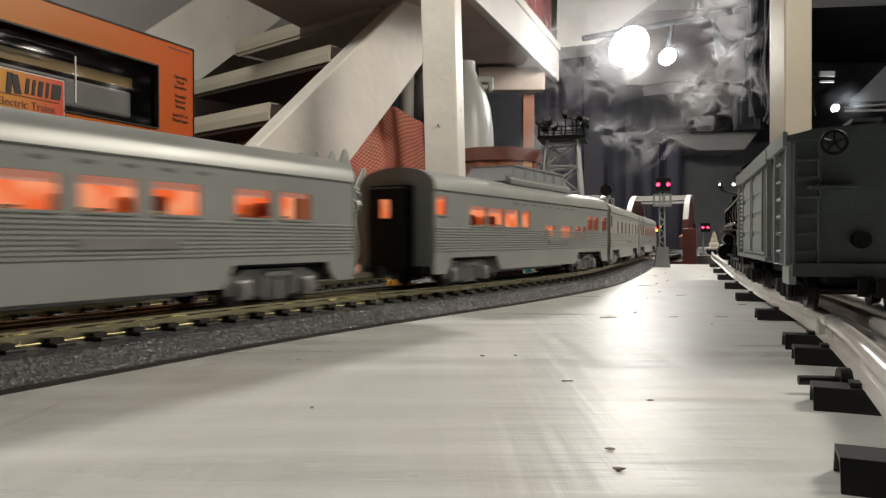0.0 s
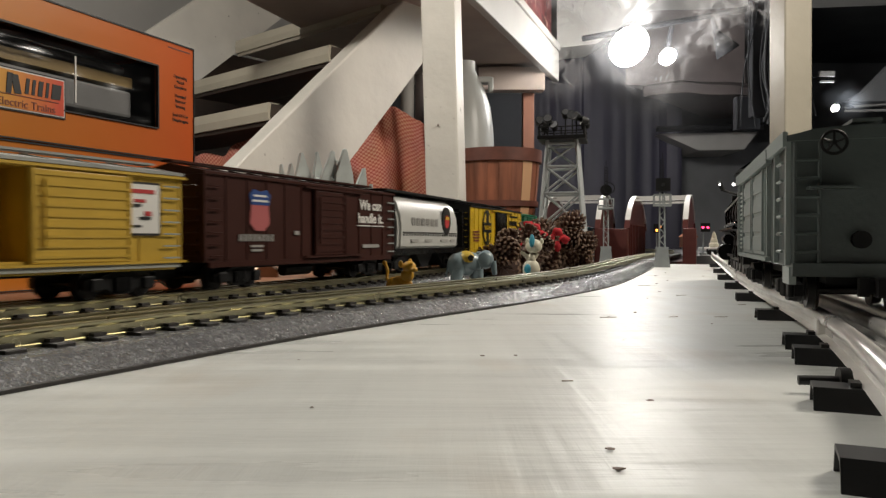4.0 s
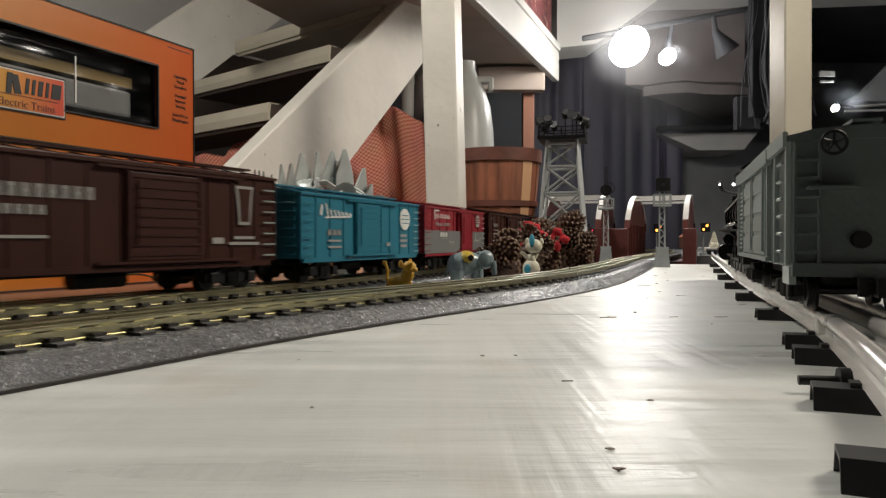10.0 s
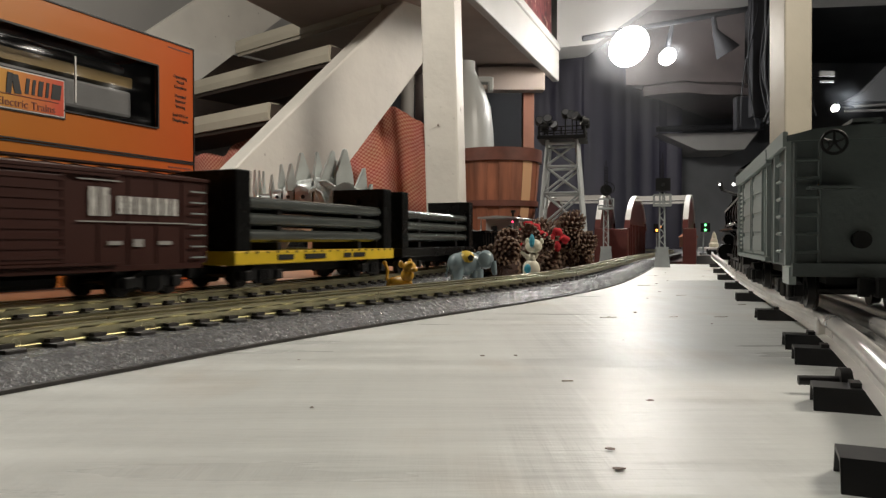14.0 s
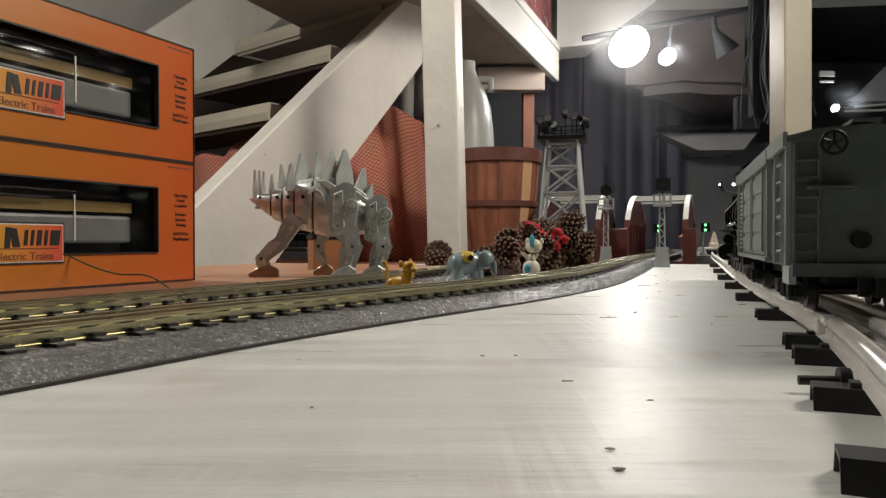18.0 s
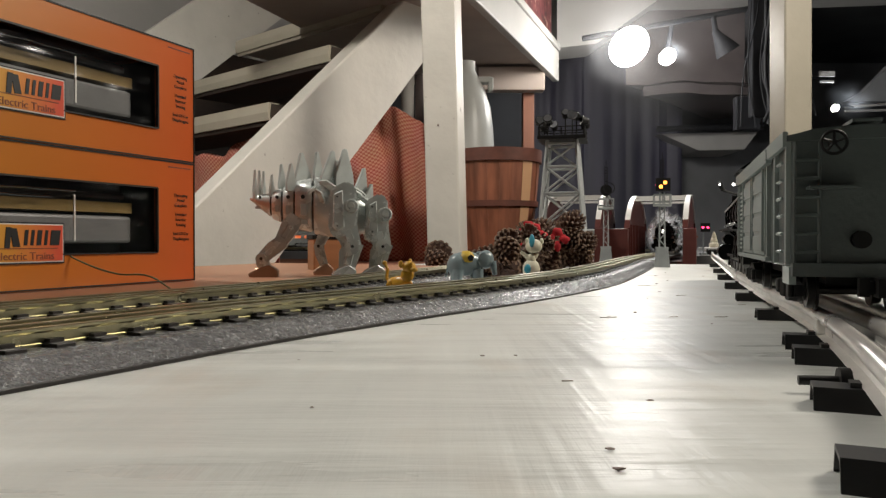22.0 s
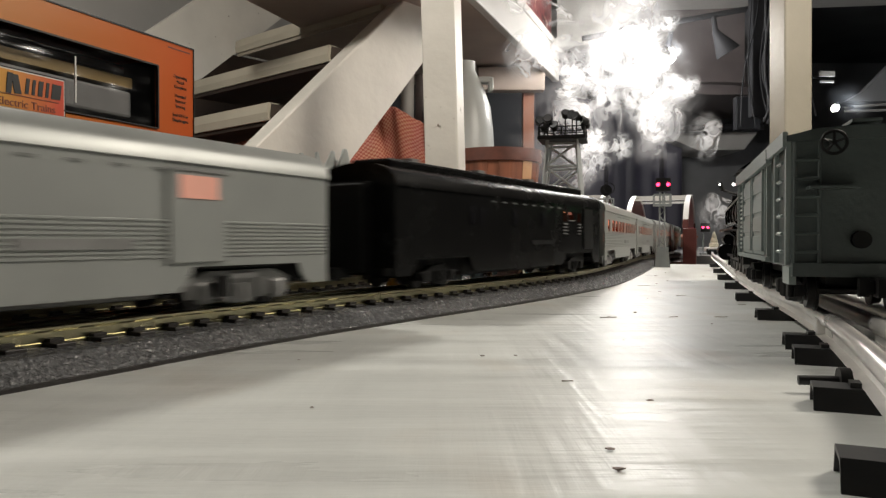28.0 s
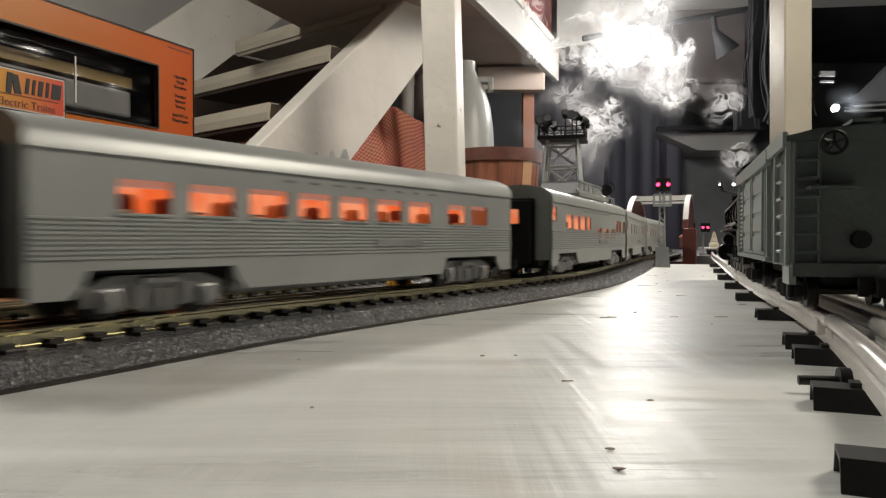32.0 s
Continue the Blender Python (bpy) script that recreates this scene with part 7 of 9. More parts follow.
def car_captain():
    t, b = box_car(0.222, "maroon", "maroon box car with cross emblem and white script", [(0.016, 0.048)], ribs=11)
    disc(b, "grey_print", 0.076, 0.060, 0.0125, W_BOX / 2 + 0.0011, 0.0004, 0.85), disc(b, "maroon", 0.076, 0.060, 0.0105, W_BOX / 2 + 0.0014, 0.0004, 0.85)
    bars(b, "white_print", [(0.076, 0.060, 0.015, 0.003), (0.076, 0.060, 0.003, 0.019)], W_BOX / 2 + 0.0021, "emblem")
    word_bars(b, "white_print", -0.030, 0.0600, 0.015, 0.018, 2), word_bars(b, "white_print", -0.064, 0.0585, 0.046, 0.0115, 7)
    bars(b, "grey_print", [(-0.056, 0.0475, 0.080, 0.0008), (-0.030, 0.0735, 0.028, 0.0008), (0.076, 0.044, 0.03, 0.002), (0.076, 0.038, 0.02, 0.002), (0.076, 0.032, 0.024, 0.002), (-0.056, 0.034, 0.007, 0.005), (-0.040, 0.034, 0.009, 0.0025), (-0.076, 0.034, 0.010, 0.0025)])
    return t


def pipe_car(deck, label, sign):
    t = thing("flat_car", label, "model freight car", group="freight train")
    L = 0.236
    d = part("deck", box_of((0, 0, 0.0215), (L, 0.060, 0.010), None, 0.001), deck, t)
    if sign:
        bars(d, "black", [(0.06, 0.0215, 0.02, 0.004), (0.02, 0.0215, 0.03, 0.004), (-0.03, 0.0215, 0.012, 0.004), (-0.05, 0.0215, 0.02, 0.004)] + [(-0.11 + 0.012 * i, 0.0255, 0.002, 0.0016) for i in range(19)], 0.0305)
    for s in (-1, 1):
        bm = box_of((s * (L / 2 - 0.011), 0, 0.055), (0.016, 0.058, 0.058), None, 0.001)
        for y in (-0.022, 0, 0.022):
            add_box(bm, (s * (L / 2 - 0.020), y, 0.050), (0.006, 0.004, 0.048))
        part("bulkhead", bm, "black_car", t, "black bulkhead")
    for z in (0.0375, 0.0495, 0.0615):
        for j in range(5):
            y = -0.0215 + 0.01075 * j
            part("pipe", add_rod(bmesh.new(), (-L / 2 + 0.014, y, z), (L / 2 - 0.014, y, z), 0.0047, seg=16), "pipe", t, smooth=True)
    for z in (0.0296, 0.0435, 0.0555):
        for x in (-0.06, 0.06):
            part("spacer", box_of((x, 0, z), (0.005, 0.050, 0.0062 if z < 0.03 else 0.0026)), "frame_black", t)
    part("underframe", box_of((0, 0, 0.013), (L * 0.6, 0.02, 0.008)), "frame_black", t)
    for x in (-L / 2 + 0.036, L / 2 - 0.036):
        truck(t, x, TRUCK_F, 0.036)
    couplers(t, L)
    return t


def gondola():
    t = thing("gondola_car", "black gondola car with a lumpy dark load", "model freight car", group="freight train")
    L = 0.160
    bm = bmesh.new()
    for s in (-1, 1):
        add_box(bm, (0, s * 0.029, 0.0335), (L, 0.003, 0.027)), add_box(bm, (s * (L / 2 - 0.0015), 0, 0.0335), (0.003, 0.055, 0.027))
        for i in range(12):
            add_box(bm, (-L / 2 + 0.008 + i * (L - 0.016) / 11, s * 0.0310, 0.0335), (0.003, 0.002, 0.027))
        add_box(bm, (0, s * 0.0305, 0.0465), (L + 0.002, 0.005, 0.003))
    add_box(bm, (0, 0, 0.021), (L, 0.055, 0.003))
    b = part("gondola_body", bm, "black_car", t)
    bars(b, "grey_print", [(-0.020, 0.035, 0.014, 0.0035), (-0.042, 0.035, 0.011, 0.0035), (-0.060, 0.035, 0.010, 0.004)], 0.0324)
    bm = bmesh.new()
    vs = [[bm.verts.new((-L / 2 + 0.005 + (L - 0.01) * i / 50, -0.027 + 0.054 * j / 10, 0.044 + 0.006 * noise.noise((i * 0.8, j * 0.8, 2)) + 0.003 * (1 - abs(j - 5) / 5))) for j in range(11)] for i in range(51)]
    for i in range(50):
        for j in range(10):
            bm.faces.new((vs[i][j], vs[i + 1][j], vs[i + 1][j + 1], vs[i][j + 1]))
    part("load", bm, "slate", t, "dark lumpy load")
    part("underframe", box_of((0, 0, 0.016), (L * 0.9, 0.02, 0.006)), "frame_black", t)
    for x in (-L / 2 + 0.036, L / 2 - 0.036):
        truck(t, x, TRUCK_F, 0.036)
    couplers(t, L)
    return t


def caboose():
    t = thing("caboose", "pale grey bay window caboose with red lettering", "model freight car", group="freight train")
    L = 0.226
    b = part("car_body", box_of((-0.010, 0, 0.0445), (0.170, 0.056, 0.053), None, 0.001), "caboose", t)
    bay = part("bay", box_of((-0.021, 0, 0.0435), (0.060, 0.064, 0.048), None, 0.001), "caboose", t)
    bm = bmesh.new()
    add_prism(bm, [(-0.0325, 0.0695), (0.0325, 0.0695), (0.030, 0.0718), (0, 0.0740), (-0.030, 0.0718)], "x", -L / 2, L / 2)
    rf = part("roof", bm, "caboose", t)
    part("stack", add_rod(add_rod(bmesh.new(), (0.033, 0.008, 0.071), (0.033, 0.008, 0.081), 0.002), (0.033, 0.008, 0.081), (0.033, 0.008, 0.0855), 0.0045, 0.004), "frame_black", rf)
    part("vent", add_rod(bmesh.new(), (0.004, 0.012, 0.071), (0.004, 0.012, 0.077), 0.0026), "frame_black", rf)
    for x, w, h in ((0.0575, 0.0095, 0.0150), (0.0140, 0.0085, 0.0145), (-0.058, 0.0085, 0.0145)):
        part("window", box_of((x, 0.0282, 0.0495), (w, 0.001, h * 0.92)), "dark_glass", b)
    part("window", box_of((-0.0306, 0.0322, 0.0495), (0.0150, 0.001, 0.0150)), "dark_glass", bay), part("window", box_of((-0.0880, 0.0282, 0.030), (0.0090, 0.001, 0.010)), "dark_glass", b)
    for x in (-0.006, 0.006):
        part("mullion", box_of((-0.0306 + x * 0.45, 0.0328, 0.0495), (0.0012, 0.001, 0.0150)), "caboose", bay)
    word_bars(b, "red_print", 0.033, 0.0630, 0.044, 0.0062, 5, 0.0284), word_bars(b, "red_print", -0.074, 0.0630, 0.038, 0.0062, 7, 0.0284), word_bars(b, "red_print", 0.034, 0.0310, 0.046, 0.0062, 8, 0.0284)
    shield(b, 0.0345, 0.0480, 0.017, 0.019, "emblem_blue", "emblem_pink", 0.0282)
    for s in (-1, 1):
        pl = part("platform", box_of((s * (L / 2 - 0.016), 0, 0.019), (0.036, 0.056, 0.003)), "frame_black", t)
        for y in (-0.026, 0.026):
            part("hand_rail", add_rod(bmesh.new(), (s * (L / 2 - 0.002), y, 0.02), (s * (L / 2 - 0.002), y, 0.070), 0.001, seg=6), "caboose", pl)
        part("hand_rail", add_rod(bmesh.new(), (s * (L / 2 - 0.002), -0.026, 0.042), (s * (L / 2 - 0.002), 0.026, 0.042), 0.001, seg=6), "caboose", pl)
        part("steps", box_of((s * (L / 2 - 0.010), 0.025, 0.013), (0.012, 0.006, 0.012)), "caboose", pl)
        for y in (-0.02, 0.02):
            part("end_window", box_of((0.0755 if s > 0 else -0.0955, y * 0.7, 0.050), (0.001, 0.010, 0.016)), "dark_glass", b)
    part("marker_lamp", add_ball(bmesh.new(), (L / 2 - 0.002, 0.026, 0.064), (0.003, 0.003, 0.003)), "lamp_red", t)
    part("underframe", box_of((0, 0, 0.0165), (L * 0.86, 0.02, 0.006)), "frame_black", t)
    part("battery_box", box_of((0.0, 0.018, 0.012), (0.03, 0.012, 0.010)), "frame_black", t)
    for x in (-L / 2 + 0.034, L / 2 - 0.034):
        truck(t, x, TRUCK_F, 0.034)
    couplers(t, L)
    return t


def add_freight(t, front, rear):
    FREIGHT.append((t, (front + rear) / 2, front - rear))


add_freight(hopper_grey(), 1.928, 1.666)
add_freight(squat(car_shield_yellow(), 0.94), 1.640, 1.390)
add_freight(car_shield_maroon(), 1.374, 1.112)
add_freight(round_hopper(), 1.104, 0.890)
add_freight(car_cross_yellow(), 0.872, 0.616)
add_freight(squat(car_green(), 0.92), 0.595, 0.357)
SYS = squat(car_system(), 0.88)
add_freight(SYS, 0.337, 0.097)
add_freight(car_keystone(), 0.075, -0.193)
add_freight(squat(car_blue(), 0.87), -0.218, -0.444)
add_freight(squat(car_two_tone(), 0.87), -0.464, -0.678)
add_freight(copy_thing(SYS, Matrix.Identity(4)), -0.696, -0.936)
add_freight(squat(car_captain(), 0.90), -0.953, -1.175)
add_freight(pipe_car("deck_yellow", "yellow bulkhead flat car loaded with grey pipes", True), -1.198, -1.434)
add_freight(pipe_car("black_car", "black bulkhead flat car loaded with grey pipes", False), -1.456, -1.692)
add_freight(gondola(), -1.728, -1.886)
add_freight(caboose(), -1.890, -2.114)


# ---- passenger cars ----
PW = 0.064
FLUTE = mesh_of("flute", add_rod(bmesh.new(), (-0.196, 0, 0), (0.196, 0, 0), 0.0007, seg=6), "silver")
PZ0, PZ1 = 0.0105, 0.0700


def passenger(L, label, windows, kind="coach", paint="silver"):
    """windows: (centre, width, low, high) on both sides."""
    t = thing("passenger_car", label, "model passenger car", group="passenger train")
    bm = bmesh.new()
    W = PW
    th = 0.0016
    cuts = sorted({-L / 2, L / 2} | {w[0] - w[1] / 2 for w in windows} | {w[0] + w[1] / 2 for w in windows})
    trucks = (-L / 2 + 0.062, L / 2 - 0.062)
    for s in (-1, 1):
        y = s * (W / 2 - th / 2)
        for x0, x1 in zip(cuts, cuts[1:]):
            xm = (x0 + x1) / 2
            hole = [w for w in windows if abs(xm - w[0]) < w[1] / 2]
            lo_, hi_ = (hole[0][2], hole[0][3]) if hole else (PZ1, PZ1)
            add_box(bm, (xm, y, (0.0218 + lo_) / 2), (x1 - x0, th, lo_ - 0.0218))
            if hole:
                add_box(bm, (xm, y, (PZ1 + hi_) / 2), (x1 - x0, th, PZ1 - hi_))
        # skirt, cut away over the trucks
        for x0, x1 in ((-L / 2, trucks[0] - 0.037), (trucks[0] + 0.037, trucks[1] - 0.037), (trucks[1] + 0.037, L / 2)):
            add_prism(bm, [(x0, 0.0218), (x1, 0.0218), (x1 - (0.003 if x1 < L / 2 else 0), PZ0 + 0.005), (x1 - (0.008 if x1 < L / 2 else 0), PZ0), (x0 + (0.008 if x0 > -L / 2 else 0), PZ0), (x0 + (0.003 if x0 > -L / 2 else 0), PZ0 + 0.005)], "y", min(y - th / 2, y + th / 2), max(y - th / 2, y + th / 2))
    bmesh.ops.remove_doubles(bm, verts=bm.verts[:], dist=0.00002)
    body = part("car_body", bm, paint, t)
    if paint == "silver":
        for k in range(9):
            share("flute", FLUTE, body, pose(0, W / 2 + 0.0001, 0.0268 + 0.0020 * k))
    prof = []
    for i in range(13):
        a = math.pi * i / 12
        prof.append((math.cos(a) * (W / 2 + 0.0012), 0.0695 + 0.0165 * math.sin(a) ** 0.75))
    rf = bmesh.new()
    add_prism(rf, prof, "x", -L / 2 - 0.0005, L / 2 + 0.0005)
    roof = part("roof", rf, paint, t, smooth=True)
    part("floor", box_of((0, 0, 0.0225), (L - 0.006, W - 0.006, 0.004)), "frame_black", t)
    part("equipment_box", box_of((0.0, 0, 0.014), (L * 0.45, 0.036, 0.014), None, 0.002), "silver_dark" if paint == "silver" else "frame_black", t)
    if windows:
        part("inner_wall", box_of((0, -0.010, 0.050), (L - 0.012, 0.002, 0.034)), "glow", t, "glowing orange interior wall")
        part("inner_ceiling", box_of((0, 0.006, 0.0665), (L - 0.012, 0.040, 0.002)), "glow", t)
        part("inner_floor", box_of((0, 0.006, 0.0275), (L - 0.012, 0.036, 0.002)), "seat_red", t)
        random.seed(int(L * 1000) + len(windows))
        for wx, ww, lo_, hi_ in windows:
            if ww > 0.02 and random.random() < 0.7:
                part("seat", box_of((wx + random.uniform(-0.3, 0.1) * ww, 0.008, lo_ + 0.004), (ww * 0.26, 0.012, 0.011), None, 0.002), "seat_red", t)
            if ww > 0.02:
                part("seat", box_of((wx + random.uniform(0.15, 0.35) * ww, 0.004, lo_ + 0.003), (ww * 0.20, 0.010, 0.011), None, 0.002), random.choice(("blanket", "seat_red", "basket_light")), t)
                part("table", box_of((wx + random.uniform(-0.1, 0.1) * ww, 0.016, lo_ + 0.0015), (ww * 0.5, 0.010, 0.0012)), "ivory", t)
            if ww > 0.011 and hi_ - lo_ < 0.0155:
                part("window_sill", box_of((wx, W / 2 + 0.0003, lo_ - 0.0005), (ww + 0.001, 0.0012, 0.0011)), "silver", body, "bright window sill")
                part("blind", box_of((wx, W / 2 - 0.0030, hi_ - 0.0012), (ww, 0.0006, random.uniform(0.002, 0.0055))), "glow_pale", t, "pale lit window blind")
    for s in (-1, 1):
        part("end_wall", box_of((s * (L / 2 - 0.0012), 0, 0.045), (0.0024, W - 0.004, 0.058)), paint, t)
        v = part("vestibule", box_of((s * (L / 2 + 0.0065), 0, 0.042), (0.013, 0.030, 0.058), None, 0.001), "frame_black", t, "black ribbed diaphragm")
        for k in range(3):
            part("diaphragm_rib", box_of((s * (L / 2 + 0.0025 + 0.004 * k), 0, 0.042), (0.0015, 0.033, 0.061), None, 0.001), "black_car", v)
        if paint == "silver" and s > 0:
            part("end_door_window", box_of((L / 2 + 0.0132, 0, 0.056), (0.0008, 0.007, 0.013)), "glow", v, "lit end door window")
    bm = bmesh.new()
    for i in range(8):
        add_box(bm, (L * (-0.20 + 0.05 * i), W / 2 + 0.0002, 0.0655), (0.006, 0.0006, 0.0012))
    part("lettering", bm, "slate", body)
    part("name_board", box_of((-L * 0.10, W / 2 + 0.0008, 0.0325), (L * 0.13, 0.0008, 0.0042)), "silver_dark" if paint == "silver" else "frame_black", body)
    for x in trucks:
        truck(t, x, TRUCK_P if paint == "silver" else TRUCK_F, 0.050 if paint == "silver" else 0.036)
    # dark sill added to block the view through under the car
    part("sill_block", box_of((0, 0, 0.0155), (L * 0.96, 0.034, 0.010)), "frame_black", t)
    couplers(t, L + 0.022)
    if kind == "dome":
        d = part("dome_base", box_of((-0.02, 0, 0.086), (0.150, 0.050, 0.006), None, 0.002), paint, t)
        bm = bmesh.new()
        add_prism(bm, [(-0.098, 0.086), (-0.080, 0.1005), (0.040, 0.1005), (0.058, 0.086)], "y", -0.021, 0.021)
        part("dome_glass", bm, "dome_glass", t, "grey-tinted vista dome glass")
        fr = bmesh.new()
        for x in (-0.080, -0.056, -0.032, -0.008, 0.016, 0.040):
            add_box(fr, (x, 0, 0.0935), (0.0022, 0.0435, 0.0150))
        for y in (-0.0212, 0, 0.0212):
            add_box(fr, (-0.02, y, 0.1008), (0.121, 0.0022, 0.0016))
        add_box(fr, (-0.02, 0.0212, 0.0885), (0.150, 0.002, 0.004))
        part("dome_frame", fr, paint, t)
    if kind == "tail":
        part("marker_lamp", box_of((-L / 2 + 0.012, W / 2 + 0.001, 0.0635), (0.006, 0.002, 0.003)), "lamp_red", t)
        part("end_glow", box_of((-L / 2 - 0.0005, 0, 0.048), (0.001, 0.03, 0.018)), "glow", t)
    if kind == "baggage":
        for x, w in ((0.03, 0.046), (-0.100, 0.034)):
            d = part("sliding_door", box_of((x, W / 2 + 0.0012, 0.045), (w, 0.0012, 0.042), None, 0.0004), paint, t)
            part("door_rail", box_of((x, W / 2 + 0.0022, 0.0662), (w * 1.05, 0.001, 0.001)), "silver_dark", d)
            part("door_window", box_of((x, W / 2 + 0.0020, 0.0585), (w * 0.66, 0.0008, 0.0105)), "glow_pale", d, "lit door window")
            part("step", box_of((x - w * 0.45, W / 2 + 0.0005, 0.012), (0.006, 0.004, 0.010)), "frame_black", d)
    return t


M["dome_glass"] = clear("dome_pane", (0.55, 0.57, 0.60), 0.06, 0.55)
WL, WH = 0.0455, 0.0600


def row_of(xs, w):
    return [(x, w, WL, WH) for x in xs]


PASS_L = 0.394
DOOR = (0.013, 0.0520, 0.0655)
COACH_W = [(0.156, 0.020, WL, WH), (0.112, 0.031, WL, WH), (0.074, 0.031, WL, WH), (0.036, 0.030, WL, WH), (0.0, 0.029, WL, WH), (-0.042, 0.027, WL, WH), (-0.075, 0.026, WL, WH), (-0.107, 0.024, WL, WH),
           (-0.134, 0.014, WL, WH), (-0.158, 0.019, WL, WH), (-0.186, *DOOR)]
DINER_W = row_of((0.146, 0.110, 0.074, 0.0395, 0.0055, -0.0295, -0.0640), 0.026) + row_of((-0.112, -0.145), 0.025)
SLEEP_W = row_of((0.115, 0.066, 0.014, -0.036, -0.088, -0.1436, -0.186), 0.0155) + [(0.184, *DOOR)]
DOME_W = row_of((0.130, 0.099, 0.068), 0.027) + [(0.038, 0.016, WL, WH), (-0.018, 0.024, 0.036, 0.0485), (-0.062, 0.028, 0.036, 0.0485), (-0.096, 0.016, 0.036, 0.0485), (-0.114, 0.012, 0.036, 0.0485)]
DOME_W += row_of((-0.136, -0.156, -0.186), 0.017) + [(0.187, *DOOR)]
TAIL_W = [(0.156, 0.016, WL, WH)] + row_of((0.113, 0.064, 0.028, -0.007, -0.044, -0.080, -0.115), 0.027) + [(-0.146, 0.022, WL, WH), (-0.170, 0.018, WL, WH), (0.178, *DOOR)]
COACH = passenger(PASS_L, "silver fluted passenger coach with lit orange windows", COACH_W)
DINER = passenger(PASS_L, "silver fluted dining car with wide lit windows", DINER_W)
SLEEPER = passenger(PASS_L, "silver fluted sleeping car with small lit windows", SLEEP_W)
DOME = passenger(PASS_L, "silver dome car with lit orange windows", DOME_W, "dome")
TAIL = passenger(PASS_L, "silver fluted end coach with red marker lamp", TAIL_W, "tail")
BAGGAGE = passenger(PASS_L, "silver baggage car with two sliding doors", [(0.188, 0.008, 0.045, 0.06)], "baggage")
HEAD_END = passenger(PASS_L, "silver baggage car behind the tender", [(0.188, 0.008, 0.045, 0.06)], "baggage")
BLACK = passenger(PASS_L, "glossy black heavyweight car with small lit windows", [(-0.095, 0.010, 0.0530, 0.0625), (-0.1115, 0.014, 0.0545, 0.0625), (-0.133, 0.008, 0.0530, 0.0620)], "heavy", "black_car")
for x, w in ((0.095, 0.009), (0.080, 0.009), (0.02, 0.009), (-0.04, 0.009)):
    part("window", box_of((x, PW / 2 + 0.0004, 0.0535), (w, 0.0010, 0.013)), "dark_glass", BLACK, "dark glazed window")
for x, w in ((-0.095, 0.010), (-0.133, 0.008)):
    for k in range(4):
        part("louvre_slat", box_of((x, PW / 2 + 0.0005, 0.0505 - 0.0032 * k), (w, 0.0010, 0.0012)), "silver_dark", BLACK)
part("upper_roof", box_of((0, 0, 0.0865), (PASS_L * 0.92, 0.034, 0.007), None, 0.002), "black_car", BLACK)
for x in (0.15, 0.05, -0.05, -0.15):
    part("roof_vent", box_of((x, 0.012, 0.0905), (0.012, 0.008, 0.003)), "silver_dark", BLACK)
part("dark_door", box_of((-0.158, PW / 2 + 0.0008, 0.046), (0.026, 0.0014, 0.042)), "frame_black", BLACK)


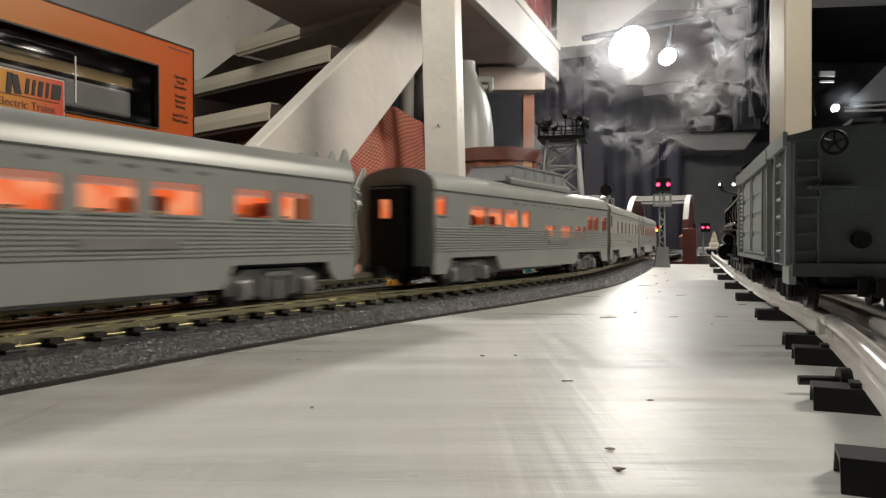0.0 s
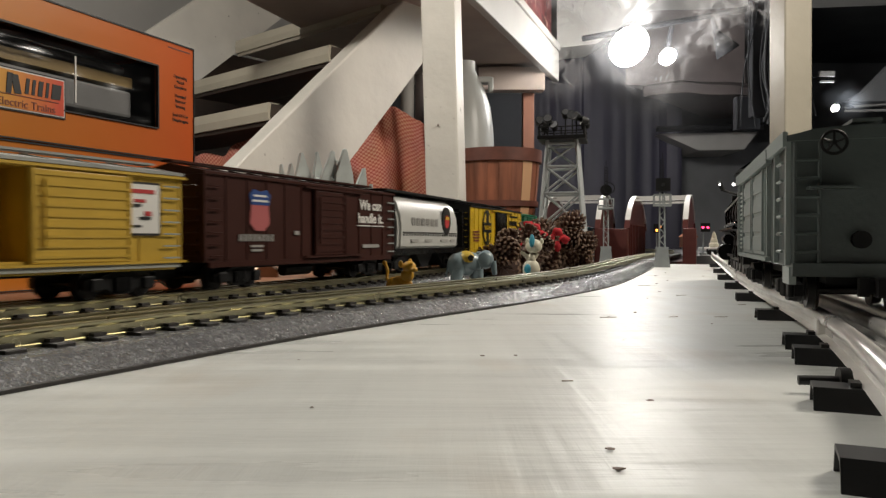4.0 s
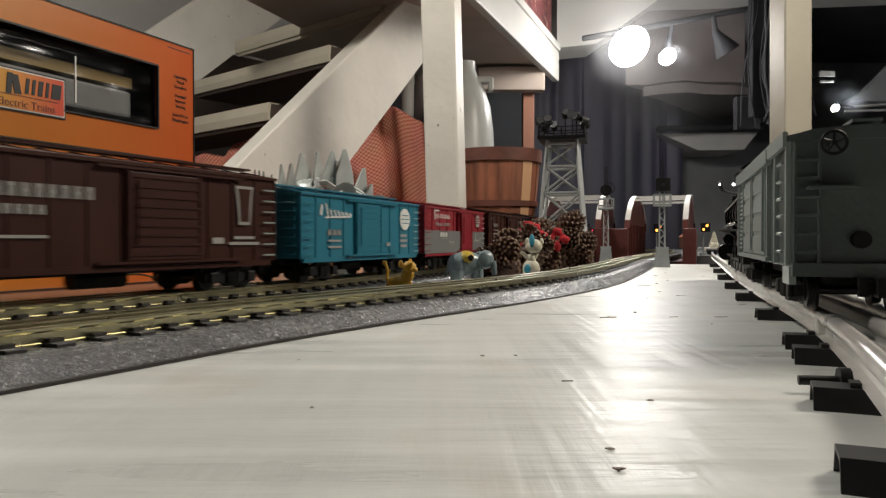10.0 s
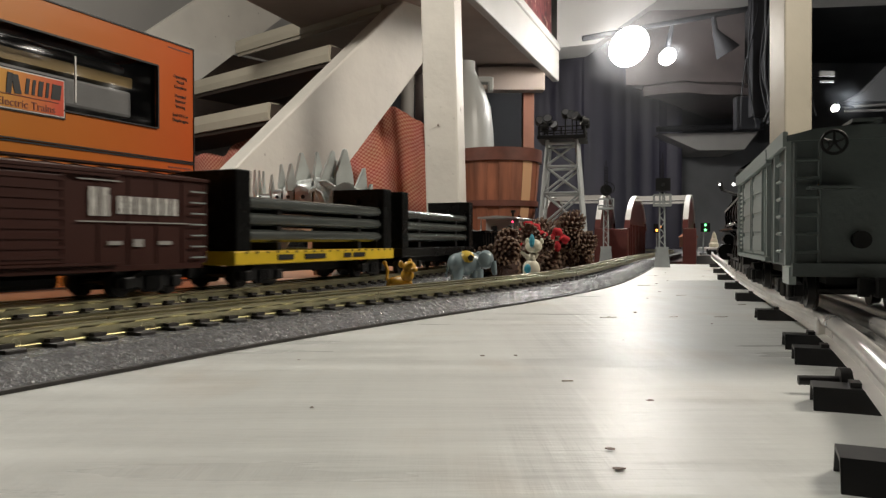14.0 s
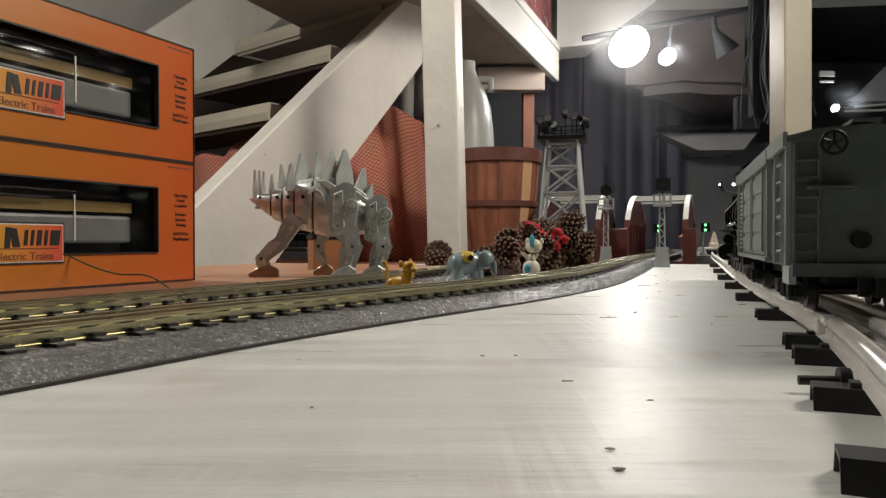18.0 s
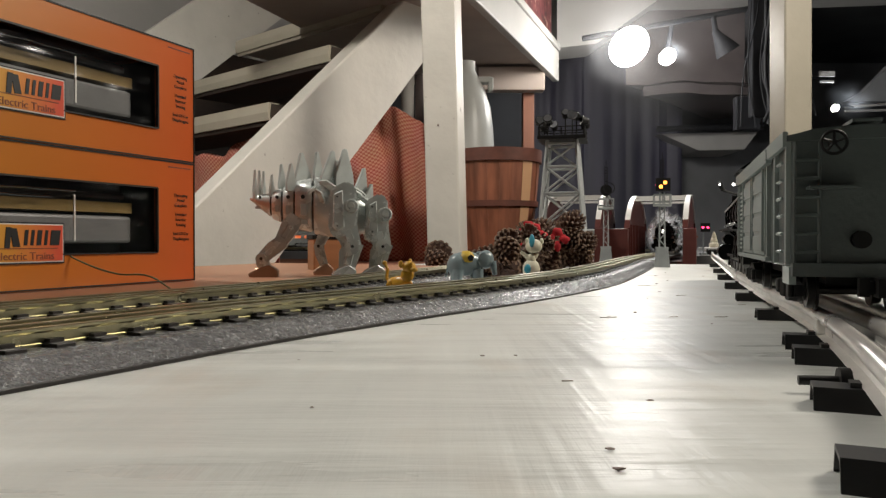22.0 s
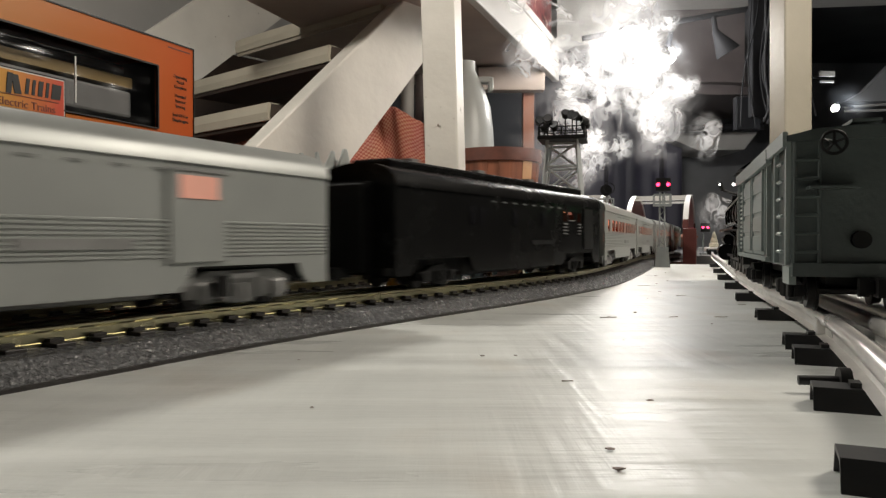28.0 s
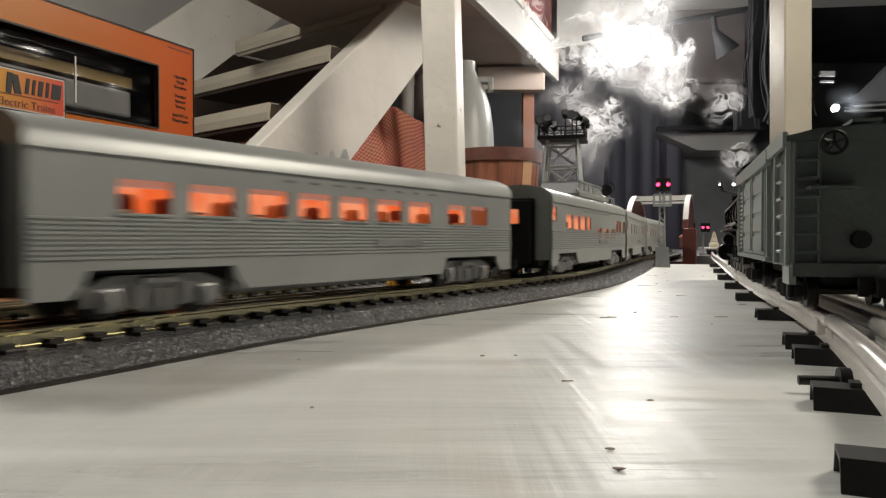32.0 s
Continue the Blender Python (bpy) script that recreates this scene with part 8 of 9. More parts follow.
# ---- steam engines ----
def steam_engine(label, marker=None, group="passenger train", lens="head_lamp"):
    L = 0.40
    t = thing("steam_engine", label, "model locomotive", group=group)
    bm = bmesh.new()
    add_rod(bm, (-0.112, 0, 0.061), (0.150, 0, 0.058), 0.0280, 0.0255, 28), add_rod(bm, (0.150, 0, 0.058), (0.156, 0, 0.058), 0.0255, 0.022, 28)
    boiler = part("boiler", bm, "loco", t, smooth=True)
    for x in (-0.095, -0.06, -0.02, 0.03, 0.08, 0.125):
        part("boiler_band", add_rod(bmesh.new(), (x - 0.0012, 0, 0.0597), (x + 0.0012, 0, 0.0597), 0.0283, seg=28), "loco", boiler, smooth=True)
    part("smokebox_door", add_rod(add_rod(bmesh.new(), (0.156, 0, 0.058), (0.159, 0, 0.058), 0.0185, 0.016, 24), (0.159, 0, 0.058), (0.161, 0, 0.058), 0.009, 0.006, 16), "loco", boiler, smooth=True)
    hl = part("headlight", add_lathe(bmesh.new(), [(0.0055, 0.0), (0.0064, 0.001), (0.0064, 0.0165), (0.0056, 0.0165), (0.0056, 0.004)], 18, pose(0.154, 0, 0.061, 0, 90, 0)), "loco", t)
    part("lens", add_rod(bmesh.new(), (0.156, 0, 0.061), (0.1702, 0, 0.061), 0.0054, seg=16), lens, hl, "headlamp lens")
    part("bell", add_lathe(bmesh.new(), [(0.005, 0), (0.0045, 0.003), (0.002, 0.006), (0.001, 0.007)], 12, pose(0.148, 0, 0.084)), "silver_dark", t, smooth=True)
    part("smokestack", add_rod(bmesh.new(), (0.118, 0, 0.080), (0.118, 0, 0.092), 0.0085, 0.010, 16), "loco", t, smooth=True)
    part("feedwater_heater", add_rod(bmesh.new(), (0.137, -0.020, 0.082), (0.137, 0.020, 0.082), 0.0055, seg=12), "loco", t, smooth=True)
    for x, r, h in ((0.070, 0.011, 0.0095), (0.005, 0.013, 0.008), (-0.040, 0.009, 0.0085)):
        bm = bmesh.new()
        add_ball(bm, (x, 0, 0.0845), (r * 2.1, r * 1.7, h * 1.6))
        part("dome", bm, "loco", t, smooth=True)
    part("safety_valve", add_rod(bmesh.new(), (-0.09, 0, 0.086), (-0.09, 0, 0.093), 0.002, seg=8), "silver_dark", t)
    cab = part("cab", box_of((-0.140, 0, 0.064), (0.064, 0.060, 0.054), None, 0.0015), "loco", t)
    for s in (-1, 1):
        for x in (-0.128, -0.150):
            part("cab_window", box_of((x, s * 0.0303, 0.073), (0.014, 0.001, 0.014)), "dark_glass", cab)
    bm = bmesh.new()
    add_prism(bm, [(-0.033, 0.090), (0.033, 0.090), (0.022, 0.0975), (0, 0.1000), (-0.022, 0.0975)], "x", -0.178, -0.102)
    part("cab_roof", bm, "loco", cab, smooth=True)
    part("firebox", box_of((-0.078, 0, 0.044), (0.10, 0.052, 0.036), None, 0.006), "loco", t)
    part("frame", box_of((-0.008, 0, 0.022), (0.336, 0.022, 0.014)), "frame_black", t)
    for s in (-1, 1):
        part("running_board", box_of((0.018, s * 0.028, 0.044), (0.245, 0.012, 0.002)), "loco", t)
        part("handrail", add_rod(bmesh.new(), (-0.105, s * 0.0290, 0.071), (0.15, s * 0.0268, 0.068), 0.0008, seg=6), "silver_dark", t)
        part("air_pipe", add_rod(bmesh.new(), (-0.105, s * 0.030, 0.049), (0.10, s * 0.029, 0.049), 0.0016, seg=6), "loco", t)
        part("cylinder", add_rod(bmesh.new(), (0.112, s * 0.027, 0.019), (0.150, s * 0.027, 0.019), 0.0095, seg=16), "loco", t, smooth=True)
        part("valve_chest", add_rod(bmesh.new(), (0.110, s * 0.025, 0.034), (0.150, s * 0.025, 0.034), 0.006, seg=14), "loco", t, smooth=True)
        for x in (0.082, 0.040, -0.002, -0.044):
            w = part("driver", add_rod(bmesh.new(), (x, s * 0.0165, 0.0185), (x, s * 0.0205, 0.0185), 0.0185, seg=24), "wheel", t, "black spoked driving wheel")
            part("hub", add_rod(bmesh.new(), (x, s * 0.0205, 0.0185), (x, s * 0.0225, 0.0185), 0.0045, seg=12), "rod_steel", w)
            part("counterweight", box_of((x - 0.009, s * 0.0212, 0.0185), (0.006, 0.001, 0.018)), "loco", w)
        part("side_rod", box_of((0.019, s * 0.0238, 0.014), (0.132, 0.0016, 0.0030), None, 0.0005), "rod_steel", t)
        part("main_rod", box_of((0.048, s * 0.0262, 0.0165), (0.100, 0.0016, 0.0026)), "rod_steel", t)
        part("ladder", box_of((0.145, s * 0.024, 0.034), (0.002, 0.007, 0.026), pose(0, 0, 0, 0, 0, 0)), "silver_dark", t)
        part("cab_steps", box_of((-0.158, s * 0.026, 0.026), (0.012, 0.006, 0.026)), "frame_black", t)
        part("marker", add_ball(bmesh.new(), (0.150, s * 0.017, 0.080), (0.005, 0.005, 0.005)), marker or "lamp_off", t)
    for x in (0.118, 0.148):
        share("wheelset", WHEEL, t, pose(x, 0, 0.0085))
    for x in (-0.100, -0.135):
        share("wheelset", WHEEL, t, pose(x, 0, 0.0085))
    part("trailing_truck", box_of((-0.118, 0, 0.012), (0.066, 0.046, 0.012), None, 0.002), "frame_black", t)
    bm = bmesh.new()
    add_prism(bm, [(0.158, 0.002), (0.176, 0.003), (0.175, 0.010), (0.170, 0.022), (0.158, 0.026)], "y", -0.022, 0.022)
    part("pilot", bm, "frame_black", t)
    part("pilot_beam", box_of((0.164, 0, 0.0275), (0.010, 0.056, 0.008)), "loco", t)
    part("front_platform", box_of((0.160, 0, 0.036), (0.016, 0.050, 0.002)), "loco", t)
    return t, L


def tender():
    t = thing("tender", "long black coal tender with grey numerals", "model tender", group="passenger train")
    L = 0.416
    b = part("tender_body", box_of((0, 0, 0.049), (L, 0.060, 0.060), None, 0.002), "loco", t)
    bm = bmesh.new()
    add_prism(bm, [(-0.026, 0.079), (0.026, 0.079), (0.018, 0.0855), (-0.018, 0.0855)], "x", -0.02, L / 2 - 0.01)
    part("coal_bunker", bm, "loco", t)
    part("water_deck_rail", box_of((-0.115, 0.026, 0.0806), (0.17, 0.004, 0.003)), "silver", t, "bright deck edge")
    part("hatch", add_rod(bmesh.new(), (-0.10, 0, 0.079), (-0.10, 0, 0.085), 0.010, seg=14), "loco", t)
    word_bars(b, "grey_print", 0.010, 0.050, 0.056, 0.0075, 4, 0.0304)
    for k in range(7):
        part("rung", add_rod(bmesh.new(), (-L / 2 + 0.004, 0.031, 0.024 + 0.008 * k), (-L / 2 + 0.016, 0.031, 0.024 + 0.008 * k), 0.0007, seg=5), "silver_dark", b)
    part("underframe", box_of((0, 0, 0.017), (L * 0.96, 0.04, 0.006)), "frame_black", t)
    for x in (-L / 2 + 0.05, L / 2 - 0.05):
        truck(t, x, TRUCK_F, 0.036)
    couplers(t, L)
    return t, L


ENGINE, ENGINE_L = steam_engine("black passenger steam engine with a lit headlamp")
TENDER, TENDER_L = tender()
ENGINE_2, _ = steam_engine("black freight steam engine with green marker lamps", "lamp_green", "second freight train", "lamp_off")
TENDER_2 = tagged(copy_thing(TENDER, Matrix.Identity(4)), "black tender of the freight steam engine", "model tender", "second freight train")

def twin(ob):
    return copy_thing(ob, Matrix.Identity(4))


# cars in order from the front: (thing, middle, length), positions on the line at the reference time
TRAIN_A = [(twin(DINER), 0.491, PASS_L), (DOME, 0.022, PASS_L), (SLEEPER, -0.425, PASS_L), (TAIL, -0.867, PASS_L)]
REF_A, V_A = 1.0, 0.5189
TRAIN_B = [(ENGINE, 2.280, ENGINE_L), (TENDER, 1.875, TENDER_L), (HEAD_END, 1.442, PASS_L), (BAGGAGE, 1.001, PASS_L), (BLACK, 0.548, PASS_L), (COACH, 0.108, PASS_L),
           (twin(COACH), -0.324, PASS_L), (twin(COACH), -0.764, PASS_L), (DINER, -1.226, PASS_L), (twin(DOME), -1.688, PASS_L), (twin(SLEEPER), -2.130, PASS_L), (twin(SLEEPER), -2.570, PASS_L)]
REF_B, V_B = 30.0, 0.5019
TRAIN_F2 = [(ENGINE_2, -0.945, ENGINE_L), (TENDER_2, -1.350, TENDER_L)]


# ---- the engine and car that stand on the other track ----
def standing_car():
    t = thing("standing_box_car", "slate grey box car with ladder and brake wheel", "model freight car")
    L, W, z0, z1 = 0.252, 0.0600, 0.0205, 0.0785
    b = part("car_body", box_of((0, 0, (z0 + z1) / 2), (L, W, z1 - z0), None, 0.0008), "grey_car", t)
    bm = bmesh.new()
    add_prism(bm, [(-W / 2 - 0.0022, z1 - 0.001), (W / 2 + 0.0022, z1 - 0.001), (W / 2 + 0.0022, z1 + 0.0014), (W / 2 - 0.010, z1 + 0.0040), (0, z1 + 0.0052), (-W / 2 + 0.010, z1 + 0.0040), (-W / 2 - 0.0022, z1 + 0.0014)], "x", -L / 2 - 0.0015, L / 2 + 0.0015)
    rf = part("roof", bm, "grey_car", t)
    for i in range(12):
        x = -L / 2 + 0.004 + i * (L - 0.008) / 11
        bm = bmesh.new()
        add_prism(bm, [(W / 2 + 0.0028, z1 + 0.0014), (W / 2 - 0.010, z1 + 0.0048), (0, z1 + 0.0060), (-W / 2 + 0.010, z1 + 0.0048), (-W / 2 - 0.0028, z1 + 0.0014)], "x", x - 0.001, x + 0.001)
        part("roof_rib", bm, "grey_car", rf)
    part("roof_walk", box_of((0, 0, z1 + 0.0070), (L + 0.004, 0.012, 0.0014)), "grey_car", rf)
    part("eave_board", box_of((0, W / 2 + 0.0024, z1 + 0.0002), (L * 0.99, 0.0022, 0.0068)), "grey_car_light", rf)
    # side, its light put into the paler grey: framed panels, a double door, louvres and grab irons
    for x, w in ((-0.02, 0.056), (0.04, 0.056)):
        bm = box_of((0, W / 2 + 0.0012, (z0 + z1) / 2 - 0.001), (w, 0.0022, z1 - z0 - 0.010), None, 0.0005)
        for s in (-1, 1):
            add_box(bm, (s * w * 0.46, W / 2 + 0.0030, (z0 + z1) / 2), (0.0022, 0.0014, z1 - z0 - 0.012))
        d = part("sliding_door", bm, "grey_car_light", t, m=pose(x, 0, 0))
        for k in range(4):
            part("door_panel", box_of((0, W / 2 + 0.0027, z0 + 0.0105 + 0.0112 * k), (w * 0.80, 0.0012, 0.0086), None, 0.0003), "grey_car_light", d)
    part("door_track", box_of((0.01, W / 2 + 0.0028, z0 + 0.0022), (0.16, 0.003, 0.0022)), "grey_car_light", t), part("door_track", box_of((0.01, W / 2 + 0.0028, z1 - 0.004), (0.16, 0.003, 0.0022)), "grey_car_light", t)
    bm = bmesh.new()
    for k in range(14):
        add_box(bm, (0.092, W / 2 + 0.0008, z0 + 0.007 + 0.0031 * k), (0.030, 0.0016, 0.0016), None)
    part("louvre", bm, "grey_car_light", t)
    for x in (-L / 2 + 0.003, -0.085, -0.055, 0.072, 0.112, L / 2 - 0.003):
        part("side_post", box_of((x, W / 2 + 0.0010, (z0 + z1) / 2), (0.0036, 0.0022, z1 - z0 - 0.002)), "grey_car_light", b)
    for k in range(6):
        z = z0 + 0.007 + 0.0082 * k
        part("grab_iron", add_rod(bmesh.new(), (-L / 2 + 0.008, W / 2 + 0.0028, z), (-L / 2 + 0.022, W / 2 + 0.0028, z), 0.0008, seg=6), "grey_car_light", t)
        part("rung", add_rod(bmesh.new(), (-L / 2 - 0.0035, W / 2 - 0.001, z), (-L / 2 - 0.0035, W / 2 - 0.011, z), 0.0008, seg=6), "grey_car", t)
    for y in (W / 2 - 0.001, W / 2 - 0.011):
        part("ladder_rail", add_rod(bmesh.new(), (-L / 2 - 0.0032, y, z0 + 0.002), (-L / 2 - 0.0032, y, z1 - 0.002), 0.0008, seg=6), "grey_car", t)
    bw = part("brake_wheel", add_ring(bmesh.new(), 0.0050, 0.0007, pose(-L / 2 - 0.008, 0.0142, z1 - 0.0030, 0, 90, 0)), "frame_black", t, smooth=True)
    for a in range(5):
        m = pose(-L / 2 - 0.008, 0.0142, z1 - 0.0030, 72 * a, 0, 0)
        part("spoke", add_rod(bmesh.new(), m @ Vector((0, 0, 0)), m @ Vector((0, 0, 0.0049)), 0.0006, seg=5), "frame_black", bw)
    part("brake_shaft", add_rod(bmesh.new(), (-L / 2, 0.0142, z1 - 0.0030), (-L / 2 - 0.009, 0.0142, z1 - 0.0030), 0.0012, seg=6), "frame_black", t)
    part("brake_step", box_of((-L / 2 - 0.005, 0.014, z1 - 0.0225), (0.010, 0.020, 0.0012)), "grey_car", t)
    part("end_lamp", add_rod(bmesh.new(), (-L / 2 - 0.004, 0.0022, z0 + 0.0125), (-L / 2, 0.0022, z0 + 0.0125), 0.0039, seg=18), "frame_black", t)
    part("end_sill", box_of((-L / 2 - 0.002, 0, z0 - 0.001), (0.006, W, 0.006)), "grey_car", t)
    part("corner_step", box_of((-L / 2 + 0.012, W / 2 - 0.001, z0 - 0.004), (0.020, 0.003, 0.008)), "grey_car_light", t)
    part("underframe", box_of((0, 0, z0 - 0.004), (L * 0.97, 0.03, 0.007)), "frame_black", t)
    for x in (-L / 2 + 0.044, L / 2 - 0.044):
        truck(t, x, TRUCK_F, 0.036)
    couplers(t, L)
    return t, L


def on_line(line, s, reach, z):
    """The pose of a thing whose two trucks stand at s + reach and s - reach; it faces along the line."""
    a, b = line.at(s + reach), line.at(s - reach)
    d = a - b
    c = (a + b) / 2
    return pose(c.x, c.y, z, 0, 0, math.degrees(math.atan2(d.y, d.x)))


STAND, STAND_L = standing_car()
TUBE_Z = 0.0174
sc = LINE_C.nearest((0.186, 0.316)) + STAND_L / 2
STAND.matrix_basis = Matrix.Translation((-0.0035, 0.001, 0)) @ on_line(LINE_C, sc, 0.085, TUBE_Z)
ENGINE_3 = tagged(copy_thing(ENGINE_2, on_line(LINE_C, sc + 0.126 + 0.190, 0.12, TUBE_Z)), "black steam engine standing on the tubular track", "model locomotive", "standing train")
t = thing("yard_lamp", "twin goose-neck yard lamp with small lit bulbs", "lamp", pose(0.512, 1.245, 0.0))
part("lamp_post", add_rod(bmesh.new(), (0, 0, 0), (0, 0, 0.128), 0.0022, seg=8), "frame_black", t)
part("arm", add_rod(add_rod(bmesh.new(), (0, 0, 0.128), (-0.030, 0, 0.136), 0.002, seg=8), (-0.030, 0, 0.136), (-0.036, 0, 0.150), 0.004, seg=8), "frame_black", t)
part("bulb", add_ball(bmesh.new(), (-0.037, -0.003, 0.146), (0.0036, 0.0036, 0.0036)), "head_lamp", t)
part("bulb", add_ball(bmesh.new(), (-0.020, -0.02, 0.145), (0.005, 0.005, 0.005)), "head_lamp", t)


# ---- smoke of the passenger engine ----
def puff_mesh(seed, sheets):
    """A puff: a few bent round sheets about one middle, turned roughly towards the camera."""
    bm = bmesh.new()
    uv = bm.loops.layers.uv.new("UVMap")
    rng = random.Random(seed)
    for k in range(sheets):
        turn = Euler((1.57 + rng.uniform(-0.8, 0.8), rng.uniform(0, 6.3), rng.uniform(-0.8, 0.8))).to_matrix()
        mid_ = Vector((rng.uniform(-1, 1), rng.uniform(-1, 1), rng.uniform(-1, 1))) * (0.34 if sheets > 1 else 0.0)
        size, bow = rng.uniform(0.8, 1.0), rng.uniform(-0.6, 0.6)
        rings, seg = 8, 22
        grid = []
        for i in range(rings + 1):
            row = []
            for j in range(seg):
                a, r = math.tau * j / seg, i / rings
                p = Vector((r * math.cos(a), r * math.sin(a), bow * r * r))
                p += noise.noise_vector(p * 1.6 + Vector((seed, k, 0))) * 0.22
                row.append((bm.verts.new(mid_ + turn @ (p * size)), (0.5 + 0.5 * r * math.cos(a), 0.5 + 0.5 * r * math.sin(a))))
            grid.append(row)
        for lo_, hi_ in zip(grid, grid[1:]):
            for j in range(seg):
                q = (lo_[j], hi_[j], hi_[(j + 1) % seg], lo_[(j + 1) % seg])
                fc = bm.faces.new([v for v, _ in q])
                for lp, (_, w) in zip(fc.loops, q):
                    lp[uv].uv = w
    return bm


PUFFS = [mesh_of("puff_shell", puff_mesh(3 * k + 1, 1), "smoke", True) for k in range(5)]
WISPS = [mesh_of("wisp_shell", puff_mesh(7 * k + 2, 1), "smoke_thin", True) for k in range(5)]
HAZE = [mesh_of("haze_shell", puff_mesh(5 * k + 3, 1), "smoke_haze", True) for k in range(5)]
GLOW = [mesh_of("lamp_bloom_shell", puff_mesh(11 * k + 4, 1), "bloom_glow", True) for k in range(2)]
VEILS = [mesh_of("veil_shell", puff_mesh(13 * k + 6, 1), "smoke_veil", True) for k in range(4)]
SMOKE = []


def puff(kind, size, rows):
    """A puff of smoke; kind: 0 thin, 1 dense, 2 faint, 3 bloom added about the lamp, 4 a wide veil. rows: seconds, x,
    y, z, turn.
    """
    pool = (WISPS, PUFFS, HAZE, GLOW, VEILS)[int(kind)]
    k = len(SMOKE)
    t = thing("smoke_puff", ("thin drifting white smoke wisp", "curling white smoke puff from the engine", "faint curling smoke hanging in the air", "faint haze added for the bloom about the lamps", "wide pale veil of drifting smoke")[int(kind)], "smoke", group="engine smoke")
    ob = share("smoke_sheet", pool[k % len(pool)], t, pose(0, 0, 0, 0, 67 * k, 0) @ Matrix.Diagonal((*size, 1)))
    ob.visible_shadow = False
    SMOKE.append((t, rows))


# the cloud drifts and spreads to fit the camera's view: seconds, side from/to and height from/to as slopes, distance
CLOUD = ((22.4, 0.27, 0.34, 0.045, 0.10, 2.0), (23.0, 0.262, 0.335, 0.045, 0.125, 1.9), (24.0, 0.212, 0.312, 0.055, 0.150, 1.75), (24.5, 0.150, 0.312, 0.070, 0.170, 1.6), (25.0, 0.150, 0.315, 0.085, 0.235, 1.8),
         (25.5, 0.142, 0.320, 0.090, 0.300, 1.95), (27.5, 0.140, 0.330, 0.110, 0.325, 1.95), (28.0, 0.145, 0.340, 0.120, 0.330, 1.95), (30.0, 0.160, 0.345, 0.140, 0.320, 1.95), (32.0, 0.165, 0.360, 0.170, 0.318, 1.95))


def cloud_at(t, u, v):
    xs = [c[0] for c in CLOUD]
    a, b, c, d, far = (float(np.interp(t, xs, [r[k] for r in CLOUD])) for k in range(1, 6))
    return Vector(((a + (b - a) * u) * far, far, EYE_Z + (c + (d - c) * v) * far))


def ride(t, back, z):
    """A place inside the running train, back metres behind the chimney."""
    p = LINE_A.at(S_A + 2.280 + 0.118 - back + train_b_at(t))
    return Vector((p.x, p.y, z))


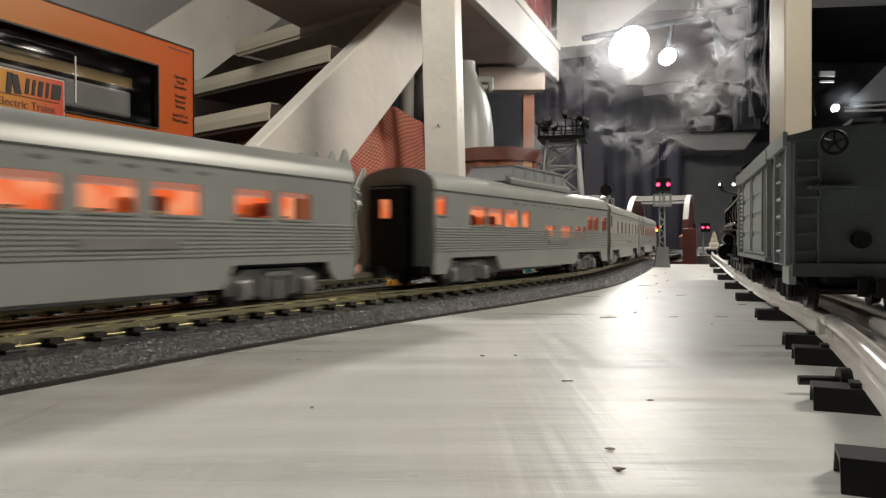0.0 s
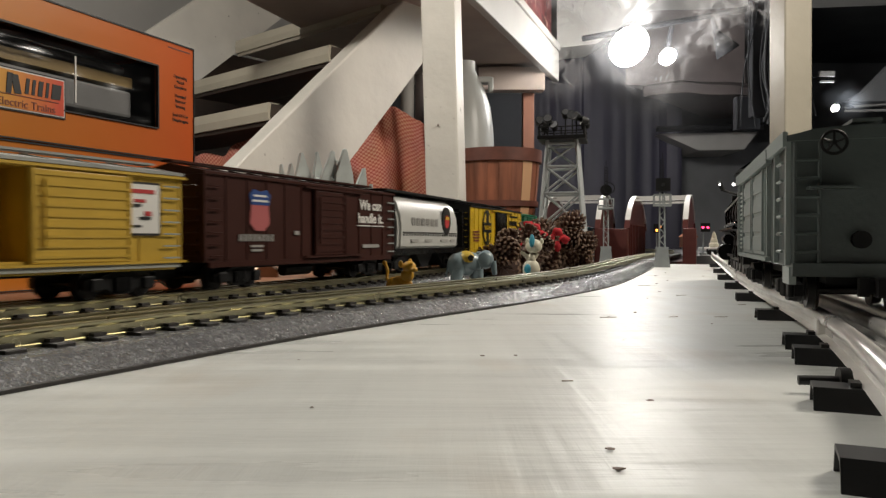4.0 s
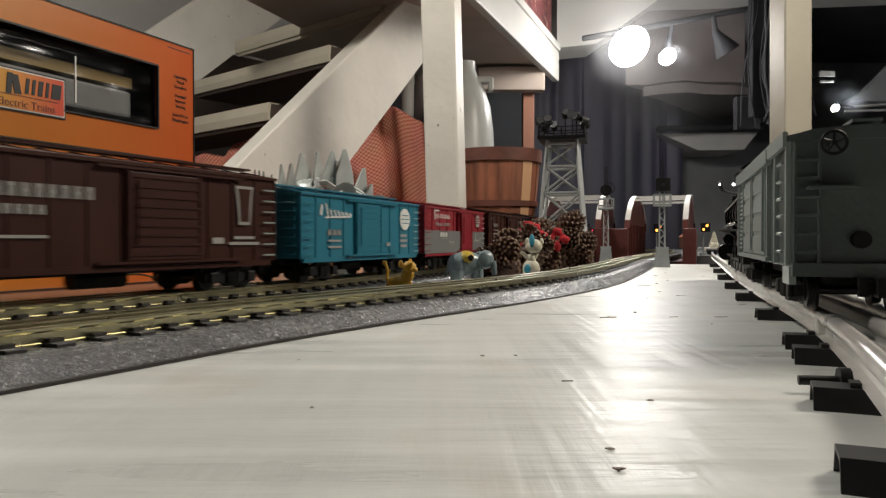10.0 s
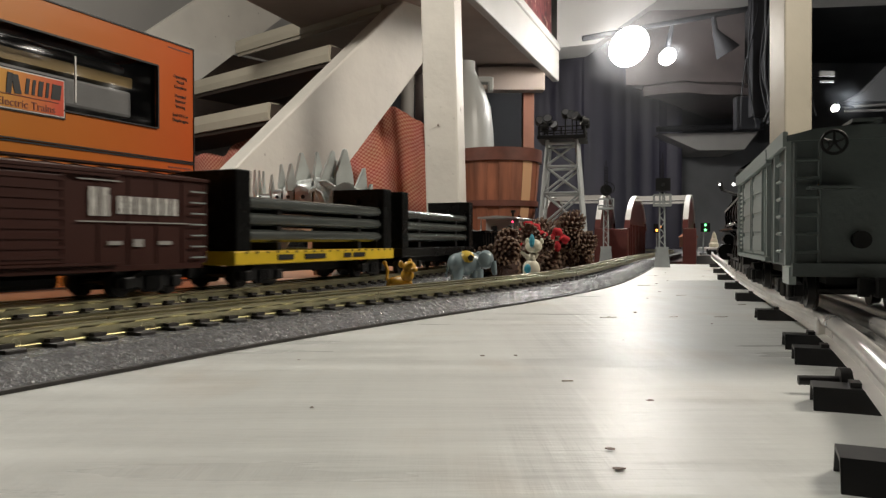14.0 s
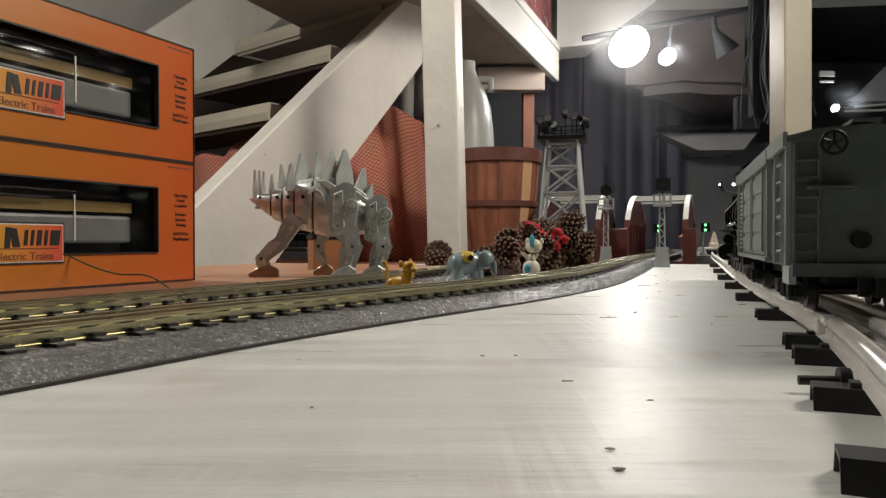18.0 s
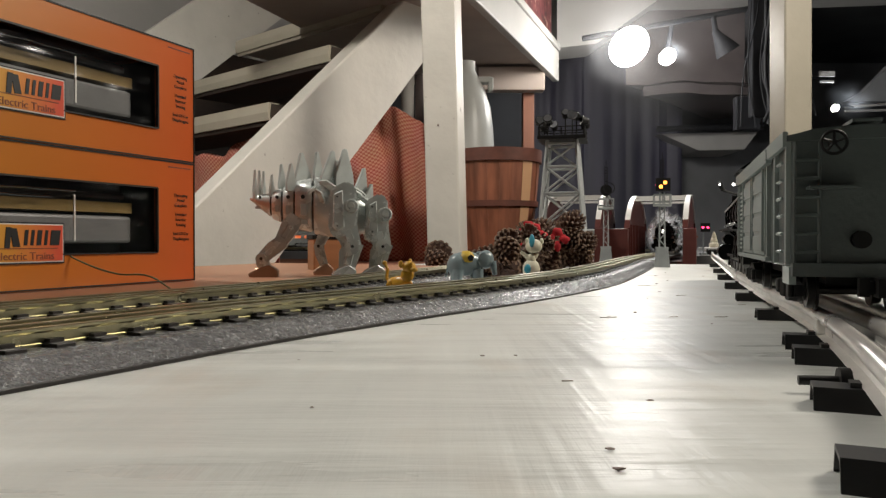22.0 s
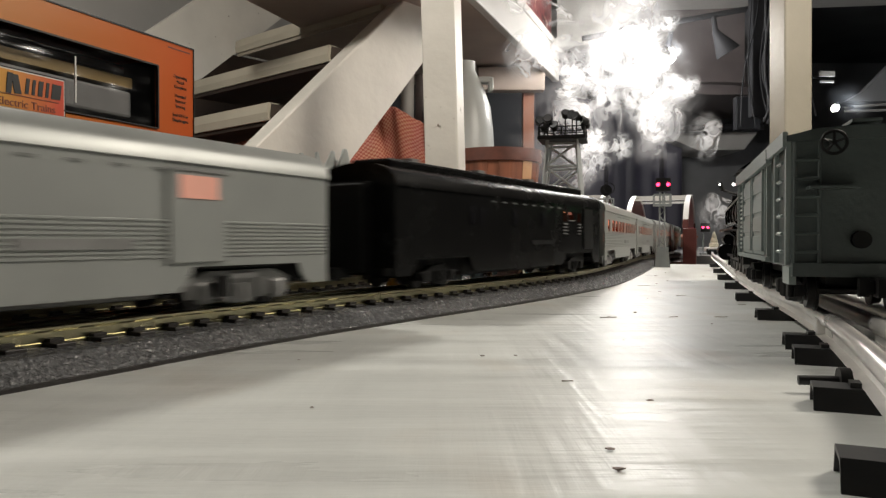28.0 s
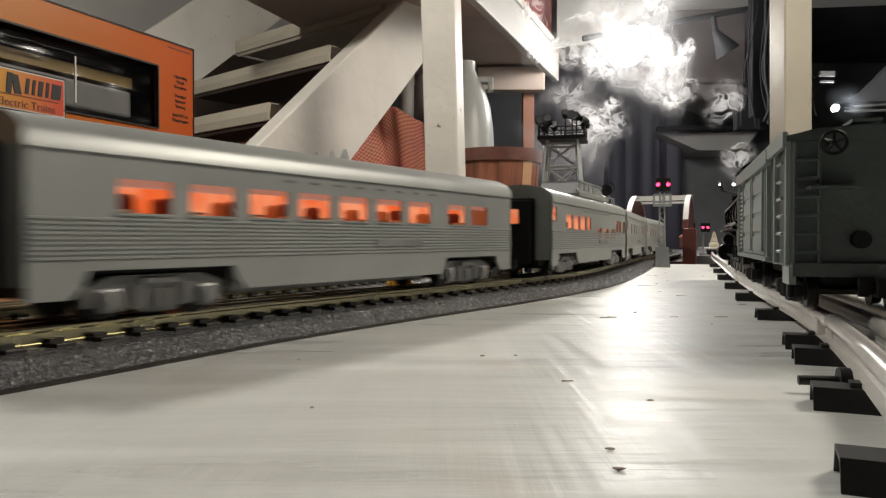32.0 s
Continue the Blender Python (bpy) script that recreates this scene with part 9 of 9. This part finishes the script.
def make_smoke():
    random.seed(21)
    before = [0, 18] + [18 + 0.5 * i for i in range(1, 9)]
    # dense cloud: leaves the train by the bridge, climbs to the lamp and hangs there
    for k in range(34):
        f = k / 33
        te = 22.3 + 1.3 * f
        back = 0.0 if k < 2 else random.uniform(0.22, 0.42)
        inside = RAIL_Z + (0.052 if k > 1 else 0.095)
        v = min(1.0, max(0.0, 1 - f + random.uniform(-0.35, 0.30)))
        a = random.uniform(0, math.tau)
        q = random.uniform(0.05, 1.0) ** 0.5
        u = 0.5 + 0.5 * q * math.cos(a)
        v2 = 0.5 + 0.5 * q * math.sin(a)
        spin = random.uniform(-14, 14)
        rows = [(t, *ride(t, back, inside), 0.0) for t in before if t < te]
        t = 22.25
        while t < te:
            rows.append((t, *ride(t, back, inside), 0.0))
            t += 0.25
        p0 = ride(te, back, inside)
        rows.append((te, *p0, 0.0))
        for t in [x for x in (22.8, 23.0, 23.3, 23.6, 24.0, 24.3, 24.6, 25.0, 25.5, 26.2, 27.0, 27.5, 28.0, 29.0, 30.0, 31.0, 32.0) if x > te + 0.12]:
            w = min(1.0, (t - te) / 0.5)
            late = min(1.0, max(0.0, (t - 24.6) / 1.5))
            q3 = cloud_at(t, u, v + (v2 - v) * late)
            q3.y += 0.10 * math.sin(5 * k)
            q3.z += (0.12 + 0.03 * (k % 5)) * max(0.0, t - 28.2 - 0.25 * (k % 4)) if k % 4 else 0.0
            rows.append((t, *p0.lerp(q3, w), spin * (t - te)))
        size = random.uniform(0.047, 0.080) * (0.62 if q > 0.8 else 1.0)
        puff(1 if k % 5 < 4 else 0, (size * 1.1, size, size * 0.95), rows)
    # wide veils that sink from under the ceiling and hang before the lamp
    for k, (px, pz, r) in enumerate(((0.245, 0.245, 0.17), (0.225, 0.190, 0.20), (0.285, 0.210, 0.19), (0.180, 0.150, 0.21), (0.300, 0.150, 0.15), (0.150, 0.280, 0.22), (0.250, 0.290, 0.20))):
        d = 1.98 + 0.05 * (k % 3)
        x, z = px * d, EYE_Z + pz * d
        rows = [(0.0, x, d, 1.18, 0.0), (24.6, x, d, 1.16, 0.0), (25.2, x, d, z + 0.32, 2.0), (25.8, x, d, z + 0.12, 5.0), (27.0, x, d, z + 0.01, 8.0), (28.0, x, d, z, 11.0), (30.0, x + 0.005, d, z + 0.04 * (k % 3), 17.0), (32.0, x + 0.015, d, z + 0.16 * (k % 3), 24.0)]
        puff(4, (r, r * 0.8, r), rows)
    # curls round the cloud
    for k in range(20):
        te = 23.0 + 0.07 * k
        u, v = random.uniform(-0.40, 1.25), random.uniform(-0.35, 1.05)
        rows = [(t, *ride(t, 0.32, RAIL_Z + 0.05), 0.0) for t in before + [22.25, 22.5, 22.75] if t < te]
        p0 = ride(te, 0.32, RAIL_Z + 0.05)
        rows.append((te, *p0, 0.0))
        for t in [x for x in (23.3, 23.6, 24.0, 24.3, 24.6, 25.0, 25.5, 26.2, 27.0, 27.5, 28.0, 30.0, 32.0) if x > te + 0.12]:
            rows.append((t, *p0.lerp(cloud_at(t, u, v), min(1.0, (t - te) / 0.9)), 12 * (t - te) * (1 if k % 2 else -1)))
        puff(0, (random.uniform(0.07, 0.11), 0.06, random.uniform(0.055, 0.085)), rows)
    # thin trail over the boiler, swept back and up as the engine passes
    for k in range(44):
        te = 24.25 + 1.15 * k / 43
        inside = RAIL_Z + 0.060
        rows = [(t, *ride(t, 0.04, inside), 0.0) for t in before + [22.25 + 0.25 * i for i in range(13)] if t < te]
        p0 = ride(te, 0.03, RAIL_Z + 0.098)
        rows.append((te, *p0, 0.0))
        up, drift = random.uniform(0.055, 0.150), random.uniform(-0.01, 0.06)
        for dt in (0.25, 0.5, 1.0, 1.8, 3.0, 5.0):
            rise = up * dt + 0.10 * max(0.0, dt - 0.9)
            rows.append((te + dt, p0.x + drift * dt, p0.y + 0.03 * dt, p0.z + rise, 20 * dt * (1 if k % 2 else -1)))
        rows.append((32.0, p0.x + drift * 7.5, p0.y + 0.2, p0.z + up * 8.5 + 0.6, 150 * (1 if k % 2 else -1)))
        r = random.uniform(0.018, 0.030)
        puff(0, (r * 1.3, r, r * 1.05), rows)
    # smoke left from the round before, curling up out of sight
    for k in range(20):
        d = random.uniform(1.6, 2.6)
        px, pz = random.uniform(0.13, 0.47), random.uniform(0.09, 0.34)
        rows = [(0.0, px * d, d, EYE_Z + pz * d, 0.0)]
        for t in (1, 2, 3, 4, 5, 7, 10, 32):
            w = min(t, 10)
            rise = 0.018 * w + 0.030 * max(0.0, w - 1.0 - 0.05 * k) ** 1.6
            rows.append((t, px * d + 0.008 * w, d, min(1.42, EYE_Z + pz * d + rise), 7.0 * w * (1 if k % 2 else -1)))
        puff(2, (random.uniform(0.10, 0.17), random.uniform(0.08, 0.12), random.uniform(0.08, 0.14)), rows)
    # thin sheets added to imitate the bloom round the lamps all the time
    for k, (x, y, z, r) in enumerate(((0.71, 2.71, 0.775, 0.24), (0.72, 2.58, 0.75, 0.42), (0.92, 2.94, 0.81, 0.13), (1.60, 2.88, 0.595, 0.10))):
        puff(3, (r, r, r), [(t, x + 0.01 * math.sin(t * 0.2 + k), y, z + 0.01 * math.sin(t * 0.13 + 2 * k), 0.6 * t) for t in (0, 8, 16, 24, 32)])


# ---- motion ----
def ease(t, knots):
    """Straight pieces between (seconds, value) knots, rounded a little at the joints."""
    xs, ys = [k[0] for k in knots], [k[1] for k in knots]
    return sum(float(np.interp(t + d, xs, ys)) for d in (-0.3, -0.15, 0, 0.15, 0.3)) / 5 if 0.5 < t < 31.5 else float(np.interp(t, xs, ys))


def run(train, line, origin, where, step=0.25):
    times = [step * i for i in range(int(32 / step) + 1)]
    for ob, middle, length in train:
        walk(ob, [(t, on_line(line, origin + middle + where(t), length * 0.34, RAIL_Z)) for t in times])


def freight_at(t):
    u = t - 10
    return 0.25613 * u + 0.00123 * u * u + 0.011 * max(0.0, t - 14.5) + 0.10 * max(0.0, min(t, 20) - 16.55) + float(np.interp(t, [12, 14, 14.5, 17], [0, 0.0066, 0.0072, 0]))


def train_a_at(t):
    return ease(t, [(0, -V_A * REF_A), (12.0, V_A * 11.0), (14.0, V_A * 11.6), (32, V_A * 11.6)])


def train_b_at(t):
    return ease(t, [(0, -7.1), (18.0, -7.1), (19.2, -6.40), (21.0, -5.12), (21.5, -4.78), (22.4, -4.33), (23.2, -3.96), (23.6, -3.67), (24.3, -3.18), (25.0, -2.653), (25.5, -2.345), (26.3, V_B * -3.7), (32.0, V_B * 2.0 - 0.002)])


def freight_2_at(t):
    return ease(t, [(0, -4.2), (20.3, -4.2), (23.3, -0.46), (24.0, -0.06), (24.5, 0.10), (32.0, 2.1)])


def drum_turn(ob, z, rows):
    """Turns a lamp drum to an aspect; between aspects it swings round in a fifth of a second."""
    keys = []
    last = None
    for t, a in rows:
        if last is not None and a != last:
            n = 3
            for i in range(n):
                keys.append((t - 0.2 + 0.2 * i / n, pose(0, -0.010, z, 0, 0, last + (a - last) * i / n)))
        keys.append((t, pose(0, -0.010, z, 0, 0, a)))
        last = a
    keys.append((32.0, pose(0, -0.010, z, 0, 0, last)))
    walk(ob, keys)


def motions():
    make_smoke()
    run([(ob, mid_, ln) for ob, mid_, ln in FREIGHT], LINE_B, S_B, freight_at)
    run(TRAIN_A, LINE_A, S_A, train_a_at)
    run(TRAIN_B, LINE_A, S_A, train_b_at)
    run(TRAIN_F2, LINE_B, S_B, freight_2_at)
    off, red, amber = 0, -120, -240
    drum_turn(DRUM_1, 0.154, [(0, red), (2.7, off), (20.4, amber), (23.8, red)])
    red, amber, green = 0, -120, -240
    drum_turn(DRUM_3, 0.092, [(0, amber), (5.6, green), (6.7, amber), (16.8, green), (18.7, red), (20.2, amber)])
    drum_turn(DRUM_4, 0.095, [(0, red), (5.6, amber), (12.6, green), (18.7, red)])
    for ob, rows in SMOKE:
        walk(ob, [(t, pose(x, y, z, a * 0.12, a, a * 0.1)) for t, x, y, z, a in rows])


motions()
